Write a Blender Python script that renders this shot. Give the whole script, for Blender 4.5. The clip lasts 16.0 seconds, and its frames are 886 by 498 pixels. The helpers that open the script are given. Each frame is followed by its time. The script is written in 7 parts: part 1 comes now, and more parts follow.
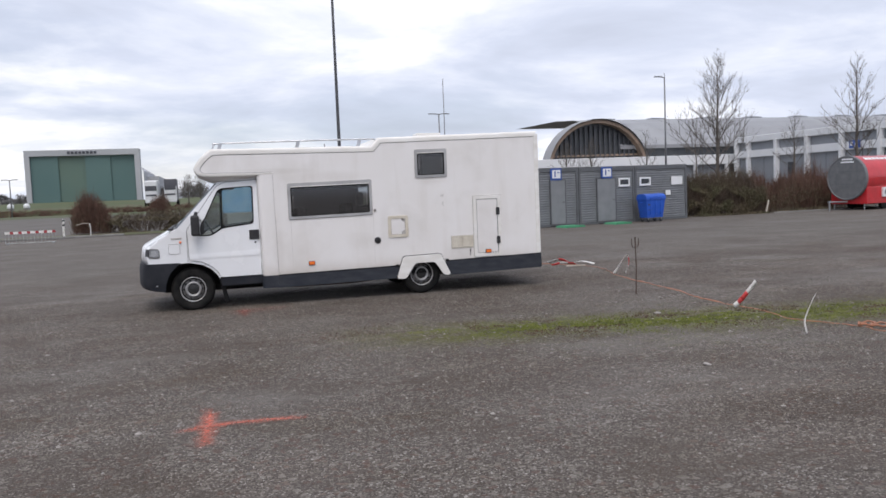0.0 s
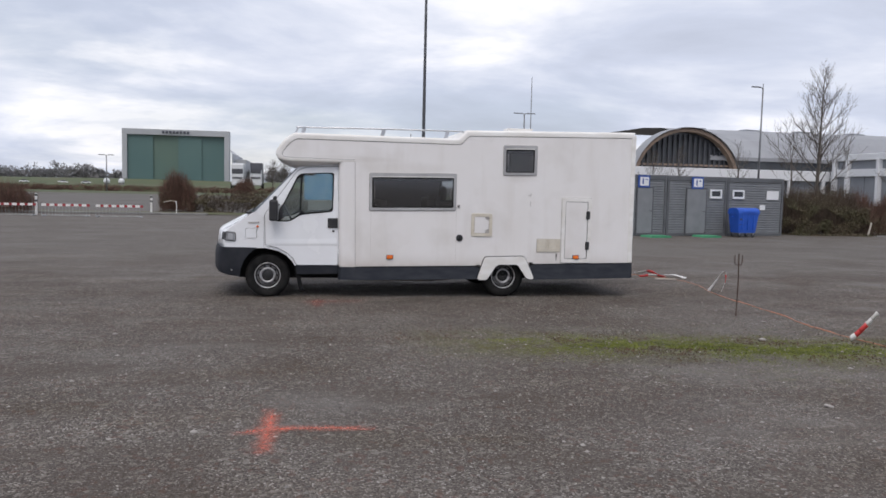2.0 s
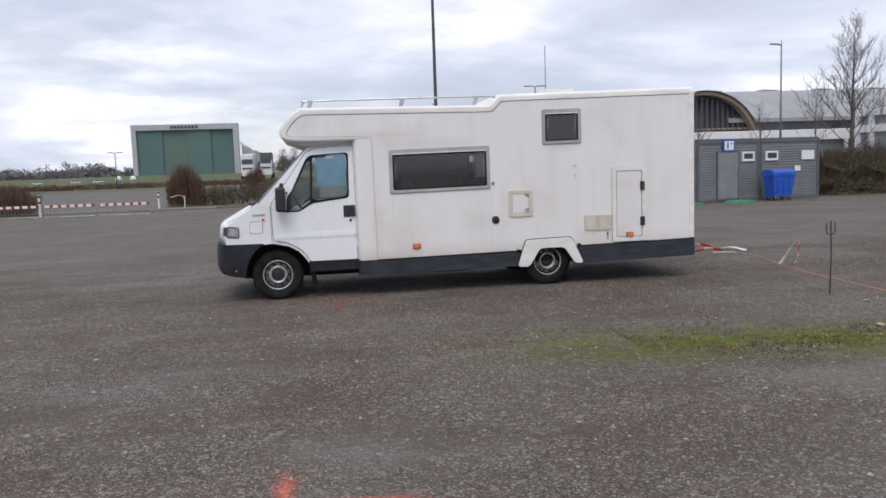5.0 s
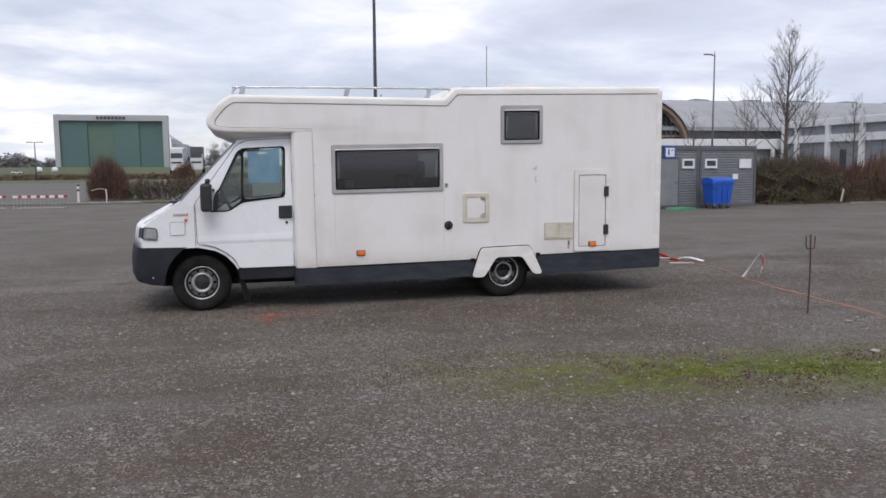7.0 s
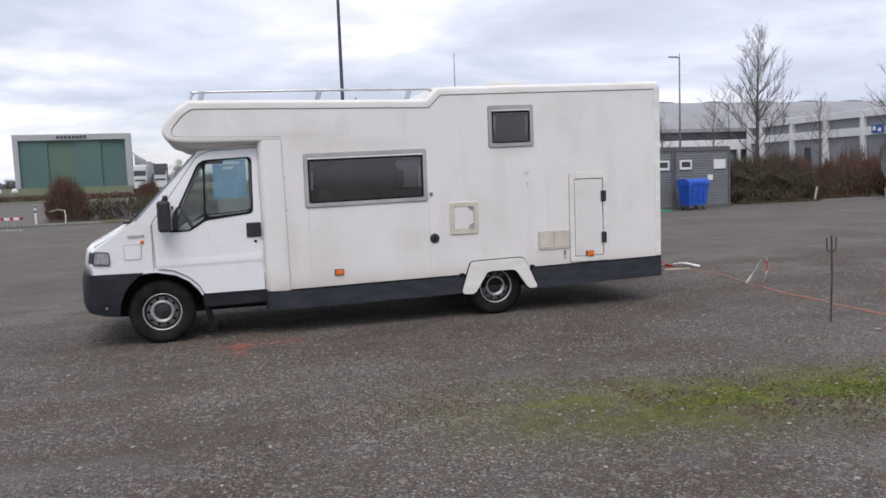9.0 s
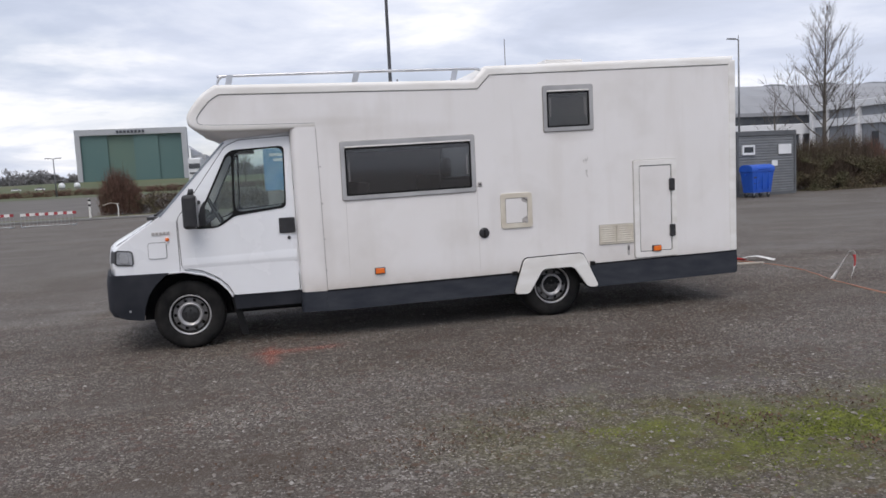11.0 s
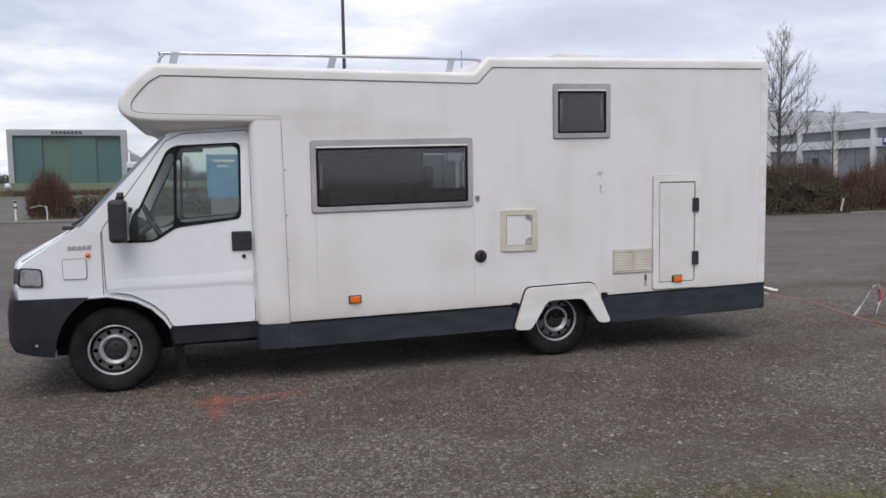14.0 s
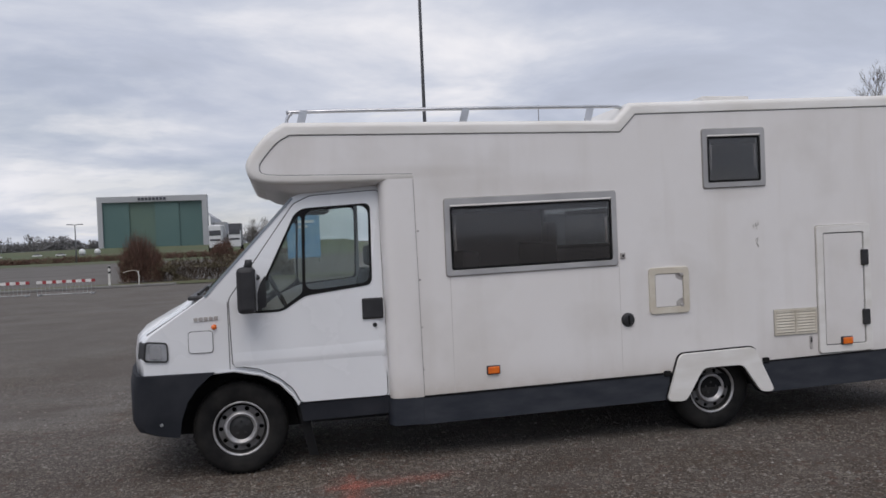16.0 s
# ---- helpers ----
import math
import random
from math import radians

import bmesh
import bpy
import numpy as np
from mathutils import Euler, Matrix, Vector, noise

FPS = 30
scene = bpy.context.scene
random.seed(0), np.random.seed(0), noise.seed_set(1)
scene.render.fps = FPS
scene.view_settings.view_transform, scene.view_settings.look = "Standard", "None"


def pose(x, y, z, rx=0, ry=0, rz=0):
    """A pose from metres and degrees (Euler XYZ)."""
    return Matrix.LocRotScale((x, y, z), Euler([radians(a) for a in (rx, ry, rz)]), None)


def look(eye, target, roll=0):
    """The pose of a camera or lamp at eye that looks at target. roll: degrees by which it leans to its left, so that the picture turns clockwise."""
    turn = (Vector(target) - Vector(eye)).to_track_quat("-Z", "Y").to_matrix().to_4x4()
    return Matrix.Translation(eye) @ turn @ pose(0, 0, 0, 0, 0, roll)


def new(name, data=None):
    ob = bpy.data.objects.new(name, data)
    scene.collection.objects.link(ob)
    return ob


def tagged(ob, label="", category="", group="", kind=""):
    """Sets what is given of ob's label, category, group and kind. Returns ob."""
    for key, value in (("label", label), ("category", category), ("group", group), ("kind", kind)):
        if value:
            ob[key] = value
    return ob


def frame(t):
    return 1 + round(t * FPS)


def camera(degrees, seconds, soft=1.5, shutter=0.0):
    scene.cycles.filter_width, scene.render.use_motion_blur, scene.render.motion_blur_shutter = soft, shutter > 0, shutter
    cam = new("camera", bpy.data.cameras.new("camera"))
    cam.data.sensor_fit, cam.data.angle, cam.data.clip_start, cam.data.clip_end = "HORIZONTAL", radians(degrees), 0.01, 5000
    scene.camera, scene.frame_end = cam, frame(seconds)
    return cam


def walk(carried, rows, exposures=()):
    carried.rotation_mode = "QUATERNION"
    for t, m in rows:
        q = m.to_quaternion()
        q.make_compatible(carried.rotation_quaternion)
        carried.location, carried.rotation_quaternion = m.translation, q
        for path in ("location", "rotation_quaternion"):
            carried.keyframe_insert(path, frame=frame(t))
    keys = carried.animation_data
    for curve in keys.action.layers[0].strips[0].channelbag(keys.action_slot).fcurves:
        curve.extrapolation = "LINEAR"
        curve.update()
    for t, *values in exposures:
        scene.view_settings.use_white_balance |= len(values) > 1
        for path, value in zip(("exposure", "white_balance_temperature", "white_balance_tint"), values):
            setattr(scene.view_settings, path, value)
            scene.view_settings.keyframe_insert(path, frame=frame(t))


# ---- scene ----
cam = camera(58.7, 16.0, soft=1.6)
METRES, EYE, TILT, LEAN, TURN = 7.799, 1.7, 0.0, 0.0, -20.1
PATH = [
    (0, (0.887, -0.554, 1.846), (1.437, 1.363, 1.695), -2.3),
    (0.3, (0.892, -0.458, 1.85), (1.393, 1.473, 1.712), -1),
    (0.5, (0.877, -0.393, 1.852), (1.369, 1.542, 1.727), -0.2),
    (0.8, (0.774, -0.294, 1.855), (1.244, 1.646, 1.732), -0.1),
    (1, (0.718, -0.228, 1.852), (1.212, 1.706, 1.741), 0.6),
    (1.3, (0.722, -0.13, 1.83), (1.224, 1.803, 1.716), 0.1),
    (1.5, (0.757, -0.059, 1.818), (1.223, 1.882, 1.685), 0.9),
    (2, (0.929, 0.151, 1.825), (1.294, 2.111, 1.671), 1.3),
    (2.3, (0.956, 0.278, 1.808), (1.339, 2.232, 1.622), 1.6),
    (2.5, (0.957, 0.372, 1.799), (1.361, 2.318, 1.585), 1.4),
    (2.8, (0.946, 0.545, 1.805), (1.41, 2.476, 1.568), 1.2),
    (3, (0.943, 0.666, 1.81), (1.484, 2.575, 1.562), 1.4),
    (3.3, (0.981, 0.842, 1.806), (1.521, 2.747, 1.522), 0.9),
    (3.5, (0.998, 0.963, 1.801), (1.469, 2.885, 1.514), 0.5),
    (3.7, (0.996, 1.088, 1.797), (1.396, 3.028, 1.523), -0.7),
    (5.8, (0.933, 2.411, 1.759), (1.249, 4.378, 1.58), -1.8),
    (6, (0.925, 2.534, 1.756), (1.283, 4.495, 1.591), -0.4),
    (6.3, (0.892, 2.695, 1.75), (1.376, 4.631, 1.604), -0.3),
    (6.5, (0.883, 2.792, 1.749), (1.454, 4.702, 1.591), -0.5),
    (6.8, (0.932, 2.932, 1.757), (1.494, 4.838, 1.529), -0.6),
    (7, (0.975, 3.02, 1.763), (1.466, 4.947, 1.556), -0.4),
    (7.3, (1.036, 3.136, 1.77), (1.496, 5.074, 1.588), -0.5),
    (7.5, (1.061, 3.22, 1.77), (1.552, 5.151, 1.592), -0.4),
    (7.8, (1.046, 3.382, 1.751), (1.595, 5.296, 1.56), 0),
    (8, (1.027, 3.489, 1.738), (1.642, 5.383, 1.554), 0),
    (8.3, (1.006, 3.617, 1.728), (1.72, 5.476, 1.536), 0),
    (8.5, (0.999, 3.703, 1.726), (1.718, 5.555, 1.493), -1),
    (8.8, (1.004, 3.861, 1.737), (1.641, 5.74, 1.484), -1.5),
    (9, (1.019, 3.959, 1.742), (1.584, 5.869, 1.557), -2.1),
    (9.2, (1.042, 4.043, 1.742), (1.571, 5.967, 1.612), -2.9),
    (11.3, (1.308, 4.885, 1.73), (1.699, 6.835, 1.514), -2.7),
    (11.5, (1.326, 4.971, 1.727), (1.646, 6.934, 1.508), -2.5),
    (11.8, (1.301, 5.14, 1.707), (1.565, 7.11, 1.484), -2.1),
    (12, (1.271, 5.26, 1.694), (1.541, 7.23, 1.478), -1.7),
    (12.3, (1.244, 5.409, 1.696), (1.616, 7.362, 1.476), -1.6),
    (12.5, (1.234, 5.508, 1.699), (1.634, 7.454, 1.475), -0.8),
    (12.8, (1.24, 5.674, 1.697), (1.628, 7.625, 1.49), -1),
    (13, (1.25, 5.78, 1.693), (1.599, 7.741, 1.519), -0.4),
    (13.3, (1.272, 5.913, 1.68), (1.62, 7.872, 1.479), -1.2),
    (13.5, (1.275, 6.004, 1.676), (1.69, 7.946, 1.434), -0.1),
    (13.8, (1.235, 6.173, 1.69), (1.733, 8.096, 1.464), -1.2),
    (14, (1.203, 6.284, 1.702), (1.781, 8.191, 1.526), -0.9),
    (14.3, (1.165, 6.428, 1.715), (1.771, 8.327, 1.548), -1.8),
    (14.5, (1.15, 6.518, 1.721), (1.747, 8.42, 1.566), -1.6),
    (14.8, (1.164, 6.65, 1.721), (1.667, 8.582, 1.611), -1.7),
    (15, (1.168, 6.726, 1.719), (1.657, 8.663, 1.623), -1),
    (15.3, (1.141, 6.809, 1.718), (1.606, 8.751, 1.615), -1.4),
    (15.5, (1.09, 6.855, 1.72), (1.55, 8.799, 1.621), -1),
    (15.8, (0.928, 6.921, 1.736), (1.382, 8.868, 1.672), -2.1),
    (16, (0.804, 6.964, 1.748), (1.213, 8.922, 1.717), -2.4),
]
walk(cam, [(t, look(eye, target, roll)) for t, eye, target, roll in PATH],
     [(t, e_, 6500, 14) for t, e_ in ((0, 0.11), (0.5, -0.02), (1, -0.07), (2.5, 0.03), (3.5, 0.21), (5.8, 0.03), (7, 0.05), (8.5, -0.02), (9, 0.10), (11.5, 0.0), (12.5, 0.03), (13.5, -0.02), (14.0, 0.01), (14.5, -0.08), (15, -0.27), (15.5, -0.32), (16, -0.40))])
# ---------------------------------------------------------------- world, sun
wd = bpy.data.worlds.new("overcast_sky")
scene.world = wd
wd.use_nodes = True
N, L = wd.node_tree.nodes, wd.node_tree.links
N.clear()

SUN_EL, SUN_AZ = 57.0, 198.0        # degrees; azimuth clockwise from +y
out = N.new("ShaderNodeOutputWorld")
bg = N.new("ShaderNodeBackground")
sky = N.new("ShaderNodeTexSky")
sky.sky_type = "NISHITA"
sky.sun_disc = False
sky.sun_elevation, sky.sun_rotation = radians(SUN_EL), radians(SUN_AZ)
skymul = N.new("ShaderNodeVectorMath")
skymul.operation = "SCALE"
skymul.inputs["Scale"].default_value = 0.085
L.new(sky.outputs[0], skymul.inputs[0])
tc = N.new("ShaderNodeTexCoord")
sep = N.new("ShaderNodeSeparateXYZ")
L.new(tc.outputs["Generated"], sep.inputs[0])
den = N.new("ShaderNodeMath")
den.operation = "MAXIMUM"
den.inputs[1].default_value = 0.0
L.new(sep.outputs["Z"], den.inputs[0])
den2 = N.new("ShaderNodeMath")
den2.operation = "ADD"
den2.inputs[1].default_value = 0.22
L.new(den.outputs[0], den2.inputs[0])
proj = N.new("ShaderNodeVectorMath")
proj.operation = "DIVIDE"
comb = N.new("ShaderNodeCombineXYZ")
for i in range(3):
    L.new(den2.outputs[0], comb.inputs[i])
L.new(tc.outputs["Generated"], proj.inputs[0])
L.new(comb.outputs[0], proj.inputs[1])
cmap = N.new("ShaderNodeMapping")
cmap.inputs["Location"].default_value = (3.1, 1.7, 0.4)
cmap.inputs["Scale"].default_value = (1.0, 1.25, 0.3)
L.new(proj.outputs[0], cmap.inputs[0])
n1 = N.new("ShaderNodeTexNoise")
n1.inputs["Scale"].default_value = 1.15
n1.inputs["Detail"].default_value = 9.0
n1.inputs["Roughness"].default_value = 0.56
n1.inputs["Distortion"].default_value = 0.25
L.new(cmap.outputs[0], n1.inputs["Vector"])
# cloud brightness
ramp = N.new("ShaderNodeValToRGB")
e = ramp.color_ramp.elements
e[0].position, e[0].color = 0.30, (0.55, 0.61, 0.72, 1)
e[1].position, e[1].color = 0.70, (1.10, 1.12, 1.15, 1)
m1 = e.new(0.47)
m1.color = (0.66, 0.73, 0.86, 1)
m2 = e.new(0.57)
m2.color = (0.80, 0.86, 0.96, 1)
n2 = N.new("ShaderNodeTexNoise")
n2.inputs["Scale"].default_value = 0.5
n2.inputs["Detail"].default_value = 6.0
L.new(cmap.outputs[0], n2.inputs["Vector"])
gap = N.new("ShaderNodeMapRange")
gap.inputs["From Min"].default_value, gap.inputs["From Max"].default_value = 0.52, 0.72
gap.inputs["To Max"].default_value = 0.45
L.new(n2.outputs["Fac"], gap.inputs["Value"])
mixs = N.new("ShaderNodeMixRGB")
L.new(gap.outputs[0], mixs.inputs["Fac"])
L.new(ramp.outputs[0], mixs.inputs["Color1"])
L.new(skymul.outputs[0], mixs.inputs["Color2"])
# thin cloud where the light breaks through, low over the meadow
glow = N.new("ShaderNodeVectorMath")
glow.operation = "DOT_PRODUCT"
nrm = N.new("ShaderNodeVectorMath")
nrm.operation = "NORMALIZE"
L.new(tc.outputs["Generated"], nrm.inputs[0])
L.new(nrm.outputs[0], glow.inputs[0])
glow.inputs[1].default_value = Vector((-0.21, 1.0, 0.125)).normalized()
gr = N.new("ShaderNodeMapRange")
gr.interpolation_type = "SMOOTHSTEP"
gr.inputs["From Min"].default_value, gr.inputs["From Max"].default_value = 0.965, 1.0
gr.inputs["To Max"].default_value = 0.052
L.new(glow.outputs["Value"], gr.inputs["Value"])
addn = N.new("ShaderNodeMath")
L.new(n1.outputs["Fac"], addn.inputs[0])
L.new(gr.outputs[0], addn.inputs[1])
core = N.new("ShaderNodeMapRange")
core.interpolation_type = "SMOOTHSTEP"
core.inputs["From Min"].default_value, core.inputs["From Max"].default_value = 0.988, 0.9995
core.inputs["To Max"].default_value = 0.11
L.new(glow.outputs["Value"], core.inputs["Value"])
n3 = N.new("ShaderNodeTexNoise")
n3.inputs["Scale"].default_value, n3.inputs["Detail"].default_value, n3.inputs["Roughness"].default_value = 3.4, 7.0, 0.55
L.new(cmap.outputs[0], n3.inputs["Vector"])
puff = N.new("ShaderNodeMapRange")
puff.inputs["From Min"].default_value, puff.inputs["From Max"].default_value = 0.42, 0.66
L.new(n3.outputs["Fac"], puff.inputs["Value"])
both = N.new("ShaderNodeMath")
both.operation = "MULTIPLY_ADD"
L.new(core.outputs[0], both.inputs[0])
L.new(puff.outputs[0], both.inputs[1])
L.new(addn.outputs[0], both.inputs[2])
L.new(both.outputs[0], ramp.inputs[0])
L.new(mixs.outputs[0], bg.inputs["Color"])
bg.inputs["Strength"].default_value = 1.0
L.new(bg.outputs[0], out.inputs[0])

sun = new("sun", bpy.data.lights.new("sun", "SUN"))
sun.data.energy, sun.data.angle, sun.data.color = 1.75, radians(40), (1.0, 0.95, 0.89)
_az, _el = radians(SUN_AZ), radians(SUN_EL)
sun.matrix_world = look(Vector((math.sin(_az) * math.cos(_el), math.cos(_az) * math.cos(_el), math.sin(_el))) * 60, (0, 0, 0))


# ---------------------------------------------------------------- materials
def mat(name, c1, c2=None, scale=3.0, rough=0.6, metal=0.0, spec=0.5, bump=0.0, bscale=60.0, stretch=(1, 1, 1), lo=0.35, hi=0.65, spread=0.0, island=0.0, coat=0.0, rvar=0.1):
    """Two colours mixed by noise, fine bump, uneven roughness; spread varies objects, island loose pieces."""
    m = bpy.data.materials.new(name)
    m.use_nodes = True
    nt = m.node_tree
    b = nt.nodes["Principled BSDF"]
    b.inputs["Metallic"].default_value = metal
    b.inputs["Coat Weight"].default_value = coat
    b.inputs["Specular IOR Level"].default_value = spec
    t = nt.nodes.new("ShaderNodeTexCoord")
    mp = nt.nodes.new("ShaderNodeMapping")
    mp.inputs["Scale"].default_value = stretch
    nt.links.new(t.outputs["Object"], mp.inputs[0])
    nz = nt.nodes.new("ShaderNodeTexNoise")
    nz.inputs["Scale"].default_value, nz.inputs["Detail"].default_value = scale, 6.0
    nt.links.new(mp.outputs[0], nz.inputs["Vector"])
    r = nt.nodes.new("ShaderNodeValToRGB")
    r.color_ramp.elements[0].position, r.color_ramp.elements[1].position = lo, hi
    r.color_ramp.elements[0].color = (*c1, 1)
    r.color_ramp.elements[1].color = (*(c2 or tuple(v * 0.85 for v in c1)), 1)
    nt.links.new(nz.outputs["Fac"], r.inputs[0])
    col = r.outputs[0]
    for amount, node, sock in ((spread, "ShaderNodeObjectInfo", "Random"), (island, "ShaderNodeNewGeometry", "Random Per Island")):
        if amount:
            src = nt.nodes.new(node)
            mr = nt.nodes.new("ShaderNodeMapRange")
            mr.inputs["To Min"].default_value, mr.inputs["To Max"].default_value = 1 - amount, 1 + amount
            nt.links.new(src.outputs[sock], mr.inputs["Value"])
            hs = nt.nodes.new("ShaderNodeHueSaturation")
            nt.links.new(mr.outputs[0], hs.inputs["Value"])
            nt.links.new(col, hs.inputs["Color"])
            col = hs.outputs[0]
    nt.links.new(col, b.inputs["Base Color"])
    rr = nt.nodes.new("ShaderNodeMapRange")
    rr.inputs["To Min"].default_value, rr.inputs["To Max"].default_value = max(0.02, rough - rvar), min(1, rough + rvar)
    nt.links.new(nz.outputs["Fac"], rr.inputs["Value"])
    nt.links.new(rr.outputs[0], b.inputs["Roughness"])
    if bump:
        n2 = nt.nodes.new("ShaderNodeTexNoise")
        n2.inputs["Scale"].default_value, n2.inputs["Detail"].default_value = bscale, 4.0
        nt.links.new(t.outputs["Object"], n2.inputs["Vector"])
        bp = nt.nodes.new("ShaderNodeBump")
        bp.inputs["Strength"].default_value, bp.inputs["Distance"].default_value = bump, 0.01
        nt.links.new(n2.outputs["Fac"], bp.inputs["Height"])
        nt.links.new(bp.outputs[0], b.inputs["Normal"])
    return m


def glass(name, tint, rough=0.02, ior=1.5, dust=0.016):
    m = bpy.data.materials.new(name)
    m.use_nodes = True
    nt = m.node_tree
    nt.nodes.clear()
    o = nt.nodes.new("ShaderNodeOutputMaterial")
    tr = nt.nodes.new("ShaderNodeBsdfTransparent")
    tr.inputs[0].default_value = (*tint, 1)
    gl = nt.nodes.new("ShaderNodeBsdfGlossy")
    gl.inputs["Roughness"].default_value = rough
    fr = nt.nodes.new("ShaderNodeFresnel")
    fr.inputs[0].default_value = ior
    mx = nt.nodes.new("ShaderNodeMixShader")
    nt.links.new(fr.outputs[0], mx.inputs[0])
    nt.links.new(tr.outputs[0], mx.inputs[1])
    nt.links.new(gl.outputs[0], mx.inputs[2])
    # thin film of dust, thicker in patches
    df = nt.nodes.new("ShaderNodeBsdfDiffuse")
    df.inputs[0].default_value = (0.55, 0.54, 0.53, 1)
    tc_ = nt.nodes.new("ShaderNodeTexCoord")
    nz = nt.nodes.new("ShaderNodeTexNoise")
    nz.inputs["Scale"].default_value, nz.inputs["Detail"].default_value = 3.0, 6.0
    nt.links.new(tc_.outputs["Object"], nz.inputs["Vector"])
    amount = nt.nodes.new("ShaderNodeMapRange")
    amount.inputs["To Min"].default_value, amount.inputs["To Max"].default_value = dust * 0.4, dust * 1.6
    nt.links.new(nz.outputs["Fac"], amount.inputs["Value"])
    mx2 = nt.nodes.new("ShaderNodeMixShader")
    nt.links.new(amount.outputs[0], mx2.inputs[0])
    nt.links.new(mx.outputs[0], mx2.inputs[1])
    nt.links.new(df.outputs[0], mx2.inputs[2])
    nt.links.new(mx2.outputs[0], o.inputs[0])
    return m


def camper_white():
    """Aged white gel coat: fine mottling, vertical grime runs, yellowing patches."""
    m = mat("camper_white", (0.79, 0.775, 0.765), (0.755, 0.735, 0.715), 1.3, 0.38, bump=0.03, bscale=9.0)
    nt = m.node_tree
    b = nt.nodes["Principled BSDF"]
    base = b.inputs["Base Color"].links[0].from_socket
    t = nt.nodes.new("ShaderNodeTexCoord")
    mp = nt.nodes.new("ShaderNodeMapping")
    mp.inputs["Scale"].default_value = (5.0, 2.0, 0.6)
    nt.links.new(t.outputs["Object"], mp.inputs[0])
    nz = nt.nodes.new("ShaderNodeTexNoise")
    nz.inputs["Scale"].default_value, nz.inputs["Detail"].default_value = 1.0, 5.0
    nt.links.new(mp.outputs[0], nz.inputs["Vector"])
    mr = nt.nodes.new("ShaderNodeMapRange")
    mr.inputs["From Min"].default_value, mr.inputs["From Max"].default_value = 0.52, 0.85
    mr.inputs["To Max"].default_value = 0.24
    nt.links.new(nz.outputs["Fac"], mr.inputs["Value"])
    mx = nt.nodes.new("ShaderNodeMixRGB")
    mx.inputs["Color2"].default_value = (0.50, 0.455, 0.39, 1)
    nt.links.new(mr.outputs[0], mx.inputs["Fac"])
    nt.links.new(base, mx.inputs["Color1"])
    sz = nt.nodes.new("ShaderNodeSeparateXYZ")
    nt.links.new(t.outputs["Object"], sz.inputs[0])
    low = nt.nodes.new("ShaderNodeMapRange")
    low.inputs["From Min"].default_value, low.inputs["From Max"].default_value = 0.80, 0.50
    nt.links.new(sz.outputs["Z"], low.inputs["Value"])
    n3 = nt.nodes.new("ShaderNodeTexNoise")
    n3.inputs["Scale"].default_value, n3.inputs["Detail"].default_value, n3.inputs["Roughness"].default_value = 4.0, 7.0, 0.7
    nt.links.new(t.outputs["Object"], n3.inputs["Vector"])
    pw = nt.nodes.new("ShaderNodeMath")
    pw.operation = "POWER"
    nt.links.new(low.outputs[0], pw.inputs[0])
    pw.inputs[1].default_value = 2.2
    ml = nt.nodes.new("ShaderNodeMath")
    ml.operation = "MULTIPLY"
    nt.links.new(pw.outputs[0], ml.inputs[0])
    nt.links.new(n3.outputs["Fac"], ml.inputs[1])
    mx2 = nt.nodes.new("ShaderNodeMixRGB")
    mx2.inputs["Color2"].default_value = (0.36, 0.30, 0.235, 1)
    nt.links.new(ml.outputs[0], mx2.inputs["Fac"])
    nt.links.new(mx.outputs[0], mx2.inputs["Color1"])
    # soft cloudy smudges
    n4 = nt.nodes.new("ShaderNodeTexNoise")
    n4.inputs["Scale"].default_value, n4.inputs["Detail"].default_value = 1.6, 8.0
    nt.links.new(t.outputs["Object"], n4.inputs["Vector"])
    sm = nt.nodes.new("ShaderNodeMapRange")
    sm.inputs["From Min"].default_value, sm.inputs["From Max"].default_value = 0.52, 0.78
    sm.inputs["To Max"].default_value = 0.42
    nt.links.new(n4.outputs["Fac"], sm.inputs["Value"])
    mx3 = nt.nodes.new("ShaderNodeMixRGB")
    mx3.inputs["Color2"].default_value = (0.55, 0.52, 0.48, 1)
    nt.links.new(sm.outputs[0], mx3.inputs["Fac"])
    nt.links.new(mx2.outputs[0], mx3.inputs["Color1"])
    # grime round fittings: centre and half size of each stain on the side panel, in the body's own axes
    col = mx3.outputs[0]
    for cx, cz, hx, hz, amount in ((-0.45, 2.12, 0.95, 0.16, 0.34), (0.55, 1.22, 0.14, 0.55, 0.26), (0.78, 1.22, 0.30, 0.36, 0.24), (2.05, 0.74, 0.55, 0.20, 0.40), (1.40, 2.02, 0.42, 0.10, 0.22), (2.45, 1.15, 0.42, 0.72, 0.20), (-1.35, 2.26, 1.0, 0.07, 0.30), (-1.30, 1.0, 0.10, 0.85, 0.20)):
        mp_ = nt.nodes.new("ShaderNodeMapping")
        mp_.vector_type = "TEXTURE"
        mp_.inputs["Location"].default_value = (cx, 0.0, cz)
        mp_.inputs["Scale"].default_value = (hx, 1000.0, hz)
        nt.links.new(t.outputs["Object"], mp_.inputs[0])
        ln = nt.nodes.new("ShaderNodeVectorMath")
        ln.operation = "LENGTH"
        nt.links.new(mp_.outputs[0], ln.inputs[0])
        fd = nt.nodes.new("ShaderNodeMapRange")
        fd.interpolation_type = "SMOOTHSTEP"
        for k_, v_ in (("From Min", 1.0), ("From Max", 0.25), ("To Min", 0.0), ("To Max", amount)):
            fd.inputs[k_].default_value = v_
        nt.links.new(ln.outputs["Value"], fd.inputs["Value"])
        mu = nt.nodes.new("ShaderNodeMath")
        mu.operation = "MULTIPLY"
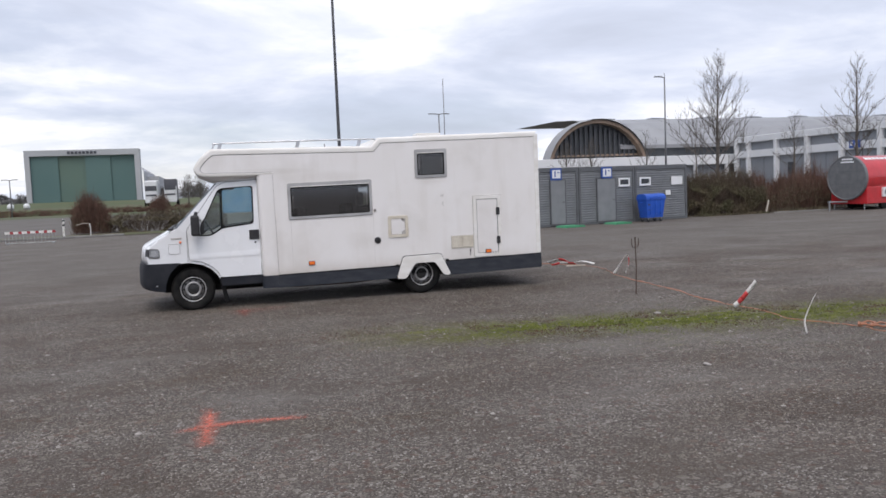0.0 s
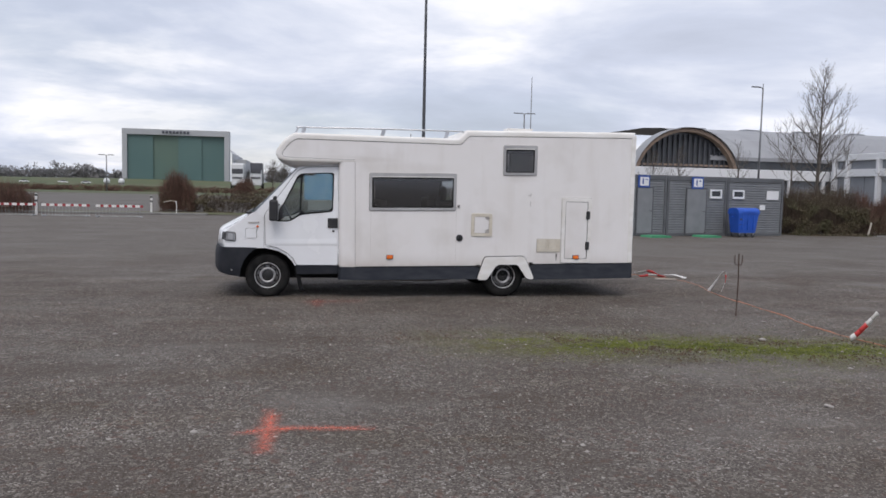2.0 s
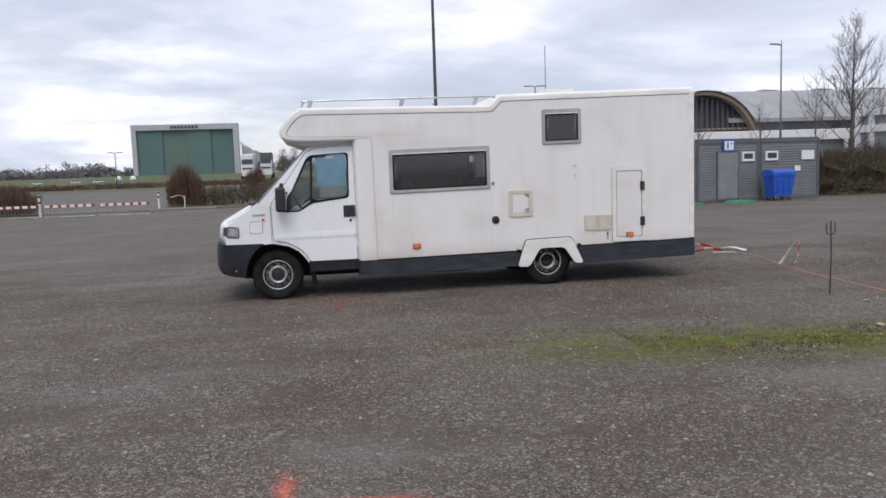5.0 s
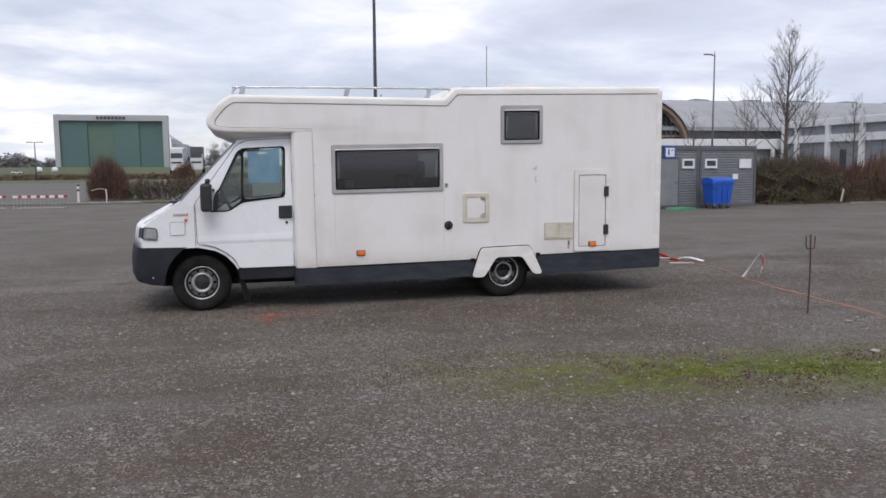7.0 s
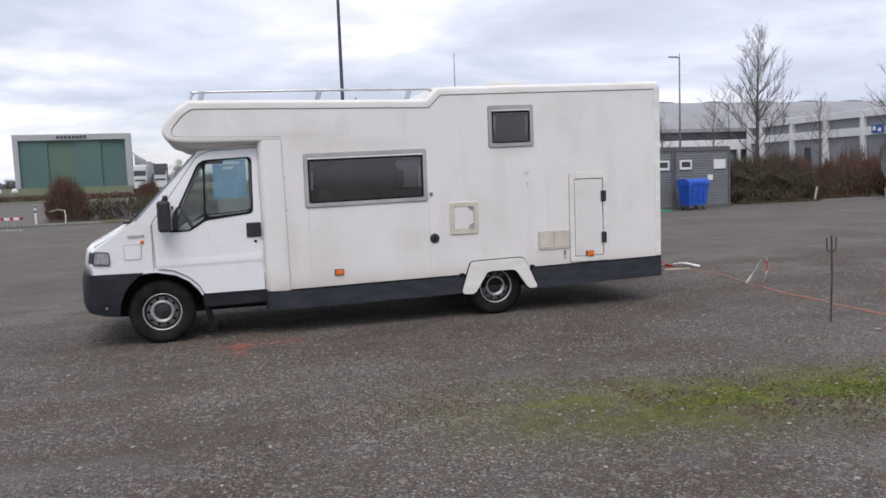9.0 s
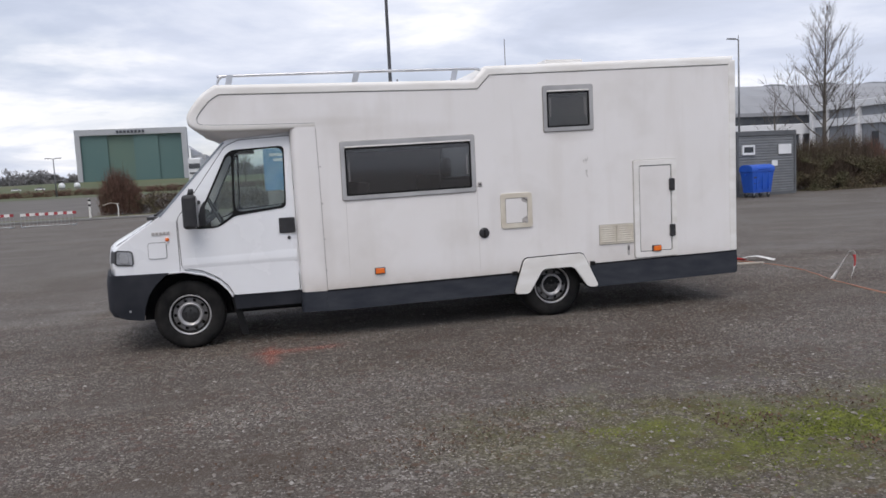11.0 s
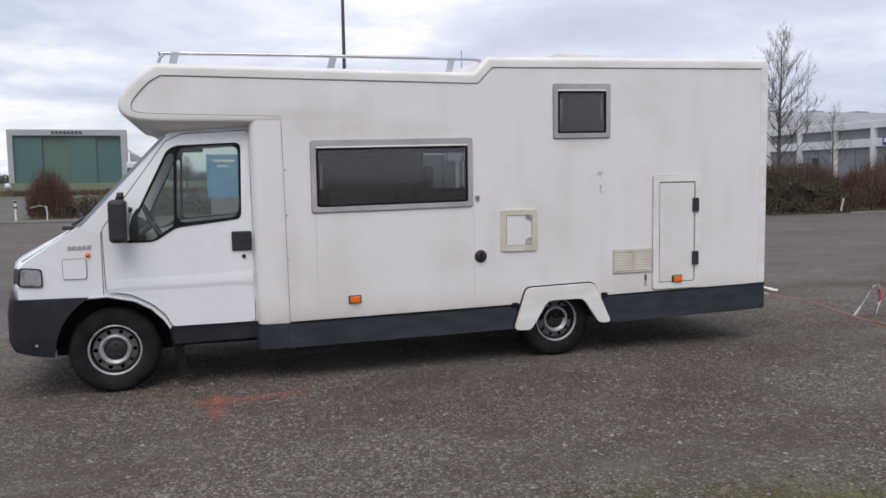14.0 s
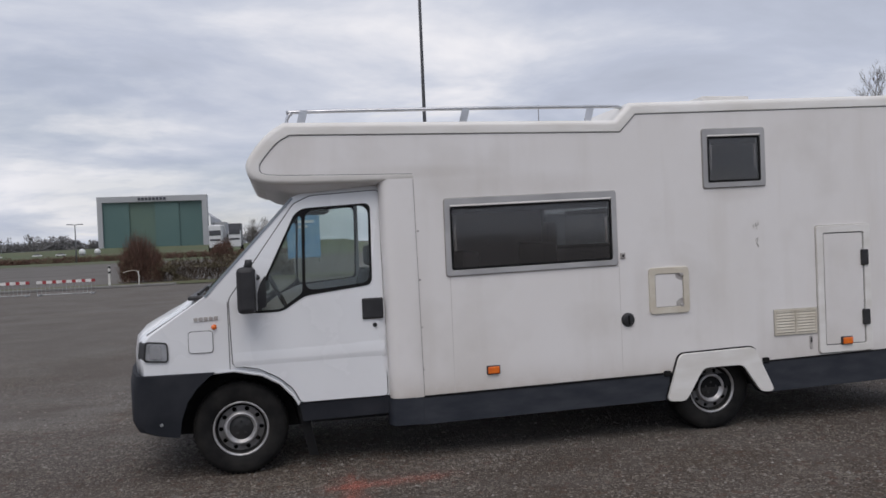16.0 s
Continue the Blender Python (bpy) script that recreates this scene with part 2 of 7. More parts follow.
        nt.links.new(fd.outputs[0], mu.inputs[0])
        nt.links.new(n3.outputs["Fac"], mu.inputs[1])
        mg = nt.nodes.new("ShaderNodeMixRGB")
        mg.inputs["Color2"].default_value = (0.40, 0.355, 0.30, 1)
        nt.links.new(mu.outputs[0], mg.inputs["Fac"])
        nt.links.new(col, mg.inputs["Color1"])
        col = mg.outputs[0]
    nt.links.new(col, b.inputs["Base Color"])
    return m


def gravel():
    """Crushed stone in brown-grey fines, with darker moist areas, worn pale tracks, a mossy strip and painted shade
    round the camper.
    """
    m = bpy.data.materials.new("gravel")
    m.use_nodes = True
    nt = m.node_tree
    b = nt.nodes["Principled BSDF"]
    b.inputs["Specular IOR Level"].default_value = 0.3
    t = nt.nodes.new("ShaderNodeTexCoord")

    def noise_(scale, detail=5.0, stretch=None, rough=0.55):
        n = nt.nodes.new("ShaderNodeTexNoise")
        n.inputs["Scale"].default_value, n.inputs["Detail"].default_value, n.inputs["Roughness"].default_value = scale, detail, rough
        src = t.outputs["Object"]
        if stretch:
            mp = nt.nodes.new("ShaderNodeMapping")
            mp.inputs["Scale"].default_value = stretch
            nt.links.new(src, mp.inputs[0])
            src = mp.outputs[0]
        nt.links.new(src, n.inputs["Vector"])
        return n.outputs["Fac"]

    def span(value, a, c, lo=0.0, hi=1.0):
        n = nt.nodes.new("ShaderNodeMapRange")
        for k, v in (("From Min", a), ("From Max", c), ("To Min", lo), ("To Max", hi)):
            n.inputs[k].default_value = v
        nt.links.new(value, n.inputs["Value"])
        return n.outputs[0]

    def math_(op, a, c):
        n = nt.nodes.new("ShaderNodeMath")
        n.operation = op
        for i, v in enumerate((a, c)):
            if isinstance(v, (int, float)):
                n.inputs[i].default_value = v
            else:
                nt.links.new(v, n.inputs[i])
        return n.outputs[0]

    def mix(fac, a, c, kind="MIX"):
        n = nt.nodes.new("ShaderNodeMixRGB")
        n.blend_type = kind
        for s, v in zip(("Fac", "Color1", "Color2"), (fac, a, c)):
            if isinstance(v, tuple):
                n.inputs[s].default_value = (*v, 1)
            elif isinstance(v, (int, float)):
                n.inputs[s].default_value = v
            else:
                nt.links.new(v, n.inputs[s])
        return n.outputs[0]

    vo = nt.nodes.new("ShaderNodeTexVoronoi")
    vo.inputs["Scale"].default_value = 80.0
    nt.links.new(t.outputs["Object"], vo.inputs["Vector"])
    vo2 = nt.nodes.new("ShaderNodeTexVoronoi")
    vo2.inputs["Scale"].default_value = 23.0
    nt.links.new(t.outputs["Object"], vo2.inputs["Vector"])
    sp = nt.nodes.new("ShaderNodeSeparateColor")
    nt.links.new(vo.outputs["Color"], sp.inputs[0])
    sp2 = nt.nodes.new("ShaderNodeSeparateColor")
    nt.links.new(vo2.outputs["Color"], sp2.inputs[0])
    stone = nt.nodes.new("ShaderNodeValToRGB")
    el = stone.color_ramp.elements
    el[0].position, el[0].color = 0.0, (0.044, 0.036, 0.031, 1)
    el[1].position, el[1].color = 1.0, (0.43, 0.405, 0.375, 1)
    k = el.new(0.5)
    k.color = (0.105, 0.089, 0.076, 1)
    k = el.new(0.9)
    k.color = (0.200, 0.180, 0.158, 1)
    nt.links.new(sp.outputs["Red"], stone.inputs[0])
    fines = mix(noise_(5.0), (0.111, 0.093, 0.080), (0.076, 0.060, 0.049))
    cover = span(noise_(1.1, 6.0), 0.35, 0.62, 0.5, 1.0)
    col = mix(cover, fines, stone.outputs[0])
    big = span(sp2.outputs["Green"], 0.93, 0.96)
    col = mix(math_("MULTIPLY", big, 0.6), col, (0.25, 0.23, 0.205))
    chips = span(sp2.outputs["Red"], 0.90, 0.93)
    col = mix(math_("MULTIPLY", chips, 0.55), col, (0.115, 0.066, 0.050))
    # damp brown areas, pale worn areas, streaks along the wheel tracks
    col = mix(math_("MULTIPLY", span(noise_(0.35, 5.0), 0.46, 0.64), 0.9), col, (0.72, 0.66, 0.61), "MULTIPLY")
    col = mix(math_("MULTIPLY", span(noise_(0.5, 5.0, (0.55, 1.2, 1)), 0.50, 0.68), 0.6), col, (1.40, 1.39, 1.38), "MULTIPLY")
    col = mix(math_("MULTIPLY", span(noise_(0.9, 6.0, (0.5, 1.1, 1)), 0.52, 0.68), 0.8), col, (0.82, 0.77, 0.68), "MULTIPLY")
    # smooth pale patches where fines have dried, and wide brown damp ones
    col = mix(math_("MULTIPLY", span(noise_(0.42, 7.0, (0.6, 1.0, 1), 0.62), 0.52, 0.63), 0.42), col, (0.200, 0.188, 0.176))
    col = mix(math_("MULTIPLY", span(noise_(0.75, 7.0, (0.5, 1.1, 2), 0.65), 0.52, 0.66), 0.72), col, (0.080, 0.062, 0.048))
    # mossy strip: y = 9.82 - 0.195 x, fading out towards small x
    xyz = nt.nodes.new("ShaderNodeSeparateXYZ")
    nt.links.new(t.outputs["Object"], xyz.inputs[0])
    # shade beside and under the parked vehicle, painted into the gravel colour, broken by noise
    camper_zone = math_("MULTIPLY", span(xyz.outputs["Y"], 10.2, 12.2), math_("MULTIPLY", span(xyz.outputs["X"], -1.8, 0.2), span(xyz.outputs["X"], 9.0, 6.8)))
    camper_shade = math_("MULTIPLY", math_("MULTIPLY", camper_zone, span(xyz.outputs["Y"], 16.5, 15.0)), span(noise_(0.9, 6.0, None, 0.6), 0.30, 0.58, 0.35, 1.0))
    col = mix(math_("MULTIPLY", camper_shade, 0.5), col, (0.76, 0.71, 0.66), "MULTIPLY")
    # compacted driving area beyond the parking rows
    lane = span(math_("ADD", xyz.outputs["Y"], math_("MULTIPLY", noise_(0.25, 5.0), 8.0)), 18.0, 27.0)
    col = mix(math_("MULTIPLY", lane, 0.62), col, mix(noise_(0.16, 4.0, None, 0.5), (0.150, 0.138, 0.122), (0.118, 0.108, 0.096)))
    line = math_("ADD", math_("MULTIPLY", xyz.outputs["X"], 0.195), xyz.outputs["Y"])
    wob = math_("MULTIPLY", math_("SUBTRACT", noise_(0.8, 4.0), 0.5), 1.0)
    off = math_("ABSOLUTE", math_("SUBTRACT", math_("ADD", line, wob), 9.82), 0.0)
    strip = math_("MULTIPLY", span(off, 0.25, 1.05, 1.0, 0.0), span(xyz.outputs["X"], 2.0, 4.2, 0.0, 1.0))
    wide = math_("MULTIPLY", span(off, 0.3, 2.5, 1.0, 0.0), span(xyz.outputs["X"], 0.5, 6.0, 0.0, 1.0))
    coarse = noise_(1.7, 8.0, None, 0.72)
    grit = noise_(38.0, 5.0, None, 0.7)
    spots = span(math_("ADD", coarse, math_("MULTIPLY", math_("SUBTRACT", grit, 0.5), 0.30)), 0.36, 0.52)
    spots2 = span(math_("ADD", noise_(3.4, 8.0, None, 0.75), math_("MULTIPLY", math_("SUBTRACT", grit, 0.5), 0.5)), 0.50, 0.68)
    bare = span(sp.outputs["Blue"], 0.72, 0.80, 1.0, 0.7)
    moss = math_("MULTIPLY", math_("MULTIPLY", strip, spots), bare)
    col = mix(math_("MULTIPLY", math_("MULTIPLY", wide, spots2), 1.0), col, (0.84, 0.92, 0.44), "MULTIPLY")
    col = mix(math_("MULTIPLY", math_("MULTIPLY", strip, span(noise_(1.3, 6.0), 0.55, 0.66)), 0.9), col, (0.72, 0.60, 0.46), "MULTIPLY")
    green = mix(span(noise_(5.0, 6.0, None, 0.7), 0.35, 0.65), (0.072, 0.081, 0.017), (0.156, 0.172, 0.022))
    col = mix(math_("MULTIPLY", moss, 0.88), col, green)
    nt.links.new(col, b.inputs["Base Color"])
    nt.links.new(span(noise_(0.6), 0.3, 0.7, 0.72, 0.95), b.inputs["Roughness"])
    h = math_("ADD", math_("MULTIPLY", vo.outputs["Distance"], -0.6), math_("ADD", math_("MULTIPLY", vo2.outputs["Distance"], -0.25), math_("MULTIPLY", noise_(160.0, 3.0), 0.35)))
    bp = nt.nodes.new("ShaderNodeBump")
    bp.inputs["Strength"].default_value, bp.inputs["Distance"].default_value = 0.85, 0.020
    nt.links.new(h, bp.inputs["Height"])
    nt.links.new(bp.outputs[0], b.inputs["Normal"])
    return m


def spray_paint(name="spray_paint", cover=0.55):
    """Fluorescent marking paint, thin and broken over the stones."""
    m = mat(name, (0.78, 0.17, 0.10), (0.70, 0.20, 0.14), 9.0, 0.7)
    nt = m.node_tree
    b = nt.nodes["Principled BSDF"]
    t = nt.nodes.new("ShaderNodeTexCoord")
    nz = nt.nodes.new("ShaderNodeTexNoise")
    nz.inputs["Scale"].default_value, nz.inputs["Detail"].default_value, nz.inputs["Roughness"].default_value = 26.0, 7.0, 0.75
    nt.links.new(t.outputs["Object"], nz.inputs["Vector"])
    nb = nt.nodes.new("ShaderNodeTexNoise")
    nb.inputs["Scale"].default_value = 5.0
    nt.links.new(t.outputs["Object"], nb.inputs["Vector"])
    # UV x runs across the stroke, 0.5 in its middle
    sx = nt.nodes.new("ShaderNodeSeparateXYZ")
    nt.links.new(t.outputs["UV"], sx.inputs[0])
    edge = nt.nodes.new("ShaderNodeMapRange")
    edge.inputs["From Min"].default_value, edge.inputs["From Max"].default_value = 0.0, 0.5
    edge.inputs["To Min"].default_value, edge.inputs["To Max"].default_value = -0.32, 0.10
    nt.links.new(sx.outputs["X"], edge.inputs["Value"])
    ad = nt.nodes.new("ShaderNodeMath")
    nt.links.new(nz.outputs["Fac"], ad.inputs[0])
    nt.links.new(edge.outputs[0], ad.inputs[1])
    ad2 = nt.nodes.new("ShaderNodeMath")
    ad2.operation = "MULTIPLY_ADD"
    nt.links.new(nb.outputs["Fac"], ad2.inputs[0])
    ad2.inputs[1].default_value = 0.35
    nt.links.new(ad.outputs[0], ad2.inputs[2])
    al = nt.nodes.new("ShaderNodeMapRange")
    al.inputs["From Min"].default_value, al.inputs["From Max"].default_value = 0.50, 0.88
    al.inputs["To Max"].default_value = cover
    nt.links.new(ad2.outputs[0], al.inputs["Value"])
    nt.links.new(al.outputs[0], b.inputs["Alpha"])
    return m


M = {
    "white": camper_white(),
    "cab": mat("cab_paint_white", (0.80, 0.815, 0.83), (0.76, 0.77, 0.78), 1.6, 0.28, coat=0.4),
    "trim": mat("trim_white", (0.80, 0.79, 0.765), (0.70, 0.68, 0.64), 2.5, 0.42, stretch=(1, 1, 3)),
    "cream": mat("cream_plastic", (0.66, 0.62, 0.53), (0.56, 0.51, 0.42), 7.0, 0.5),
    "skirt": mat("skirt_blue_grey", (0.022, 0.026, 0.035), (0.040, 0.044, 0.053), 3.5, 0.6, spec=0.3, stretch=(1, 1, 3), bump=0.05),
    "bumper": mat("bumper_plastic", (0.013, 0.015, 0.020), (0.025, 0.027, 0.033), 4.0, 0.65, spec=0.25, bump=0.08, bscale=200),
    "black": mat("black_plastic", (0.016, 0.016, 0.018), (0.030, 0.030, 0.032), 8.0, 0.5),
    "seal": mat("rubber_seal", (0.008, 0.008, 0.009), (0.014, 0.014, 0.014), 8.0, 0.8, spec=0.15),
    "gap": mat("door_gap_dark", (0.13, 0.13, 0.135), (0.18, 0.18, 0.18), 5.0, 0.8),
    "grey": mat("window_frame_grey", (0.42, 0.42, 0.425), (0.33, 0.33, 0.335), 4.0, 0.45),
    "tyre": mat("tyre_rubber", (0.009, 0.009, 0.0095), (0.026, 0.025, 0.0235), 6.0, 0.85, spec=0.15, bump=0.2, bscale=90),
    "rim": mat("steel_rim", (0.56, 0.56, 0.57), (0.34, 0.33, 0.32), 9.0, 0.42, metal=0.6),
    "rimdark": mat("steel_rim_groove", (0.16, 0.16, 0.165), (0.10, 0.095, 0.09), 9.0, 0.5, metal=0.5),
    # pale blue-grey base imitates the sky mirrored in the curved glass rim
    "wrap": mat("windscreen_rim_sky_tint", (0.14, 0.16, 0.175), (0.20, 0.22, 0.235), 3.0, 0.08, spec=1.0, coat=1.0, rvar=0.03),
    "barrier_red": mat("barrier_red", (0.36, 0.03, 0.04), (0.28, 0.03, 0.035), 4.0, 0.5),
    "hub": mat("hub_dark", (0.015, 0.015, 0.016), (0.035, 0.034, 0.033), 9.0, 0.5),
    "chrome": mat("aluminium", (0.62, 0.63, 0.65), (0.48, 0.49, 0.50), 6.0, 0.32, metal=0.8),
    "orange": mat("orange_lens", (0.85, 0.19, 0.02), (0.75, 0.14, 0.02), 20.0, 0.2, coat=0.6),
    "lens": mat("headlamp_lens", (0.33, 0.34, 0.36), (0.20, 0.21, 0.22), 14.0, 0.12, coat=0.7),
    "glass": glass("cab_glass", (0.86, 0.90, 0.88)),
    "tinted": glass("acrylic_tinted", (0.55, 0.55, 0.57), 0.06, 1.62, 0.03),
    "dash": mat("dark_interior", (0.035, 0.035, 0.04), (0.055, 0.055, 0.06), 5.0, 0.8),
    "inner": mat("interior_lining", (0.20, 0.18, 0.15), (0.15, 0.13, 0.11), 3.0, 0.8),
    "boardblue": mat("board_blue", (0.13, 0.30, 0.52), (0.26, 0.42, 0.58), 0.9, 0.5),
    "seat": mat("seat_fabric", (0.10, 0.11, 0.13), (0.06, 0.07, 0.08), 14.0, 0.95),
    "blind": mat("blind_grey", (0.30, 0.30, 0.30), (0.24, 0.24, 0.24), 5.0, 0.7),
    "dirtline": mat("grimy_sealant", (0.24, 0.22, 0.20), (0.40, 0.37, 0.34), 7.0, 0.7),
    "joint": mat("panel_joint", (0.56, 0.54, 0.52), (0.66, 0.64, 0.61), 2.0, 0.6),
    "scuff": mat("scuff_grey", (0.42, 0.41, 0.40), (0.60, 0.58, 0.55), 30.0, 0.7),
    "badge": mat("badge_grey", (0.33, 0.31, 0.30), (0.45, 0.43, 0.41), 20.0, 0.5),
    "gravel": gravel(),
    "stone": mat("loose_stone", (0.128, 0.112, 0.098), (0.182, 0.164, 0.146), 4.0, 0.85, island=0.5),
    "pale": mat("pale_stone", (0.29, 0.27, 0.245), (0.21, 0.195, 0.18), 9.0, 0.8, island=0.35),
    "moss": mat("moss", (0.084, 0.098, 0.018), (0.160, 0.184, 0.022), 5.0, 0.95, island=0.35),
    "litter": mat("dead_leaf", (0.105, 0.058, 0.034), (0.060, 0.038, 0.024), 5.0, 0.9, island=0.4),
    "spray": spray_paint(),
    "spray_worn": spray_paint("spray_paint_worn", 0.24),
    "rust": mat("rusty_steel", (0.09, 0.055, 0.04), (0.05, 0.035, 0.03), 14.0, 0.85, bump=0.2),
    "cable": mat("orange_cable", (0.43, 0.175, 0.09), (0.30, 0.14, 0.085), 6.0, 0.55),
    "tapew": mat("tape_white", (0.74, 0.73, 0.71), (0.62, 0.60, 0.57), 8.0, 0.45),
    "taper": mat("tape_red", (0.62, 0.05, 0.05), (0.52, 0.05, 0.05), 8.0, 0.45),
    "wood": mat("pale_wood", (0.46, 0.42, 0.36), (0.36, 0.32, 0.27), 9.0, 0.8),
    "cont": mat("container_grey", (0.205, 0.215, 0.225), (0.17, 0.18, 0.19), 1.5, 0.5, stretch=(1, 1, 2)),
    "contdark": mat("container_frame", (0.115, 0.122, 0.130), (0.09, 0.095, 0.10), 2.0, 0.5),
    "contdoor": mat("container_door", (0.225, 0.235, 0.245), (0.19, 0.20, 0.21), 2.0, 0.45),
    "signblue": mat("sign_blue", (0.02, 0.07, 0.30), (0.03, 0.09, 0.33), 4.0, 0.4),
    "signwhite": mat("sign_white", (0.78, 0.79, 0.80), (0.72, 0.73, 0.74), 4.0, 0.4),
    "pane": mat("dark_pane", (0.03, 0.035, 0.042), (0.05, 0.055, 0.062), 2.0, 0.1),
    "bin": mat("bin_blue", (0.018, 0.10, 0.52), (0.015, 0.085, 0.44), 3.0, 0.42),
    "greenmat": mat("green_mat", (0.06, 0.29, 0.15), (0.05, 0.24, 0.12), 6.0, 0.8),
    "red": mat("trailer_red", (0.56, 0.022, 0.03), (0.46, 0.02, 0.025), 2.0, 0.32, coat=0.3),
    "disc": mat("trailer_end_grey", (0.16, 0.165, 0.17), (0.12, 0.125, 0.13), 3.0, 0.5),
    "twig": mat("twig_brown", (0.115, 0.085, 0.062), (0.075, 0.056, 0.042), 5.0, 0.9, island=0.45),
    "redtwig": mat("twig_red_brown", (0.165, 0.092, 0.068), (0.105, 0.062, 0.048), 5.0, 0.9, island=0.45),
    "leaf": mat("hedge_leaf", (0.095, 0.092, 0.045), (0.125, 0.095, 0.060), 0.9, 0.8, island=0.5),
    "dryleaf": mat("dry_leaf", (0.16, 0.135, 0.085), (0.105, 0.085, 0.05), 0.9, 0.85, island=0.4),
    "bark": mat("bark", (0.125, 0.108, 0.090), (0.080, 0.070, 0.060), 8.0, 0.9),
    "hallroof": mat("hall_roof", (0.285, 0.29, 0.30), (0.255, 0.26, 0.27), 0.12, 0.5),
    "hallwhite": mat("hall_white", (0.72, 0.73, 0.74), (0.66, 0.67, 0.68), 0.3, 0.6),
    "hallgrey": mat("hall_panel_grey", (0.25, 0.265, 0.285), (0.21, 0.225, 0.245), 0.3, 0.5),
    "halldark": mat("hall_glazing", (0.045, 0.05, 0.058), (0.07, 0.075, 0.08), 0.4, 0.2),
    "archwood": mat("arch_timber", (0.27, 0.195, 0.145), (0.20, 0.15, 0.115), 0.6, 0.7),
    "hangwhite": mat("hangar_frame", (0.40, 0.41, 0.43), (0.36, 0.37, 0.39), 0.05, 0.6),
    "hanggreen": mat("hangar_glazing", (0.080, 0.145, 0.140), (0.095, 0.160, 0.148), 0.03, 0.4, spread=0.03),
    "hangolive": mat("hangar_glazing_olive", (0.095, 0.155, 0.132), (0.115, 0.168, 0.128), 0.03, 0.4),
    "letter": mat("letter_dark", (0.05, 0.055, 0.07), (0.07, 0.075, 0.09), 1.0, 0.6),
    "field": mat("field_grass", (0.062, 0.085, 0.032), (0.088, 0.092, 0.045), 0.06, 0.95, bump=0.2, bscale=3.0),
    "verge": mat("verge_grass", (0.07, 0.085, 0.032), (0.115, 0.105, 0.055), 0.7, 0.95, bump=0.4, bscale=8.0),
    "asphalt": mat("pale_asphalt", (0.115, 0.104, 0.092), (0.088, 0.079, 0.069), 0.25, 0.9, bump=0.1),
    "kerb": mat("kerb_concrete", (0.23, 0.225, 0.215), (0.18, 0.175, 0.168), 2.0, 0.85),
    "galv": mat("galvanised", (0.36, 0.37, 0.38), (0.28, 0.29, 0.30), 5.0, 0.5, metal=0.5),
    "polegrey": mat("pole_grey", (0.20, 0.205, 0.215), (0.15, 0.155, 0.165), 3.0, 0.5, metal=0.3),
    "mast": mat("mast_dark", (0.055, 0.058, 0.065), (0.08, 0.083, 0.09), 2.0, 0.5),
    "fartree": mat("far_tree", (0.185, 0.180, 0.178), (0.135, 0.135, 0.138), 0.2, 0.95, island=0.3),
    "truckwhite": mat("truck_white", (0.70, 0.71, 0.72), (0.62, 0.63, 0.64), 1.0, 0.4),
    "truckdark": mat("truck_dark", (0.05, 0.055, 0.065), (0.08, 0.08, 0.09), 1.0, 0.5),
}


# ---------------------------------------------------------------- mesh helpers
def link(name, bm, material, parent=None, label="", shift=(0, 0, 0), smooth=False):
    bmesh.ops.translate(bm, verts=bm.verts, vec=[-v for v in shift])
    bmesh.ops.recalc_face_normals(bm, faces=bm.faces)
    me = bpy.data.meshes.new(name)
    bm.to_mesh(me)
    bm.free()
    me.materials.append(M[material])
    if smooth:
        me.polygons.foreach_set("use_smooth", [True] * len(me.polygons))
        if smooth == "angle":
            me.set_sharp_from_angle(angle=radians(40))
    ob = new(name, me)
    if parent:
        ob.parent = parent
    if label:
        tagged(ob, label=label)
    return ob


part = link


def raw(name, verts, faces, material, parent=None, smooth=False):
    me = bpy.data.meshes.new(name)
    me.from_pydata(verts, [], faces)
    me.materials.append(M[material])
    if smooth:
        me.polygons.foreach_set("use_smooth", [True] * len(me.polygons))
    ob = new(name, me)
    if parent:
        ob.parent = parent
    return ob


def thing(name, at, label, category, group="", rz=0.0):
    ob = new(name)
    ob.matrix_basis = pose(*at, 0, 0, rz)
    return tagged(ob, label, category, group)


def box(bm, x0, x1, y0, y1, z0, z1, bevel=0.0, seg=2):
    vs = [bm.verts.new((x, y, z)) for x in (x0, x1) for y in (y0, y1) for z in (z0, z1)]
    fs = [(0, 1, 3, 2), (4, 6, 7, 5), (0, 4, 5, 1), (2, 3, 7, 6), (0, 2, 6, 4), (1, 5, 7, 3)]
    faces = [bm.faces.new([vs[i] for i in f]) for f in fs]
    if bevel:
        es = list({e for f in faces for e in f.edges})
        bmesh.ops.bevel(bm, geom=es, offset=bevel, segments=seg, affect="EDGES", profile=0.5)
    return bm


def boxed(*a, **k):
    return box(bmesh.new(), *a, **k)


def prism(bm, pts, y0, y1, holes=()):
    """A plate in the xz plane with outline pts and holes, from y0 to y1."""
    edges = []
    for loop in (pts, *holes):
        vs = [bm.verts.new((x, y0, z)) for x, z in loop]
        edges += [bm.edges.new((vs[i], vs[(i + 1) % len(vs)])) for i in range(len(vs))]
    got = bmesh.ops.triangle_fill(bm, use_beauty=True, use_dissolve=False, edges=edges)
    faces = [g for g in got["geom"] if isinstance(g, bmesh.types.BMFace)]
    if y1 != y0:
        ext = bmesh.ops.extrude_face_region(bm, geom=faces)
        bmesh.ops.translate(bm, verts=[g for g in ext["geom"] if isinstance(g, bmesh.types.BMVert)], vec=(0, y1 - y0, 0))
    return bm


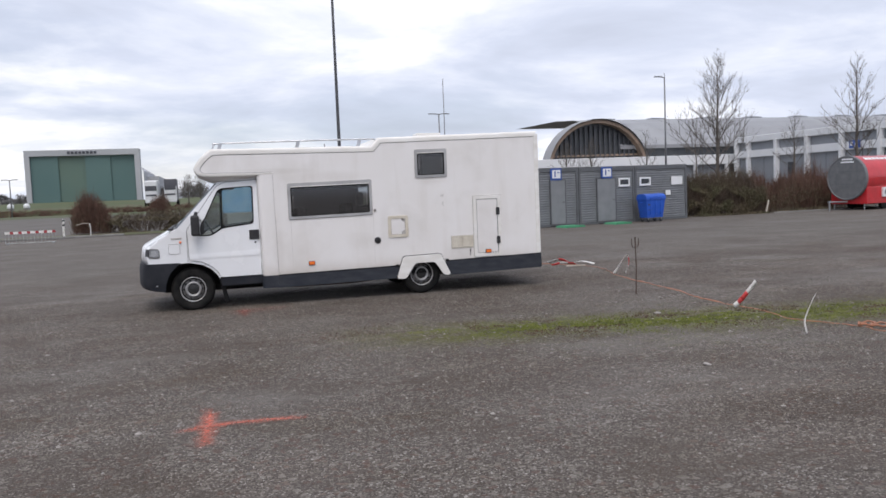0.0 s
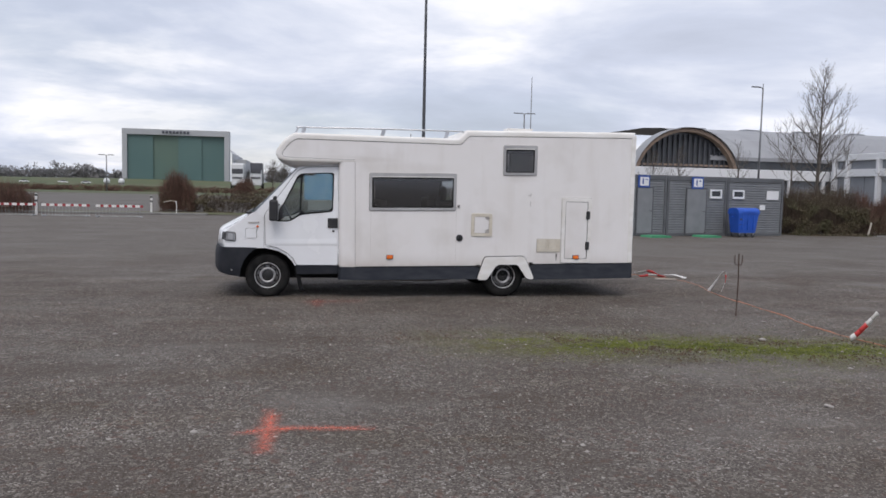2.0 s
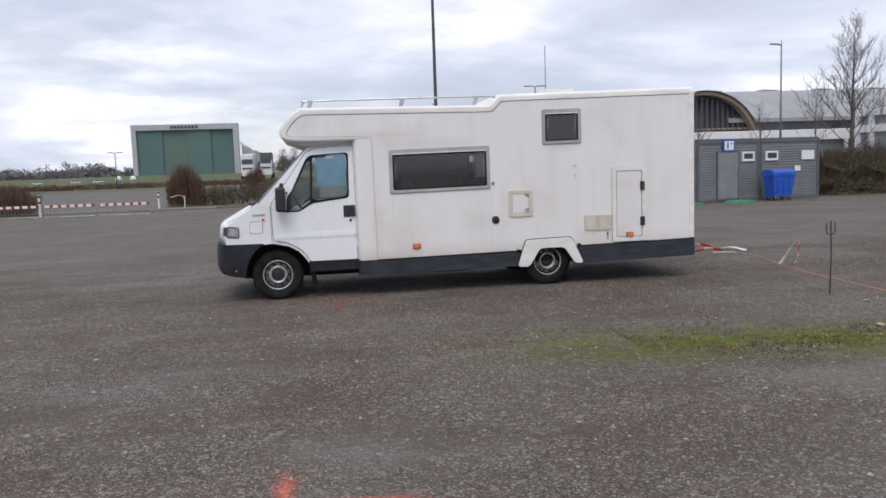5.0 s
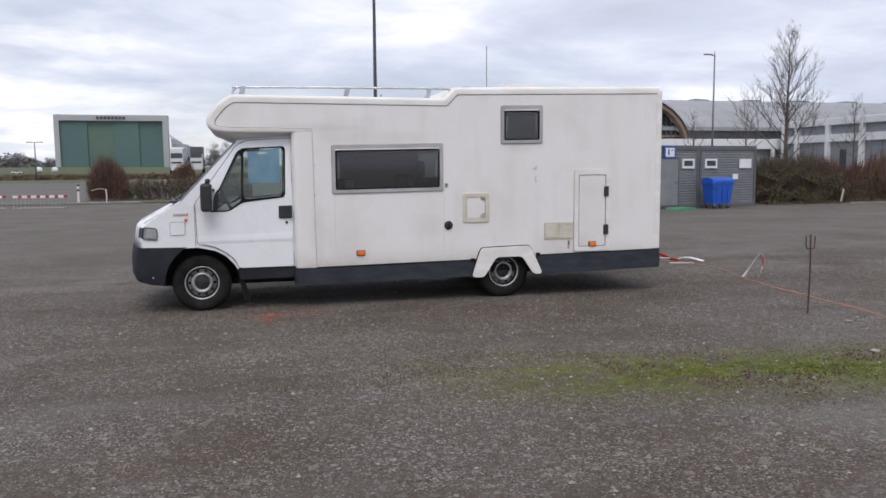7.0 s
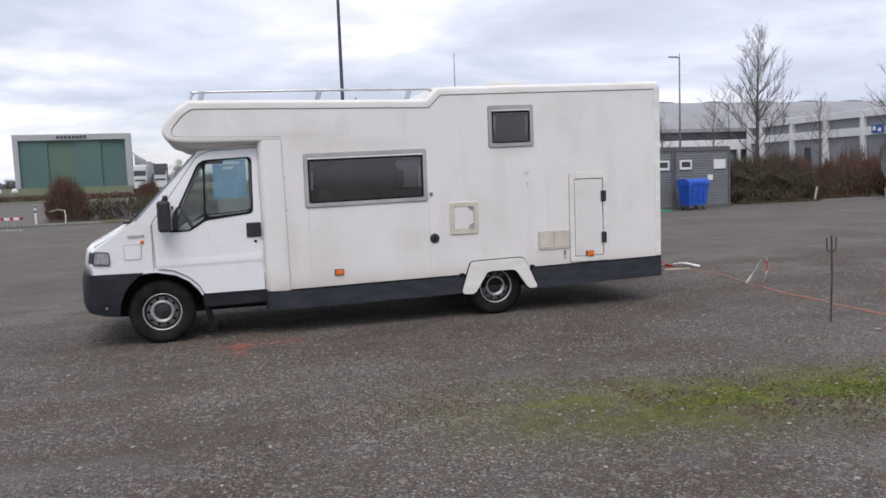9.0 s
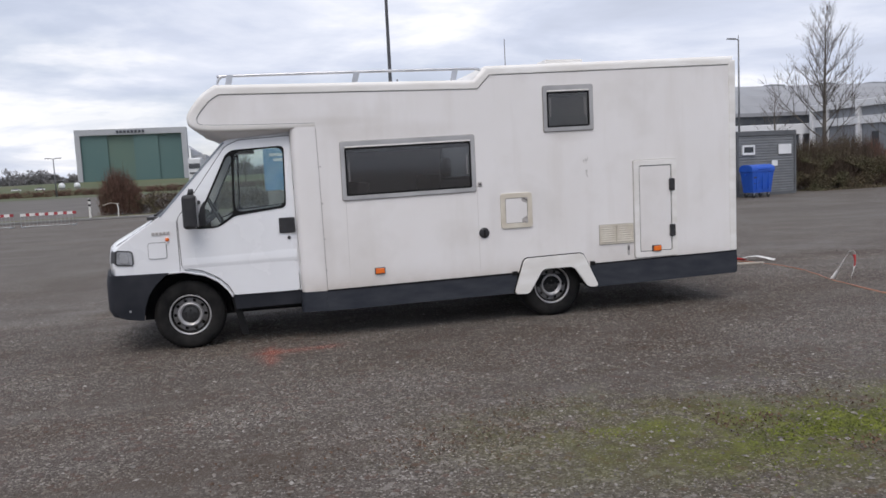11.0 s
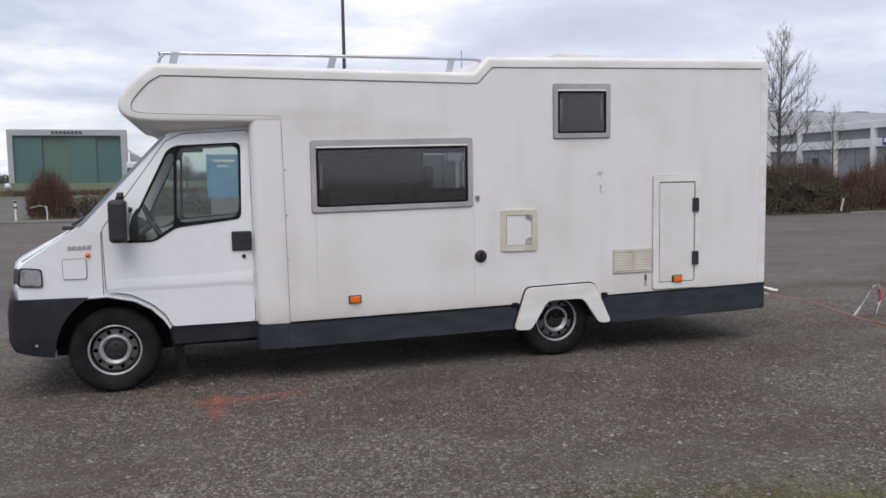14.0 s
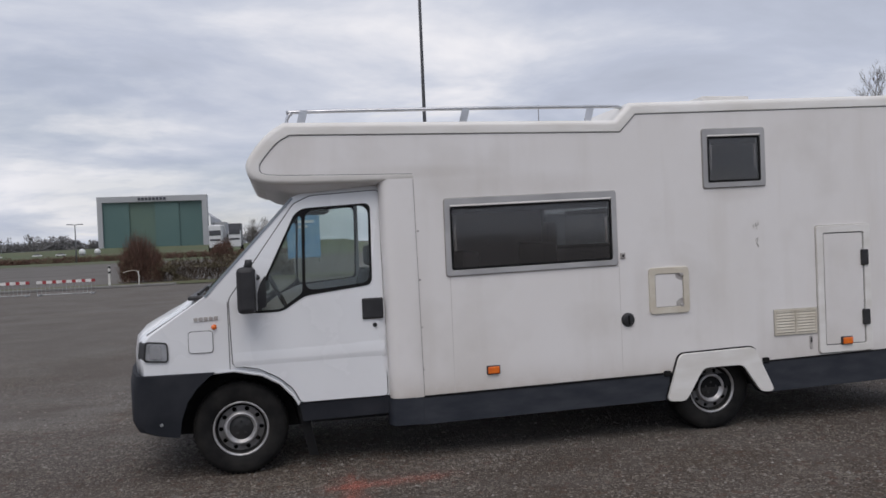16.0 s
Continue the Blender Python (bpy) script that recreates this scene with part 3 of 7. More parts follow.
def plate(*a, **k):
    return prism(bmesh.new(), *a, **k)


def rounded(pts, r, n=5):
    out_ = []
    for i, p in enumerate(pts):
        a, c = Vector(pts[i - 1]) - Vector(p), Vector(pts[(i + 1) % len(pts)]) - Vector(p)
        k = min(r, a.length * 0.45, c.length * 0.45)
        p0, p2, p1 = Vector(p) + a.normalized() * k, Vector(p) + c.normalized() * k, Vector(p)
        for j in range(n + 1):
            s = j / n
            q = p0 * (1 - s) ** 2 + p1 * 2 * s * (1 - s) + p2 * s * s
            out_.append((q.x, q.y))
    return out_


def rect(x0, x1, z0, z1, r=0.0, n=4):
    q = [(x0, z0), (x1, z0), (x1, z1), (x0, z1)]
    return rounded(q, r, n) if r else q


def inset(pts, d_):
    """The outline moved inwards by d_ (outwards if negative), for outlines that turn gently."""
    area = sum(pts[i - 1][0] * p[1] - p[0] * pts[i - 1][1] for i, p in enumerate(pts))
    s = 1 if area > 0 else -1
    res = []
    for i, p in enumerate(pts):
        a, c = Vector(p) - Vector(pts[i - 1]), Vector(pts[(i + 1) % len(pts)]) - Vector(p)
        na, nc = Vector((-a.y, a.x)).normalized() * s, Vector((-c.y, c.x)).normalized() * s
        nn = na + nc
        if nn.length < 1e-6:
            nn = na
        nn = nn.normalized()
        k = d_ / max(0.35, nn.dot(na))
        res.append((p[0] + nn.x * k, p[1] + nn.y * k))
    return res


def circle(cx, cz, r, n=24):
    return [(cx + r * math.cos(2 * math.pi * i / n), cz + r * math.sin(2 * math.pi * i / n)) for i in range(n)]


def lathe(bm, prof, cx, cz, n=40):
    """prof: (radius, y) pairs turned round the y axis through (cx, cz)."""
    rings = [[bm.verts.new((cx + r * math.cos(2 * math.pi * i / n), y, cz + r * math.sin(2 * math.pi * i / n))) for i in range(n)] for r, y in prof]
    for a, c in zip(rings, rings[1:]):
        for i in range(n):
            bm.faces.new((a[i], a[(i + 1) % n], c[(i + 1) % n], c[i]))
    return bm


def tube(bm, pts, r, n=8, r2=None, cap=True):
    pts = [Vector(p) for p in pts]
    rings = []
    for i, p in enumerate(pts):
        d_ = (pts[min(i + 1, len(pts) - 1)] - pts[max(i - 1, 0)]).normalized()
        u = d_.orthogonal() if abs(d_.z) > 0.95 else d_.cross(Vector((0, 0, 1)))
        if abs(d_.z) > 0.95:
            u = Vector((1, 0, 0)) - d_ * d_.x
        u.normalize()
        w = d_.cross(u)
        rr = r if r2 is None else r + (r2 - r) * i / (len(pts) - 1)
        rings.append([bm.verts.new(p + (u * math.cos(2 * math.pi * k / n) + w * math.sin(2 * math.pi * k / n)) * rr) for k in range(n)])
    for a, c in zip(rings, rings[1:]):
        for i in range(n):
            bm.faces.new((a[i], a[(i + 1) % n], c[(i + 1) % n], c[i]))
    if cap:
        bm.faces.new(rings[0])
        bm.faces.new(rings[-1])
    return bm


def smoothline(pts, n=6):
    """Catmull-Rom through 3D points."""
    P = [Vector(p) for p in pts]
    P = [P[0] * 2 - P[1], *P, P[-1] * 2 - P[-2]]
    res = []
    for i in range(1, len(P) - 2):
        for j in range(n):
            s = j / n
            a, b_, c, d_ = P[i - 1], P[i], P[i + 1], P[i + 2]
            res.append(0.5 * (2 * b_ + (c - a) * s + (2 * a - 5 * b_ + 4 * c - d_) * s * s + (3 * b_ - a - 3 * c + d_) * s ** 3))
    return res + [P[-2]]


# ---------------------------------------------------------------- ground
def sheet(name, pts, z, material, label):
    bm = bmesh.new()
    bm.faces.new([bm.verts.new((x, y, z)) for x, y in pts])
    return tagged(link(name, bm, material), label, name.replace("_", " "), kind="structure")


def ease(a, c, v):
    k = max(0.0, min(1.0, (v - a) / (c - a)))
    return k * k * (3 - 2 * k)


def fall(x, y):
    """Height of the lot: flat, with a shallow fall towards the containers and hedges."""
    return -0.25 * ease(6, 16, x) * ease(15, 33, y) * (1 - ease(46, 62, y))


bm = bmesh.new()
gx = [-2500, -400, -60, 0, *range(6, 17), 25, 60, 140, 400, 2500]
gy = [-2500, -300, -20, 8, *range(15, 34), 38, 42, *range(46, 63, 2), 100, 400, 2500]
rws = [[bm.verts.new((x, y, fall(x, y))) for x in gx] for y in gy]
for a, c in zip(rws, rws[1:]):
    for k in range(len(gx) - 1):
        bm.faces.new((a[k], a[k + 1], c[k + 1], c[k]))
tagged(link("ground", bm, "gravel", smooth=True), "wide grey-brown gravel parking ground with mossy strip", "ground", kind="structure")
sheet("field", [(-2400, 120), (40, 120), (40, 2400), (-2400, 2400)], 0.03, "field", "flat green winter meadow beyond the lots")
sheet("parking_lot", [(-120, 49.5), (14, 49.5), (14, 112), (-120, 112)], 0.02, "asphalt", "pale asphalt overflow lot behind the kerb")
sheet("verge", [(-60, 46.2), (-3.0, 46.6), (12, 47.5), (12, 49.7), (-60, 49.7)], 0.035, "verge", "thin winter grass verge beside the kerb")
sheet("plaza", [(16, 63), (140, 63), (140, 160), (16, 160)], 0.02, "asphalt", "pale asphalt apron in front of the exhibition halls")
bm = bmesh.new()
box(bm, -60, -4, 46.0, 46.18, 0, 0.12, 0.02, 1)
tagged(link("kerb", bm, "kerb"), "worn concrete kerb along the grass verge", "kerb", kind="structure")
bm = bmesh.new()
box(bm, 31.5, 60, 37.35, 37.5, -0.27, -0.19, 0.02, 1)
tagged(link("kerb", bm, "kerb"), "concrete kerb in front of the brown hedge", "kerb", kind="structure")


# ---------------------------------------------------------------- the motor caravan
VO = (3.2, 1.15, 0.0)
camper = thing("motorhome", (3.2, 14.15, 0), "white overcab motorhome with grime streaks, parked on gravel", "motorhome")
W = 2.30


def vp(name, bm, material, parent=None, label="", smooth=False, lean=False):
    if lean:
        for v in bm.verts:
            k = 0.10 * max(0.0, v.co.z - 1.35)
            v.co.y += k if v.co.y < W / 2 else -k
    return part(name, bm, material, parent or camper, label, VO, smooth)


def shell(outline, near_holes, far_holes, skip=()):
    bm = bmesh.new()
    loops = []
    for y, holes in ((0.0, near_holes), (W, far_holes)):
        edges = []
        for k, loop in enumerate((outline, *holes)):
            vs = [bm.verts.new((x, y, z)) for x, z in loop]
            edges += [bm.edges.new((vs[i], vs[(i + 1) % len(vs)])) for i in range(len(vs))]
            if k == 0:
                loops.append(vs)
        bmesh.ops.triangle_fill(bm, use_beauty=True, use_dissolve=False, edges=edges)
    a, c = loops
    for i in range(len(a)):
        if i not in skip:
            j = (i + 1) % len(a)
            bm.faces.new((a[i], a[j], c[j], c[i]))
    return bm


W1, W2 = (2.085, 3.522, 1.445, 2.052), (4.318, 4.90, 2.065, 2.560)
BODY = [(1.80, 0.50), (6.60, 0.585), (6.63, 2.80), (3.70, 2.745), (3.56, 2.605), (0.90, 2.615), (0.78, 2.53), (0.655, 2.385), (0.635, 2.31), (0.66, 2.255), (0.76, 2.222), (1.00, 2.210), (1.83, 2.214)]
body = vp("body", shell(BODY, [rect(W1[0] + .05, W1[1] - .05, W1[2] + .05, W1[3] - .05), rect(W2[0] + .05, W2[1] - .05, W2[2] + .05, W2[3] - .05)],
                        [rect(3.70, 4.50, 1.60, 2.02), rect(4.9, 5.3, 1.5, 2.0)]), "white", None, "white glass-fibre body panels with grey streaks")
so = body.modifiers.new("thickness", "SOLIDIFY")
so.thickness, so.offset = 0.03, -1

# rounded roof edge and alcove edge, a proud moulding along the upper outline
OUT = [(6.655, 2.850), (3.685, 2.788), (3.545, 2.645), (0.880, 2.655), (0.745, 2.562), (0.616, 2.402), (0.594, 2.31), (0.632, 2.238), (0.75, 2.198), (1.00, 2.186), (1.40, 2.189), (1.846, 2.196)]
INN = [(6.58, 2.748), (3.725, 2.690), (3.585, 2.546), (0.92, 2.556), (0.825, 2.495), (0.712, 2.365), (0.694, 2.31), (0.712, 2.276), (0.79, 2.262), (1.00, 2.256), (1.40, 2.250), (1.846, 2.246)]


def bend(pts):
    return pts[:3] + [(v.x, v.y) for v in smoothline([(x, z, 0) for x, z in pts[3:]], 4)]


OUT, INN = bend(OUT), bend(INN)
NOSE = 3 + 4 * 5 + 1


def moulding(y0, y1, s):
    bm = bmesh.new()
    rows = []
    for (ox, oz), (ix, iz) in zip(OUT, INN):
        o, i = Vector((ox, oz)), Vector((ix, iz))
        pr = [(0.0, s * 0.06), (0.0, s * 0.022), (0.10, s * 0.006), (0.26, -s * 0.005), (0.42, -s * 0.008), (0.93, -s * 0.008), (1.0, s * 0.002)]
        rows.append([bm.verts.new((o.lerp(i, f).x, y0 + d_, o.lerp(i, f).y)) for f, d_ in pr])
    for a, c in zip(rows, rows[1:]):
        for k in range(len(a) - 1):
            bm.faces.new((a[k], a[k + 1], c[k + 1], c[k]))
    return bm


for y0, s in ((0.0, 1), (W, -1)):
    vp("roof_moulding", moulding(y0, 0, s), "trim", None, "rounded white roof edge moulding", "angle")
    # fine shadow joint under the moulding
    bm = bmesh.new()
    for (ax, az), (cx, cz) in zip(INN[:-1], INN[1:]):
        d_ = (Vector((cx, cz)) - Vector((ax, az))).normalized()
        nn = Vector((-d_.y, d_.x)) * 0.003
        q = [(ax - nn.x, az - nn.y), (cx - nn.x, cz - nn.y), (cx + nn.x, cz + nn.y), (ax + nn.x, az + nn.y)]
        bm.faces.new([bm.verts.new((x, y0 - s * 0.003, z)) for x, z in q])
    vp("moulding_joint", bm, "gap")
# roof cap closing the top
bm = bmesh.new()
rows = [[bm.verts.new((x, y, z)) for y in (0.058, 0.12, W - 0.12, W - 0.058)] for x, z in OUT[:NOSE]]
for a, c in zip(rows, rows[1:]):
    for k in range(3):
        bm.faces.new((a[k], a[k + 1], c[k + 1], c[k]))
vp("roof_skin", bm, "trim", None, "white roof and overcab nose skin")
# curved underside of the overcab bunk
bm = bmesh.new()
rows = []
for x, z in ((0.66, 2.245), (0.72, 2.20), (0.80, 2.155), (0.91, 2.122), (1.03, 2.128), (1.62, 2.178)):
    rows.append([bm.verts.new((x + f, y, z + g)) for y, f, g in ((0.004, 0.06, 2.213 - z), (0.08, 0.02, 0.01), (0.2, 0, 0), (W - 0.2, 0, 0), (W - 0.08, 0.02, 0.01), (W - 0.004, 0.06, 2.213 - z))])
for a, c in zip(rows, rows[1:]):
    for k in range(5):
        bm.faces.new((a[k], a[k + 1], c[k + 1], c[k]))
vp("alcove_underside", bm, "white", None, "curved white underside of the overcab bunk", True)
# vertical rear corner trim
for y0, s in ((0.0, 1), (W, -1)):
    bm = bmesh.new()
    box(bm, 6.585, 6.668, min(y0 - s * 0.012, y0 + s * 0.04), max(y0 - s * 0.012, y0 + s * 0.04), 0.602, 2.80, 0.010)
    vp("rear_trim", bm, "trim", None, "white rear corner strip")

# fairing between cab and body
bm = bmesh.new()
plan = [(1.596, 0.12), (1.600, 0.06), (1.612, 0.022), (1.636, 0.0), (1.668, -0.010), (1.70, -0.012), (1.78, -0.012), (1.848, -0.012), (1.856, -0.010), (1.858, 0.004)]
rows = [[bm.verts.new((x + k, y, z)) for x, y in plan] for z, k in ((0.51, 0.012), (0.55, 0.010), (1.4, 0.0), (2.10, -0.010), (2.212, -0.012))]
for a, c in zip(rows, rows[1:]):
    for k in range(len(a) - 1):
        bm.faces.new((a[k], a[k + 1], c[k + 1], c[k]))
vp("cab_fairing", bm, "white", None, "rounded white fairing behind the cab door", "angle")
bm = bmesh.new()
bm.faces.new([bm.verts.new(v) for v in ((1.868, -0.003, 0.52), (1.873, -0.003, 0.52), (1.851, -0.003, 2.20), (1.846, -0.003, 2.20))])
vp("fairing_joint", bm, "badge")
for z in (0.72, 1.05, 1.42, 1.80):
    bm = bmesh.new()
    lathe(bm, [(0.001, -0.004), (0.008, -0.003), (0.009, 0.006)], 1.872, z, 8)
    vp("screw", bm, "badge")
bm = bmesh.new()
rows = [[bm.verts.new((x, y, z)) for x, y in plan] for z in (0.30, 0.34, 0.508)]
for a, c in zip(rows, rows[1:]):
    for k in range(len(a) - 1):
        bm.faces.new((a[k], a[k + 1], c[k + 1], c[k]))
vp("skirt_corner", bm, "skirt", None, "", "angle")

# skirts
for y0, y1 in ((-0.004, 0.035), (W - 0.035, W + 0.004)):
    vp("skirt", plate([(1.83, 0.292), (3.93, 0.312), (3.95, 0.525), (1.83, 0.502)], y0, y1), "skirt", None, "dark blue-grey side skirt with dust")
    vp("skirt", plate([(4.86, 0.303), (6.655, 0.335), (6.672, 0.596), (4.82, 0.563)], y0, y1), "skirt", None, "dark blue-grey side skirt with dust")
    vp("skirt_lip", plate([(1.86, 0.502), (3.95, 0.525), (3.95, 0.541), (1.86, 0.516)], y0 - 0.006 if y0 < 0 else y0, y1), "seal")
    vp("skirt_lip", plate([(4.82, 0.562), (6.672, 0.594), (6.672, 0.602), (4.82, 0.574)], y0 - 0.006 if y0 < 0 else y0, y1), "seal")
bm = boxed(6.60, 6.69, 0.0, W, 0.33, 0.56, 0.03)
vp("rear_bumper", bm, "bumper", None, "dark plastic rear bumper")
bm = boxed(6.615, 6.66, 0.02, 0.16, 0.62, 0.95, 0.015)
vp("tail_lamp", bm, "red")
# wheel arch trims
AO = rounded([(3.905, 0.305), (4.035, 0.688), (4.725, 0.702), (4.905, 0.315), (4.775, 0.315), (4.610, 0.560), (4.245, 0.560), (4.075, 0.295)], 0.05, 4)
for y0, y1 in ((-0.038, 0.03), (W - 0.03, W + 0.038)):
    ob = vp("wheel_arch", plate(AO, y0, y1), "trim", None, "white angular rear wheel arch trim")
    vp("sealant_bead", plate(inset(AO, -0.011), y0 + 0.026 if y0 < 0 else y0, y1 if y0 < 0 else y1 - 0.026), "seal", ob)
    for x, z in ((3.925, 0.533), (4.845, 0.578)):
        vp("end_cap", boxed(x - 0.03, x + 0.03, y0 + 0.018 if y0 < 0 else y0, y1 if y0 < 0 else y1 - 0.018, z - 0.022, z + 0.022, 0.006, 1), "seal", ob)
    bv = ob.modifiers.new("edge", "BEVEL")
    bv.width, bv.segments, bv.limit_method = 0.012, 2, "ANGLE"
# dark underside, wheel boxes, chassis
bm = bmesh.new()
box(bm, 1.0, 6.55, 0.12, W - 0.12, 0.36, 0.47)
box(bm, 0.0, 1.0, 0.35, W - 0.35, 0.30, 0.45)
box(bm, 3.9, 4.9, 0.30, W - 0.30, 0.45, 0.75)
box(bm, -0.1, 1.0, 0.33, W - 0.33, 0.45, 0.80)
for y in (0.62, W - 0.72):
    box(bm, 0.6, 6.3, y, y + 0.1, 0.26, 0.38)
vp("chassis", bm, "seal", None, "dark chassis frame and floor underside")
vp("axle", tube(bmesh.new(), [(4.35, 0.25, 0.35), (4.35, W - 0.25, 0.35)], 0.05, 10), "seal")
vp("exhaust", tube(bmesh.new(), [(2.0, 0.5, 0.26), (3.2, 0.5, 0.25), (4.0, 0.8, 0.27), (5.5, 0.8, 0.27)], 0.03, 8), "rust")


# windows of the living space
def caravan_window(x0, x1, z0, z1, stay):
    fr = rect(x0, x1, z0, z1, 0.028)
    f = vp("window", plate(fr, -0.016, 0.03, [rect(x0 + .042, x1 - .042, z0 + .042, z1 - .052, 0.02)]), "grey", None, "hinged tinted acrylic window in grey frame")
    bv = f.modifiers.new("edge", "BEVEL")
    bv.width, bv.segments, bv.limit_method = 0.006, 2, "ANGLE"
    bm = bmesh.new()
    box(bm, x0 + .045, x1 - .045, -0.019, -0.004, z1 - 0.066, z1 - 0.051, 0.003, 1)
    vp("hinge_rail", bm, "trim", f, "pale hinge rail")
    vp("frame_joint", plate(rect(x0 - .006, x1 + .006, z0 - .008, z1 + .004, 0.03), -0.004, 0.02, [rect(x0 + .03, x1 - .03, z0 + .03, z1 - .03, 0.02)]), "dirtline", f)
    q = rect(x0 + .045, x1 - .045, z0 + .045, z1 - .068, 0.022)
    vp("pane_edge", plate(inset(q, -0.001), -0.010, 0.006, [inset(q, 0.016)]), "seal", f)
    pane = vp("pane", plate(inset(q, 0.004), -0.006, 0.0), "tinted", f, "dark tinted acrylic pane")
    pane.visible_shadow = False
    for x in (x0 + .085, x1 - .085):
        bm = bmesh.new()
        box(bm, x - 0.009, x + 0.009, 0.002, 0.012, z0 + 0.16 * (z1 - z0) / 0.6 + .03, z0 + stay)
        vp("stay", bm, "tapew", f)
    bm = bmesh.new()
    box(bm, x0 + .06, x1 - .06, 0.035, 0.06, z1 - 0.125, z1 - 0.05)
    vp("blind", bm, "blind", f)
    # the living space stands nose-down by nearly a degree
    xm = (x0 + x1) / 2 - VO[0]
    for ob in (f, *f.children):
        for v in ob.data.vertices:
            v.co.z += (v.co.x - xm) * 0.0155 + 0.003
    return f


caravan_window(*W1, 0.40)
caravan_window(*W2, 0.36)
# rear-side window ring
q = rect(3.66, 4.54, 1.56, 2.06, 0.03)
vp("window", plate(q, W - 0.03, W + 0.016, [rect(3.70, 4.50, 1.60, 2.02, 0.02)]), "grey")
vp("pane", plate(rect(3.69, 4.51, 1.59, 2.03), W - 0.012, W - 0.008), "glass").visible_shadow = False
vp("pane", plate(rect(4.88, 5.32, 1.48, 2.02), W - 0.012, W - 0.008), "tinted")
# interior furniture seen dimly through the panes
vp("bench_backrest", boxed(2.25, 2.40, 0.15, 1.0, 0.9, 1.62, 0.03), "dash")
vp("bench_backrest", boxed(3.20, 3.34, 0.9, 1.7, 0.9, 1.66, 0.03), "dash")
vp("headrest", boxed(3.62, 3.74, 1.95, 2.20, 1.60, 1.86, 0.05), "dash")
vp("wall_cupboard", boxed(2.0, 3.9, W - 0.40, W - 0.05, 2.05, 2.5, 0.01), "inner")
vp("tall_cupboard", boxed(4.55, 4.88, W - 0.7, W - 0.05, 0.6, 2.6, 0.01), "dash")

# flaps, vents, lamps on the side
def frame_ring(name, x0, x1, z0, z1, wdt, y, material, r=0.02, label=""):
    ob = vp(name, plate(rect(x0, x1, z0, z1, r), -y, 0.004, [rect(x0 + wdt, x1 - wdt, z0 + wdt, z1 - wdt, r * 0.6)]), material, None, label)
    bv = ob.modifiers.new("edge", "BEVEL")
    bv.width, bv.segments, bv.limit_method = 0.006, 2, "ANGLE"
    return ob


hatch = frame_ring("locker_hatch", 5.368, 5.897, 0.600, 1.706, 0.062, 0.020, "trim", 0.03, "white locker hatch with two black hinges")
vp("hatch_joint", plate(rect(5.362, 5.903, 0.592, 1.711, 0.03), -0.003, 0.003, [rect(5.40, 5.86, 0.63, 1.67)]), "dirtline", hatch)
vp("hatch_shadow_gap", plate(rect(5.430, 5.835, 0.662, 1.644), -0.003, 0.004), "gap", hatch)
vp("hatch_door", plate(rect(5.440, 5.822, 0.672, 1.634, 0.01), -0.014, 0.003), "white", hatch)
for z in (1.417, 0.893):
    vp("hinge", boxed(5.800, 5.868, -0.040, -0.010, z - 0.068, z + 0.068, 0.010), "black", hatch, "black plastic hinge")
service = frame_ring("service_flap", 3.790, 4.150, 1.034, 1.416, 0.052, 0.016, "cream", 0.035, "yellowed cream service flap frame with white lid")
vp("lid_gap", plate(rect(3.838, 4.102, 1.082, 1.368), -0.003, 0.004), "badge", service)
lid = [(3.848, 1.092), (4.03, 1.092), (4.03, 1.13), (4.06, 1.15), (4.09, 1.16), (4.09, 1.30), (4.06, 1.31), (4.03, 1.33), (4.03, 1.36), (3.848, 1.36)]
vp("lid", plate(lid, -0.010, 0.003), "white", service)
for z in (1.372, 1.078):
    vp("lock", lathe(bmesh.new(), [(0.001, -0.020), (0.014, -0.019), (0.016, -0.008)], 4.082, z + (-0.02 if z > 1.2 else 0.02), 12), "badge", service)
vent = frame_ring("vent_grille", 4.942, 5.352, 0.780, 0.999, 0.014, 0.012, "cream", 0.008, "cream louvred refrigerator vent")
vp("vent_joint", plate(rect(4.936, 5.358, 0.773, 1.003, 0.008), -0.003, 0.003, [rect(4.96, 5.33, 0.80, 0.98)]), "dirtline", vent)
vp("vent_back", plate(rect(4.95, 5.345, 0.788, 0.991), -0.002, 0.004), "badge", vent)
vp("mullion", boxed(5.140, 5.156, -0.012, 0.0, 0.79, 0.99, 0.003, 1), "cream", vent)
for c0, c1 in ((4.958, 5.138), (5.158, 5.338)):
    for k in range(8):
        z = 0.800 + k * 0.0245
        bm = bmesh.new()
        vs = [bm.verts.new(v) for x in (c0, c1) for v in ((x, -0.003, z + 0.0225), (x, -0.012, z + 0.004), (x, -0.010, z))]
        bm.faces.new((vs[0], vs[1], vs[4], vs[3]))
        bm.faces.new((vs[1], vs[2], vs[5], vs[4]))
        bm.faces.new((vs[0], vs[2], vs[5], vs[3]))
        vp("slat", bm, "cream", vent)
fil = vp("water_inlet", lathe(bmesh.new(), [(0.001, -0.022), (0.042, -0.022), (0.050, -0.018), (0.058, -0.006), (0.058, 0.003)], 3.595, 1.002, 28), "black", None, "round black water filler cap", "angle")
vp("grip", boxed(3.588, 3.602, -0.032, -0.020, 0.965, 1.039, 0.004, 1), "seal", fil)
for x, z in ((2.432, 0.676), (5.634, 0.696)):
    mk = vp("side_marker", boxed(x - 0.056, x + 0.056, -0.012 if x < 4 else -0.03, 0.003, z - 0.036, z + 0.036, 0.006, 1), "black", None, "orange side marker lamp")
    vp("lens", boxed(x - 0.047, x + 0.047, -0.026 if x < 4 else -0.044, -0.010 if x < 4 else -0.028, z - 0.028, z + 0.028, 0.007), "orange", mk)
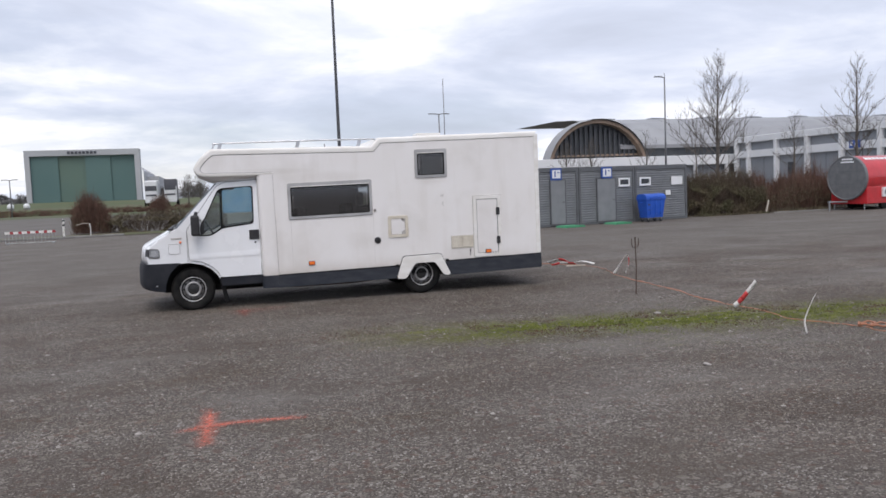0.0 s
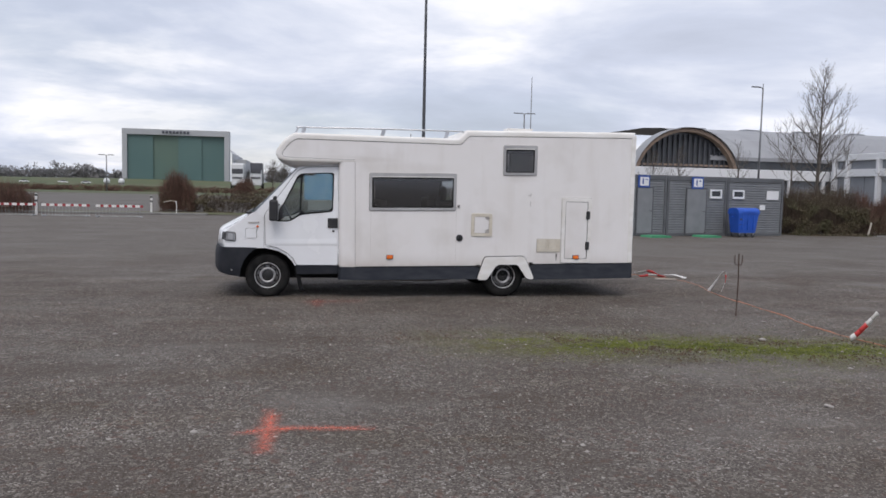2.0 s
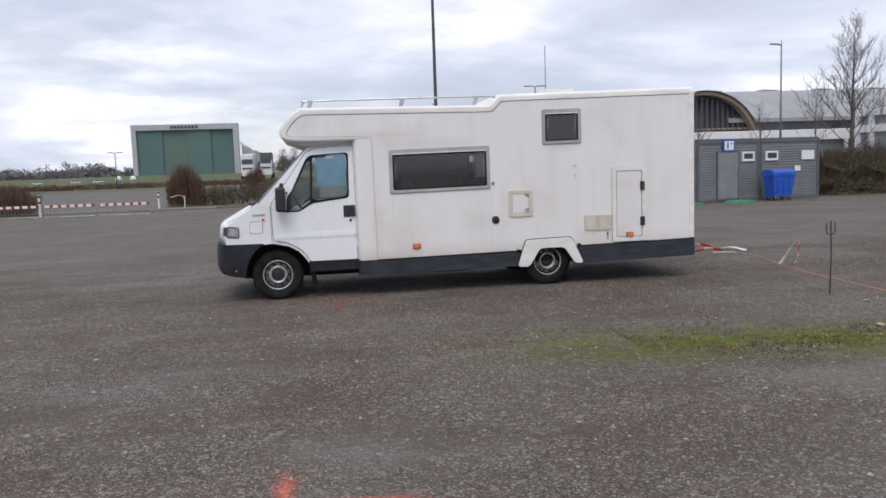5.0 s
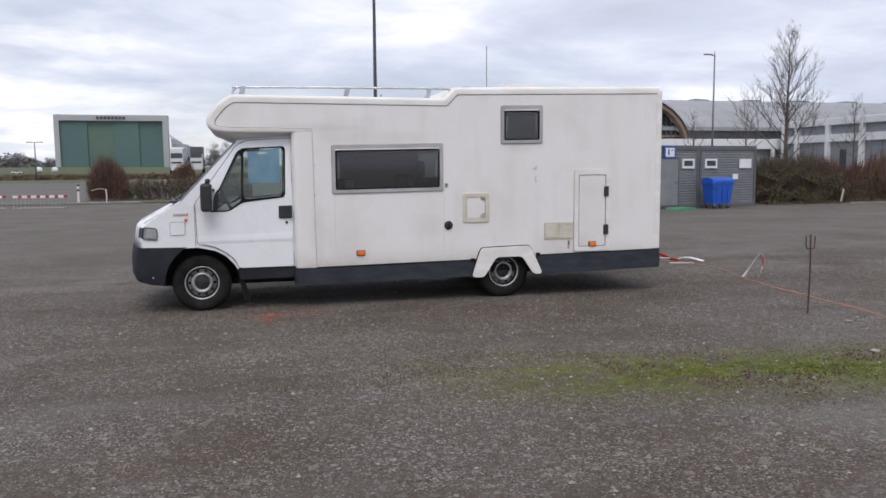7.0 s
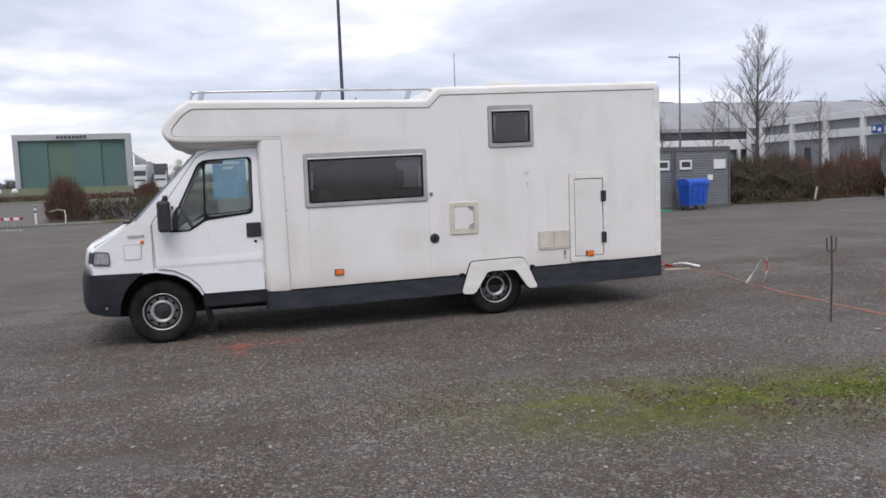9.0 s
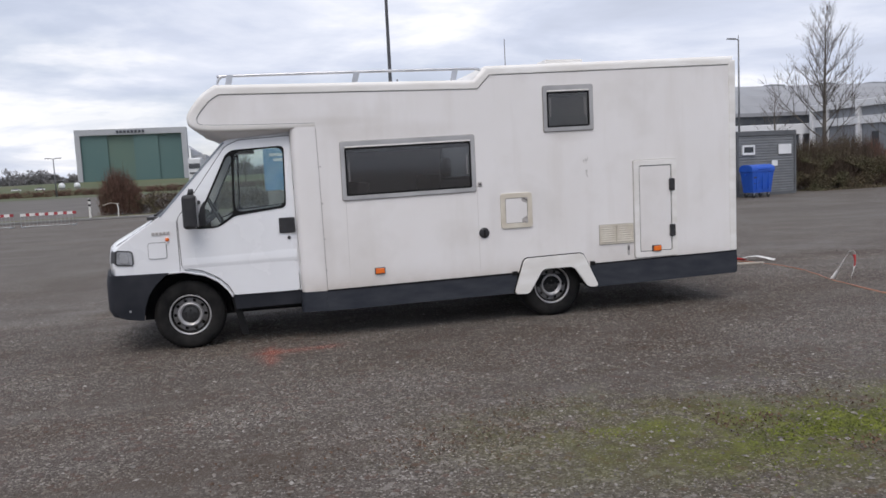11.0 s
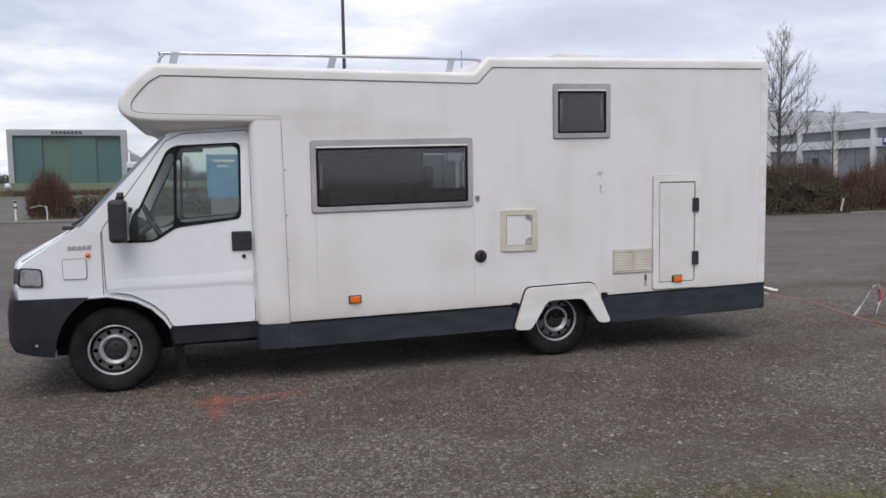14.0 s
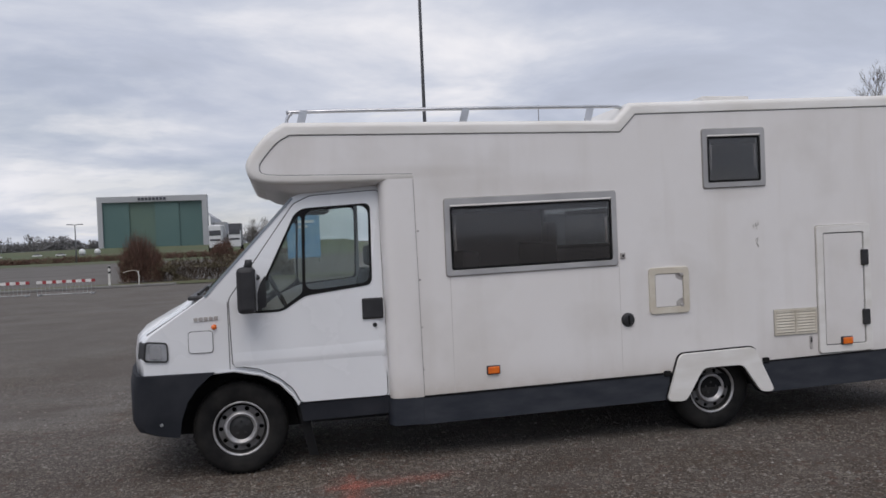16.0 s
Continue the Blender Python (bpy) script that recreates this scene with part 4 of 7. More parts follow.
vp("latch", boxed(3.546, 3.590, -0.014, 0.003, 1.508, 1.556, 0.006, 1), "badge")
vp("latch_button", lathe(bmesh.new(), [(0.001, -0.020), (0.010, -0.018), (0.010, -0.010)], 3.568, 1.532, 10), "black")
vp("socket_slot", boxed(5.278, 5.306, -0.008, 0.003, 0.640, 0.760, 0.004, 1), "badge", None, "grey weathered catch with rust")
vp("socket_lock", boxed(5.284, 5.300, -0.014, -0.006, 0.700, 0.745, 0.003, 1), "black")
rng = random.Random(5)
for k in range(8):
    x, z = 4.785 + rng.uniform(-0.02, 0.035), 1.52 + rng.random() * 0.24
    q = [(x + rng.uniform(-.012, .012) + (0.008 if i in (1, 2) else -0.004), z + (0.0, 0.006, 0.04, 0.03)[i] * rng.uniform(.6, 1.3)) for i in range(4)]
    vp("scrape", plate(q, -0.0025, 0.0), "scuff")
# fine vertical panel joints
for x, z0, z1 in ((2.115, 0.52, 1.44), (3.535, 0.53, 1.50), (6.592, 0.61, 2.66)):
    vp("panel_joint", boxed(x - 0.0025, x + 0.0025, -0.0015, 0.0, z0, z1), "joint")

# roof rails
for y in (0.10, W - 0.10):
    rail = vp("roof_rail", tube(bmesh.new(), smoothline([(0.905, y, 2.63), (0.912, y, 2.69), (0.945, y, 2.735), (1.03, y, 2.748), (2.3, y, 2.765), (3.40, y, 2.772), (3.60, y, 2.770), (3.66, y, 2.752)], 5), 0.015, 10), "chrome", None, "tubular aluminium roof rail", True)
    for x in (1.03, 2.305, 3.36):
        z0 = 2.628
        br = bmesh.new()
        prism(br, [(x - 0.055, z0), (x + 0.005, z0), (x + 0.042, 2.758), (x - 0.022, 2.758)], y - 0.022, y - 0.014)
        prism(br, [(x - 0.055, z0), (x + 0.040, z0), (x + 0.040, z0 + 0.01), (x - 0.055, z0 + 0.01)], y - 0.03, y + 0.03)
        vp("bracket", br, "chrome", rail, "sheet aluminium bracket")
vp("roof_hatch", boxed(4.40, 4.84, 0.10, 0.38, 2.78, 2.856, 0.008), "trim", None, "low white roof hatch")
vp("roof_aerial", tube(bmesh.new(), [(2.83, 0.6, 2.62), (2.83, 0.6, 2.735)], 0.006, 6), "black")

# ---- cab
CAB = [(1.62, 0.53), (0.905, 0.53), (0.86, 0.60), (0.77, 0.69), (0.65, 0.76), (0.45, 0.805), (0.28, 0.80), (0.0, 0.795), (-0.225, 0.805), (-0.225, 0.93), (-0.205, 1.06), (-0.165, 1.105),
       (0.0, 1.215), (0.25, 1.378), (0.925, 2.10), (1.03, 2.150), (1.62, 2.19)]
YS = [0.08, 0.13, 0.30, 0.65, 1.15, 1.65, 2.00, 2.17, 2.22]


def nose(x, y):
    """The front bows forward towards its middle, with rounded corners."""
    k = max(0.0, min(1.0, (0.55 - x) / 0.7))
    u = abs(y - 1.15) / 1.07
    return x - k * (0.16 * (1 - u * u)) + k * 0.05 * max(0.0, (u - 0.9) * 10) ** 2 * 0.4


for nm, i0, i1, lb in (("bonnet", 8, 13, "white sloping van bonnet"), ("cab_roof", 14, 16, "white cab roof above the windscreen")):
    bm = bmesh.new()
    rows = [[bm.verts.new((nose(x, y), y, z)) for y in YS] for x, z in CAB[i0:i1 + 1]]
    for a, c in zip(rows, rows[1:]):
        for k in range(len(YS) - 1):
            bm.faces.new((a[k], a[k + 1], c[k + 1], c[k]))
    ob = vp(nm, bm, "cab", None, lb, "angle", True)
    ob.modifiers.new("thickness", "SOLIDIFY").thickness = 0.012
hole = [(0.56, 1.205), (0.82, 1.21), (0.985, 1.315), (1.51, 1.38), (1.53, 2.05), (1.0, 2.03), (0.92, 1.985)]
far_hole = [(0.56, 1.205), (0.82, 1.21), (0.985, 1.305), (1.595, 1.36), (1.600, 2.105), (1.0, 2.07), (0.92, 1.985)]
for y in (0.08, 2.22):
    vp("cab_side", plate([(nose(x, y), z) for x, z in CAB], y - 0.001, y + 0.011 if y < 1 else y - 0.012, [hole if y < 1 else far_hole]), "cab", None, "white cab side panel", False, True)
# windscreen and its edge, coloured pale to stand for reflected sky
bm = bmesh.new()
A, B = (0.25, 1.378), (0.925, 2.10)
rows = [[bm.verts.new((nose(A[0] + (B[0] - A[0]) * s, y) - 0.006, y, A[1] + (B[1] - A[1]) * s)) for y in YS] for s in (0.0, 0.5, 1.0)]
for a, c in zip(rows, rows[1:]):
    for k in range(len(YS) - 1):
        bm.faces.new((a[k], a[k + 1], c[k + 1], c[k]))
ws = vp("windscreen", bm, "glass", None, "raked curved windscreen", True, True)
ws.visible_shadow = False
for y in (0.075, 2.165):
    bm = bmesh.new()
    vs = [bm.verts.new((nose(A[0] + (B[0] - A[0]) * s, y + 0.03) - 0.012 + dx_, y + dy, A[1] + (B[1] - A[1]) * s + dz)) for s in (0.0, 1.0) for dx_, dz, dy in ((0, 0, 0), (0.020, -0.010, 0), (0.0, 0.0, 0.012))]
    bm.faces.new((vs[0], vs[1], vs[4], vs[3]))
    bm.faces.new((vs[0], vs[2], vs[5], vs[3]))
    vp("windscreen_edge", bm, "wrap", None, "", False, True)
vp("wiper", tube(bmesh.new(), [(0.19, 0.25, 1.385), (0.23, 0.55, 1.425), (0.20, 0.95, 1.41)], 0.012, 6), "black")
vp("scuttle", boxed(0.12, 0.26, 0.16, W - 0.16, 1.345, 1.378, 0.01), "black")

# cab door
DOOR = rounded([(0.436, 0.850), (0.62, 0.815), (0.77, 0.735), (0.875, 0.640), (0.925, 0.535), (1.588, 0.535), (1.588, 2.135), (1.06, 2.105), (0.93, 2.045), (0.425, 1.345)], 0.03, 4)
QG = rounded([(0.612, 1.258), (0.80, 1.262), (0.958, 1.372), (0.975, 1.945), (0.945, 1.925)], 0.025, 4)
DG = rounded([(1.004, 1.392), (1.478, 1.432), (1.492, 2.010), (1.026, 1.985)], 0.07, 5)
HULL = rounded([(0.578, 1.238), (0.815, 1.240), (0.985, 1.350), (1.498, 1.408), (1.514, 2.032), (1.0, 2.006), (0.936, 1.965)], 0.05, 5)
NEAR = (DOOR, QG, DG, HULL)
FAR = (rounded([(0.436, 0.850), (0.62, 0.815), (0.77, 0.735), (0.875, 0.640), (0.925, 0.535), (1.612, 0.535), (1.612, 2.160), (1.06, 2.135), (0.93, 2.045), (0.425, 1.345)], 0.03, 4), QG,
       rounded([(0.998, 1.345), (1.565, 1.385), (1.572, 2.085), (1.026, 2.045)], 0.06, 5),
       rounded([(0.578, 1.238), (0.815, 1.240), (0.985, 1.320), (1.588, 1.365), (1.592, 2.105), (1.0, 2.062), (0.936, 1.965)], 0.04, 5))
for y0, y1, s in ((0.052, 0.082, -1), (2.218, 2.248, 1)):
    DOOR, QG, DG, HULL = NEAR if s < 0 else FAR
    door = vp("cab_door", plate(DOOR, y0, y1, [HULL]), "cab", None, "white cab door with two side windows", False, True)
    bv = door.modifiers.new("edge", "BEVEL")
    bv.width, bv.segments, bv.limit_method = 0.006, 2, "ANGLE"
    yo = y0 if s < 0 else y1
    vp("door_gap", plate(inset(DOOR, -0.009), yo - s * 0.026, yo - s * 0.022, [inset(HULL, -0.008)]), "gap", door, "", False, True)
    vp("window_rubber", plate(inset(HULL, -0.006), yo + s * 0.004 if s < 0 else yo - 0.03, yo + 0.03 if s < 0 else yo + 0.004, [inset(QG, -0.012), inset(DG, -0.012)]), "seal", door, "", False, True)
    for q in (QG, DG):
        g = vp("door_glass", plate(inset(q, -0.018), yo - s * 0.012, yo - s * 0.008), "glass", door, "clear door glass", False, True)
        g.visible_shadow = False
    # pressed crease along the lower door
    bm = bmesh.new()
    pr = [(0.835, -0.001), (0.868, 0.0055), (0.882, 0.006), (0.955, -0.001)]
    rws = [[bm.verts.new((x, yo + s * d_, z + k)) for z, d_ in pr] for x, k in ((0.445, 0.0), (1.0, 0.004), (1.58, 0.012))]
    for a, c in zip(rws, rws[1:]):
        for k in range(3):
            bm.faces.new((a[k], a[k + 1], c[k + 1], c[k]))
    vp("crease", bm, "cab", door, "", True)
    hd = vp("door_handle", boxed(1.418, 1.580, min(yo, yo + s * 0.012), max(yo, yo + s * 0.012), 1.138, 1.298, 0.010), "black", door, "square black recessed door handle")
    vp("lock", lathe(bmesh.new(), [(0.001, yo + s * 0.008), (0.016, yo + s * 0.007), (0.018, yo)], 1.512, 1.088, 14), "black", door)
# arch flange
fl = [(0.915, 0.53), (0.872, 0.602), (0.78, 0.70), (0.655, 0.772), (0.45, 0.818), (0.30, 0.812)]
bm = bmesh.new()
rws = [[bm.verts.new(v) for v in ((x, 0.050, z), (x - 0.006, 0.046, z - 0.008), (x - 0.012, 0.052, z - 0.018), (x - 0.012, 0.13, z - 0.020))] for x, z in fl]
for a, c in zip(rws, rws[1:]):
    for k in range(3):
        bm.faces.new((a[k], a[k + 1], c[k + 1], c[k]))
vp("arch_flange", bm, "cab", None, "", True)
# inner wheel houses
for y0, y1 in ((0.10, 0.36), (W - 0.36, W - 0.10)):
    bm = bmesh.new()
    n = 14
    rws = [[bm.verts.new((0.45 + 0.44 * math.cos(math.pi * i / n), y, 0.36 + 0.43 * math.sin(math.pi * i / n))) for y in (y0, y1)] for i in range(n + 1)]
    for a, c in zip(rws, rws[1:]):
        bm.faces.new((a[0], a[1], c[1], c[0]))
    bm.faces.new([r[1 if y0 < 1 else 0] for r in rws])
    vp("wheel_house", bm, "seal")
# bumper with corner wrap
BP = [(-0.250, 0.815), (0.30, 0.808), (0.245, 0.775), (0.160, 0.70), (0.085, 0.60), (0.040, 0.48), (0.020, 0.345), (-0.13, 0.362), (-0.245, 0.402), (-0.272, 0.46), (-0.272, 0.70)]
bm = bmesh.new()
yb = [0.045, 0.09, 0.25, 0.65, 1.15, 1.65, 2.05, 2.21, 2.255]
rows = [[bm.verts.new((nose(x, 0.08 + (y - 0.045) / 2.21 * 2.14) + (0.03 if k in (0, 8) and x < -0.1 else 0), y, z)) for k, y in enumerate(yb)] for x, z in BP]
for i in range(len(rows)):
    j = (i + 1) % len(rows)
    for k in range(len(yb) - 1):
        if i in (1, 2, 3, 4, 5) and 1 < k < 6:
            continue
        bm.faces.new((rows[i][k], rows[i][k + 1], rows[j][k + 1], rows[j][k]))
for k in (0, 8):
    es = [bm.edges.get((rows[i][k], rows[(i + 1) % len(rows)][k])) for i in range(len(rows))]
    bmesh.ops.triangle_fill(bm, use_beauty=True, use_dissolve=False, edges=es)
bp_ = vp("front_bumper", bm, "bumper", None, "dark grey moulded front bumper", "angle")
vp("bumper_screw", lathe(bmesh.new(), [(0.001, 0.038), (0.012, 0.040), (0.012, 0.05)], -0.09, 0.45, 10), "galv", bp_)
# arch lip in dark plastic, sill, mud flap
bm = plate([(0.935, 0.385), (1.62, 0.392), (1.62, 0.528), (0.91, 0.520)], 0.066, 0.12)
vp("sill", bm, "bumper", None, "dark sill under the cab door")
vp("mud_flap", plate([(0.885, 0.52), (0.955, 0.50), (1.045, 0.105), (0.970, 0.112)], 0.10, 0.125), "seal", None, "black rubber mud flap")
# headlamp, wing details
for y0, y1 in ((0.060, 0.20), (W - 0.20, W - 0.060)):
    hl = bmesh.new()
    o = rounded([(-0.216, 0.928), (-0.058, 0.916), (-0.060, 1.040), (-0.202, 1.055)], 0.02, 3)
    prism(hl, o, y0, y1)
    for v in hl.verts:
        v.co.x = nose(v.co.x, v.co.y) - 0.004
    h = vp("headlamp", hl, "lens", None, "clear rectangular headlamp wrapping the corner")
    rb = plate(inset(o, -0.012), y0 + 0.006, y1 - 0.03, [inset(o, 0.004)])
    for v in rb.verts:
        v.co.x = nose(v.co.x, v.co.y) - 0.003
    vp("lamp_rim", rb, "black", h)
    ins = plate(rounded([(-0.150, 0.940), (-0.074, 0.932), (-0.076, 1.026), (-0.150, 1.034)], 0.02, 3), y0 - 0.003, y0 + 0.02)
    vp("reflector", ins, "chrome", h)
ff = rounded([(0.118, 0.955), (0.298, 0.955), (0.298, 1.122), (0.118, 1.122)], 0.03, 4)
fl_ = vp("fuel_flap", plate(inset(ff, 0.005), 0.070, 0.083), "cab", None, "white fuel flap")
vp("flap_gap", plate(ff, 0.075, 0.082), "gap", fl_)
rp = vp("repeater", lathe(bmesh.new(), [(0.001, 0.058), (0.014, 0.060), (0.020, 0.068), (0.021, 0.082)], 0.308, 1.145, 14), "orange", None, "small orange side repeater", True)
for k in range(5):
    vp("badge_bar", boxed(0.165 + k * 0.036, 0.193 + k * 0.036, 0.070, 0.082, 1.193 + 0.001 * k, 1.222 + 0.001 * k, 0.003, 1), "badge")
vp("wing_gap", boxed(0.408, 0.414, 0.076, 0.082, 0.82, 1.33), "gap")
vp("bonnet_gap", tube(bmesh.new(), [(nose(-0.165, 0.14) - .002, 0.14, 1.108), (0.0, 0.13, 1.218), (0.235, 0.13, 1.370)], 0.005, 6), "gap")

# mirrors
for s, y0 in ((-1, 0.03), (1, 2.27)):
    y = y0 + s * 0.13
    mr_ = vp("mirror", boxed(0.496, 0.632, y - 0.085, y + 0.085, 1.248, 1.585, 0.035, 3), "black", None, "tall black door mirror")
    bm = tube(bmesh.new(), [(0.60, y0 + 0.04 * -s, 1.33), (0.56, y, 1.35)], 0.030, 8)
    vp("arm", bm, "black", mr_)
    vp("arm", tube(bmesh.new(), [(0.64, y0 + 0.05 * -s, 1.50), (0.57, y, 1.50)], 0.022, 8), "black", mr_)
    bm = tube(bmesh.new(), [(0.575, y + 0.02 * -s, 1.57), (0.585, y + 0.02 * -s, 1.615), (0.585, y + 0.02 * -s, 1.640)], 0.032, 10, 0.024)
    vp("cap", bm, "black", mr_, "", True)
    vp("mirror_glass", boxed(0.630, 0.636, y - 0.065, y + 0.065, 1.265, 1.555, 0.003, 1), "chrome", mr_)
    vp("base", plate(rounded([(0.60, 1.255), (0.70, 1.275), (0.70, 1.52), (0.655, 1.45)], 0.02, 3), y0 + (0.0 if s < 0 else -0.03), y0 + (0.03 if s < 0 else 0.0)), "black", mr_)

# cab interior
vp("dashboard", boxed(0.22, 0.62, 0.16, W - 0.16, 0.95, 1.36, 0.05), "dash", None, "dark dashboard")
bm = bmesh.new()
cx, cz, cy = 0.78, 1.36, 0.62
ring = []
for i in range(28):
    a = 2 * math.pi * i / 28
    ring.append((cx - 0.11 * math.cos(a) * 0.8, cy + 0.20 * math.sin(a), cz + 0.17 * math.cos(a)))
tube(bm, ring + [ring[0]], 0.014, 6, None, False)
tube(bm, [(cx, cy - 0.19, cz), (cx, cy + 0.19, cz)], 0.014, 6)
tube(bm, [(cx, cy, cz), (cx - 0.2, cy, cz - 0.15)], 0.03, 8)
vp("steering_wheel", bm, "black", None, "", True)
for y, mt in ((0.38, "seat"), (1.42, "seat")):
    st = vp("cab_seat", boxed(1.15, 1.62, y, y + 0.5, 0.72, 0.95, 0.06), mt, None, "dark fabric cab seat")
    bk = boxed(-0.06, 0.06, y + 0.02, y + 0.48, 0.0, 0.62, 0.05)
    bmesh.ops.rotate(bk, verts=bk.verts, cent=(0, 0, 0), matrix=Matrix.Rotation(radians(14), 3, "Y"))
    bmesh.ops.translate(bk, verts=bk.verts, vec=(1.50, 0, 0.88))
    vp("backrest", bk, mt, st)
    vp("headrest", boxed(1.62, 1.72, y + 0.12, y + 0.38, 1.50, 1.70, 0.04), mt, st)
vp("sun_visor", boxed(0.98, 1.22, 0.35, 0.95, 1.985, 2.01, 0.01), "inner")

# wheels
def wheel(cx, y, cz, s, face):
    """s: -1 for the near side. face: how far the disc stands proud of the axle plane."""
    R = 0.352
    bm = bmesh.new()
    pr = [(0.203, 0.0), (0.213, -0.010), (0.262, -0.022), (0.305, -0.020), (0.330, -0.008), (0.345, 0.012), (R, 0.035), (R, 0.165), (0.340, 0.195), (0.30, 0.215), (0.197, 0.20)]
    lathe(bm, [(r, y + -s * d_) for r, d_ in pr], cx, cz, 48)
    t = vp("wheel", bm, "tyre", None, "black tyre on a dusty steel wheel", True)
    bm = bmesh.new()
    for i in range(56):
        a = 2 * math.pi * i / 56
        c, q = math.cos(a), math.sin(a)
        vs = [bm.verts.new((cx + (R + h) * math.cos(a + o_), y + -s * d_, cz + (R + h) * math.sin(a + o_))) for d_ in (0.03, 0.17) for o_ in (-0.028, 0.028) for h in (-0.002, 0.005)]
        for f in ((0, 1, 3, 2), (4, 6, 7, 5), (0, 4, 5, 1), (2, 3, 7, 6), (1, 5, 7, 3)):
            bm.faces.new([vs[k] for k in f])
    vp("tread", bm, "tyre", t)
    # rim: outer lip, dished band, disc with round holes, hub
    bm = bmesh.new()
    lathe(bm, [(r, y + -s * d_) for r, d_ in ((0.186, 0.06), (0.191, 0.006), (0.201, -0.010), (0.209, -0.006), (0.211, 0.012))], cx, cz, 48)
    rim = vp("rim", bm, "rim", t, "grey steel rim with round holes", True)
    bm = bmesh.new()
    lathe(bm, [(r, y + -s * d_) for r, d_ in ((0.190, 0.004), (0.186, 0.018), (0.180, 0.035), (0.172, 0.045))], cx, cz, 48)
    vp("rim_well", bm, "tyre", rim, "", True)
    holes = [circle(cx + 0.150 * math.cos(2 * math.pi * k / 10), cz + 0.150 * math.sin(2 * math.pi * k / 10), 0.018, 10) for k in range(10)]
    dz = y + -s * (0.030 - face)
    bm = plate(circle(cx, cz, 0.171, 40), dz, dz + -s * 0.012, [circle(cx, cz, 0.128, 32), *holes])
    vp("rim_band", bm, "rimdark", rim)
    bm = bmesh.new()
    lathe(bm, [(r, dz + -s * d_) for r, d_ in ((0.129, 0.002), (0.124, -0.020), (0.115, -0.031), (0.103, -0.026), (0.092, 0.006), (0.045, 0.010), (0.001, 0.010))], cx, cz, 40)
    vp("disc", bm, "rim", rim, "", True)
    bm = bmesh.new()
    lathe(bm, [(r, dz + -s * d_) for r, d_ in ((0.090, 0.006), (0.082, 0.000), (0.060, -0.006), (0.040, -0.012), (0.001, -0.014))], cx, cz, 28)
    vp("hub", bm, "hub", rim, "", True)
    for k in range(5):
        a = 2 * math.pi * k / 5 + 0.3
        bm = lathe(bmesh.new(), [(0.001, dz + s * 0.022), (0.011, dz + s * 0.020), (0.012, dz)], cx + 0.05 * math.cos(a), cz + 0.05 * math.sin(a), 6)
        vp("wheel_bolt", bm, "hub", rim)
    vp("brake_drum", lathe(bmesh.new(), [(0.17, y + -s * 0.06), (0.17, y + -s * 0.16)], cx, cz, 20), "seal", rim)


wheel(0.468, 0.145, 0.353, -1, 0.0)
wheel(4.392, 0.11, 0.352, -1, 0.0)
wheel(0.468, W - 0.145, 0.353, 1, 0.0)
wheel(4.392, W - 0.11, 0.352, 1, 0.0)

# tall lighting mast beyond the motorhome
mast = thing("lighting_mast", (7.54, 42.1, 0), "tall slender dark steel mast behind the motorhome", "mast")
part("pole", tube(bmesh.new(), [(0, 0, 0), (0, 0, 5.0), (0, 0, 10.0), (0, 0, 20.0)], 0.105, 12, 0.055), "mast", mast, "", (0, 0, 0), True)
part("foot", boxed(-0.3, 0.3, -0.3, 0.3, 0.0, 0.03, 0.006, 1), "galv", mast)
part("hatch", boxed(-0.05, 0.05, -0.115, -0.08, 0.6, 1.0, 0.006, 1), "galv", mast)


# ---------------------------------------------------------------- toilet containers and what stands by them
CA = math.degrees(math.atan2(1.40, 7.55))
CU = Vector((math.cos(radians(CA)), math.sin(radians(CA)), 0))
CN = Vector((-CU.y, CU.x, 0))
C0 = Vector((17.2, 35.5, -0.25))
CS = 1.10


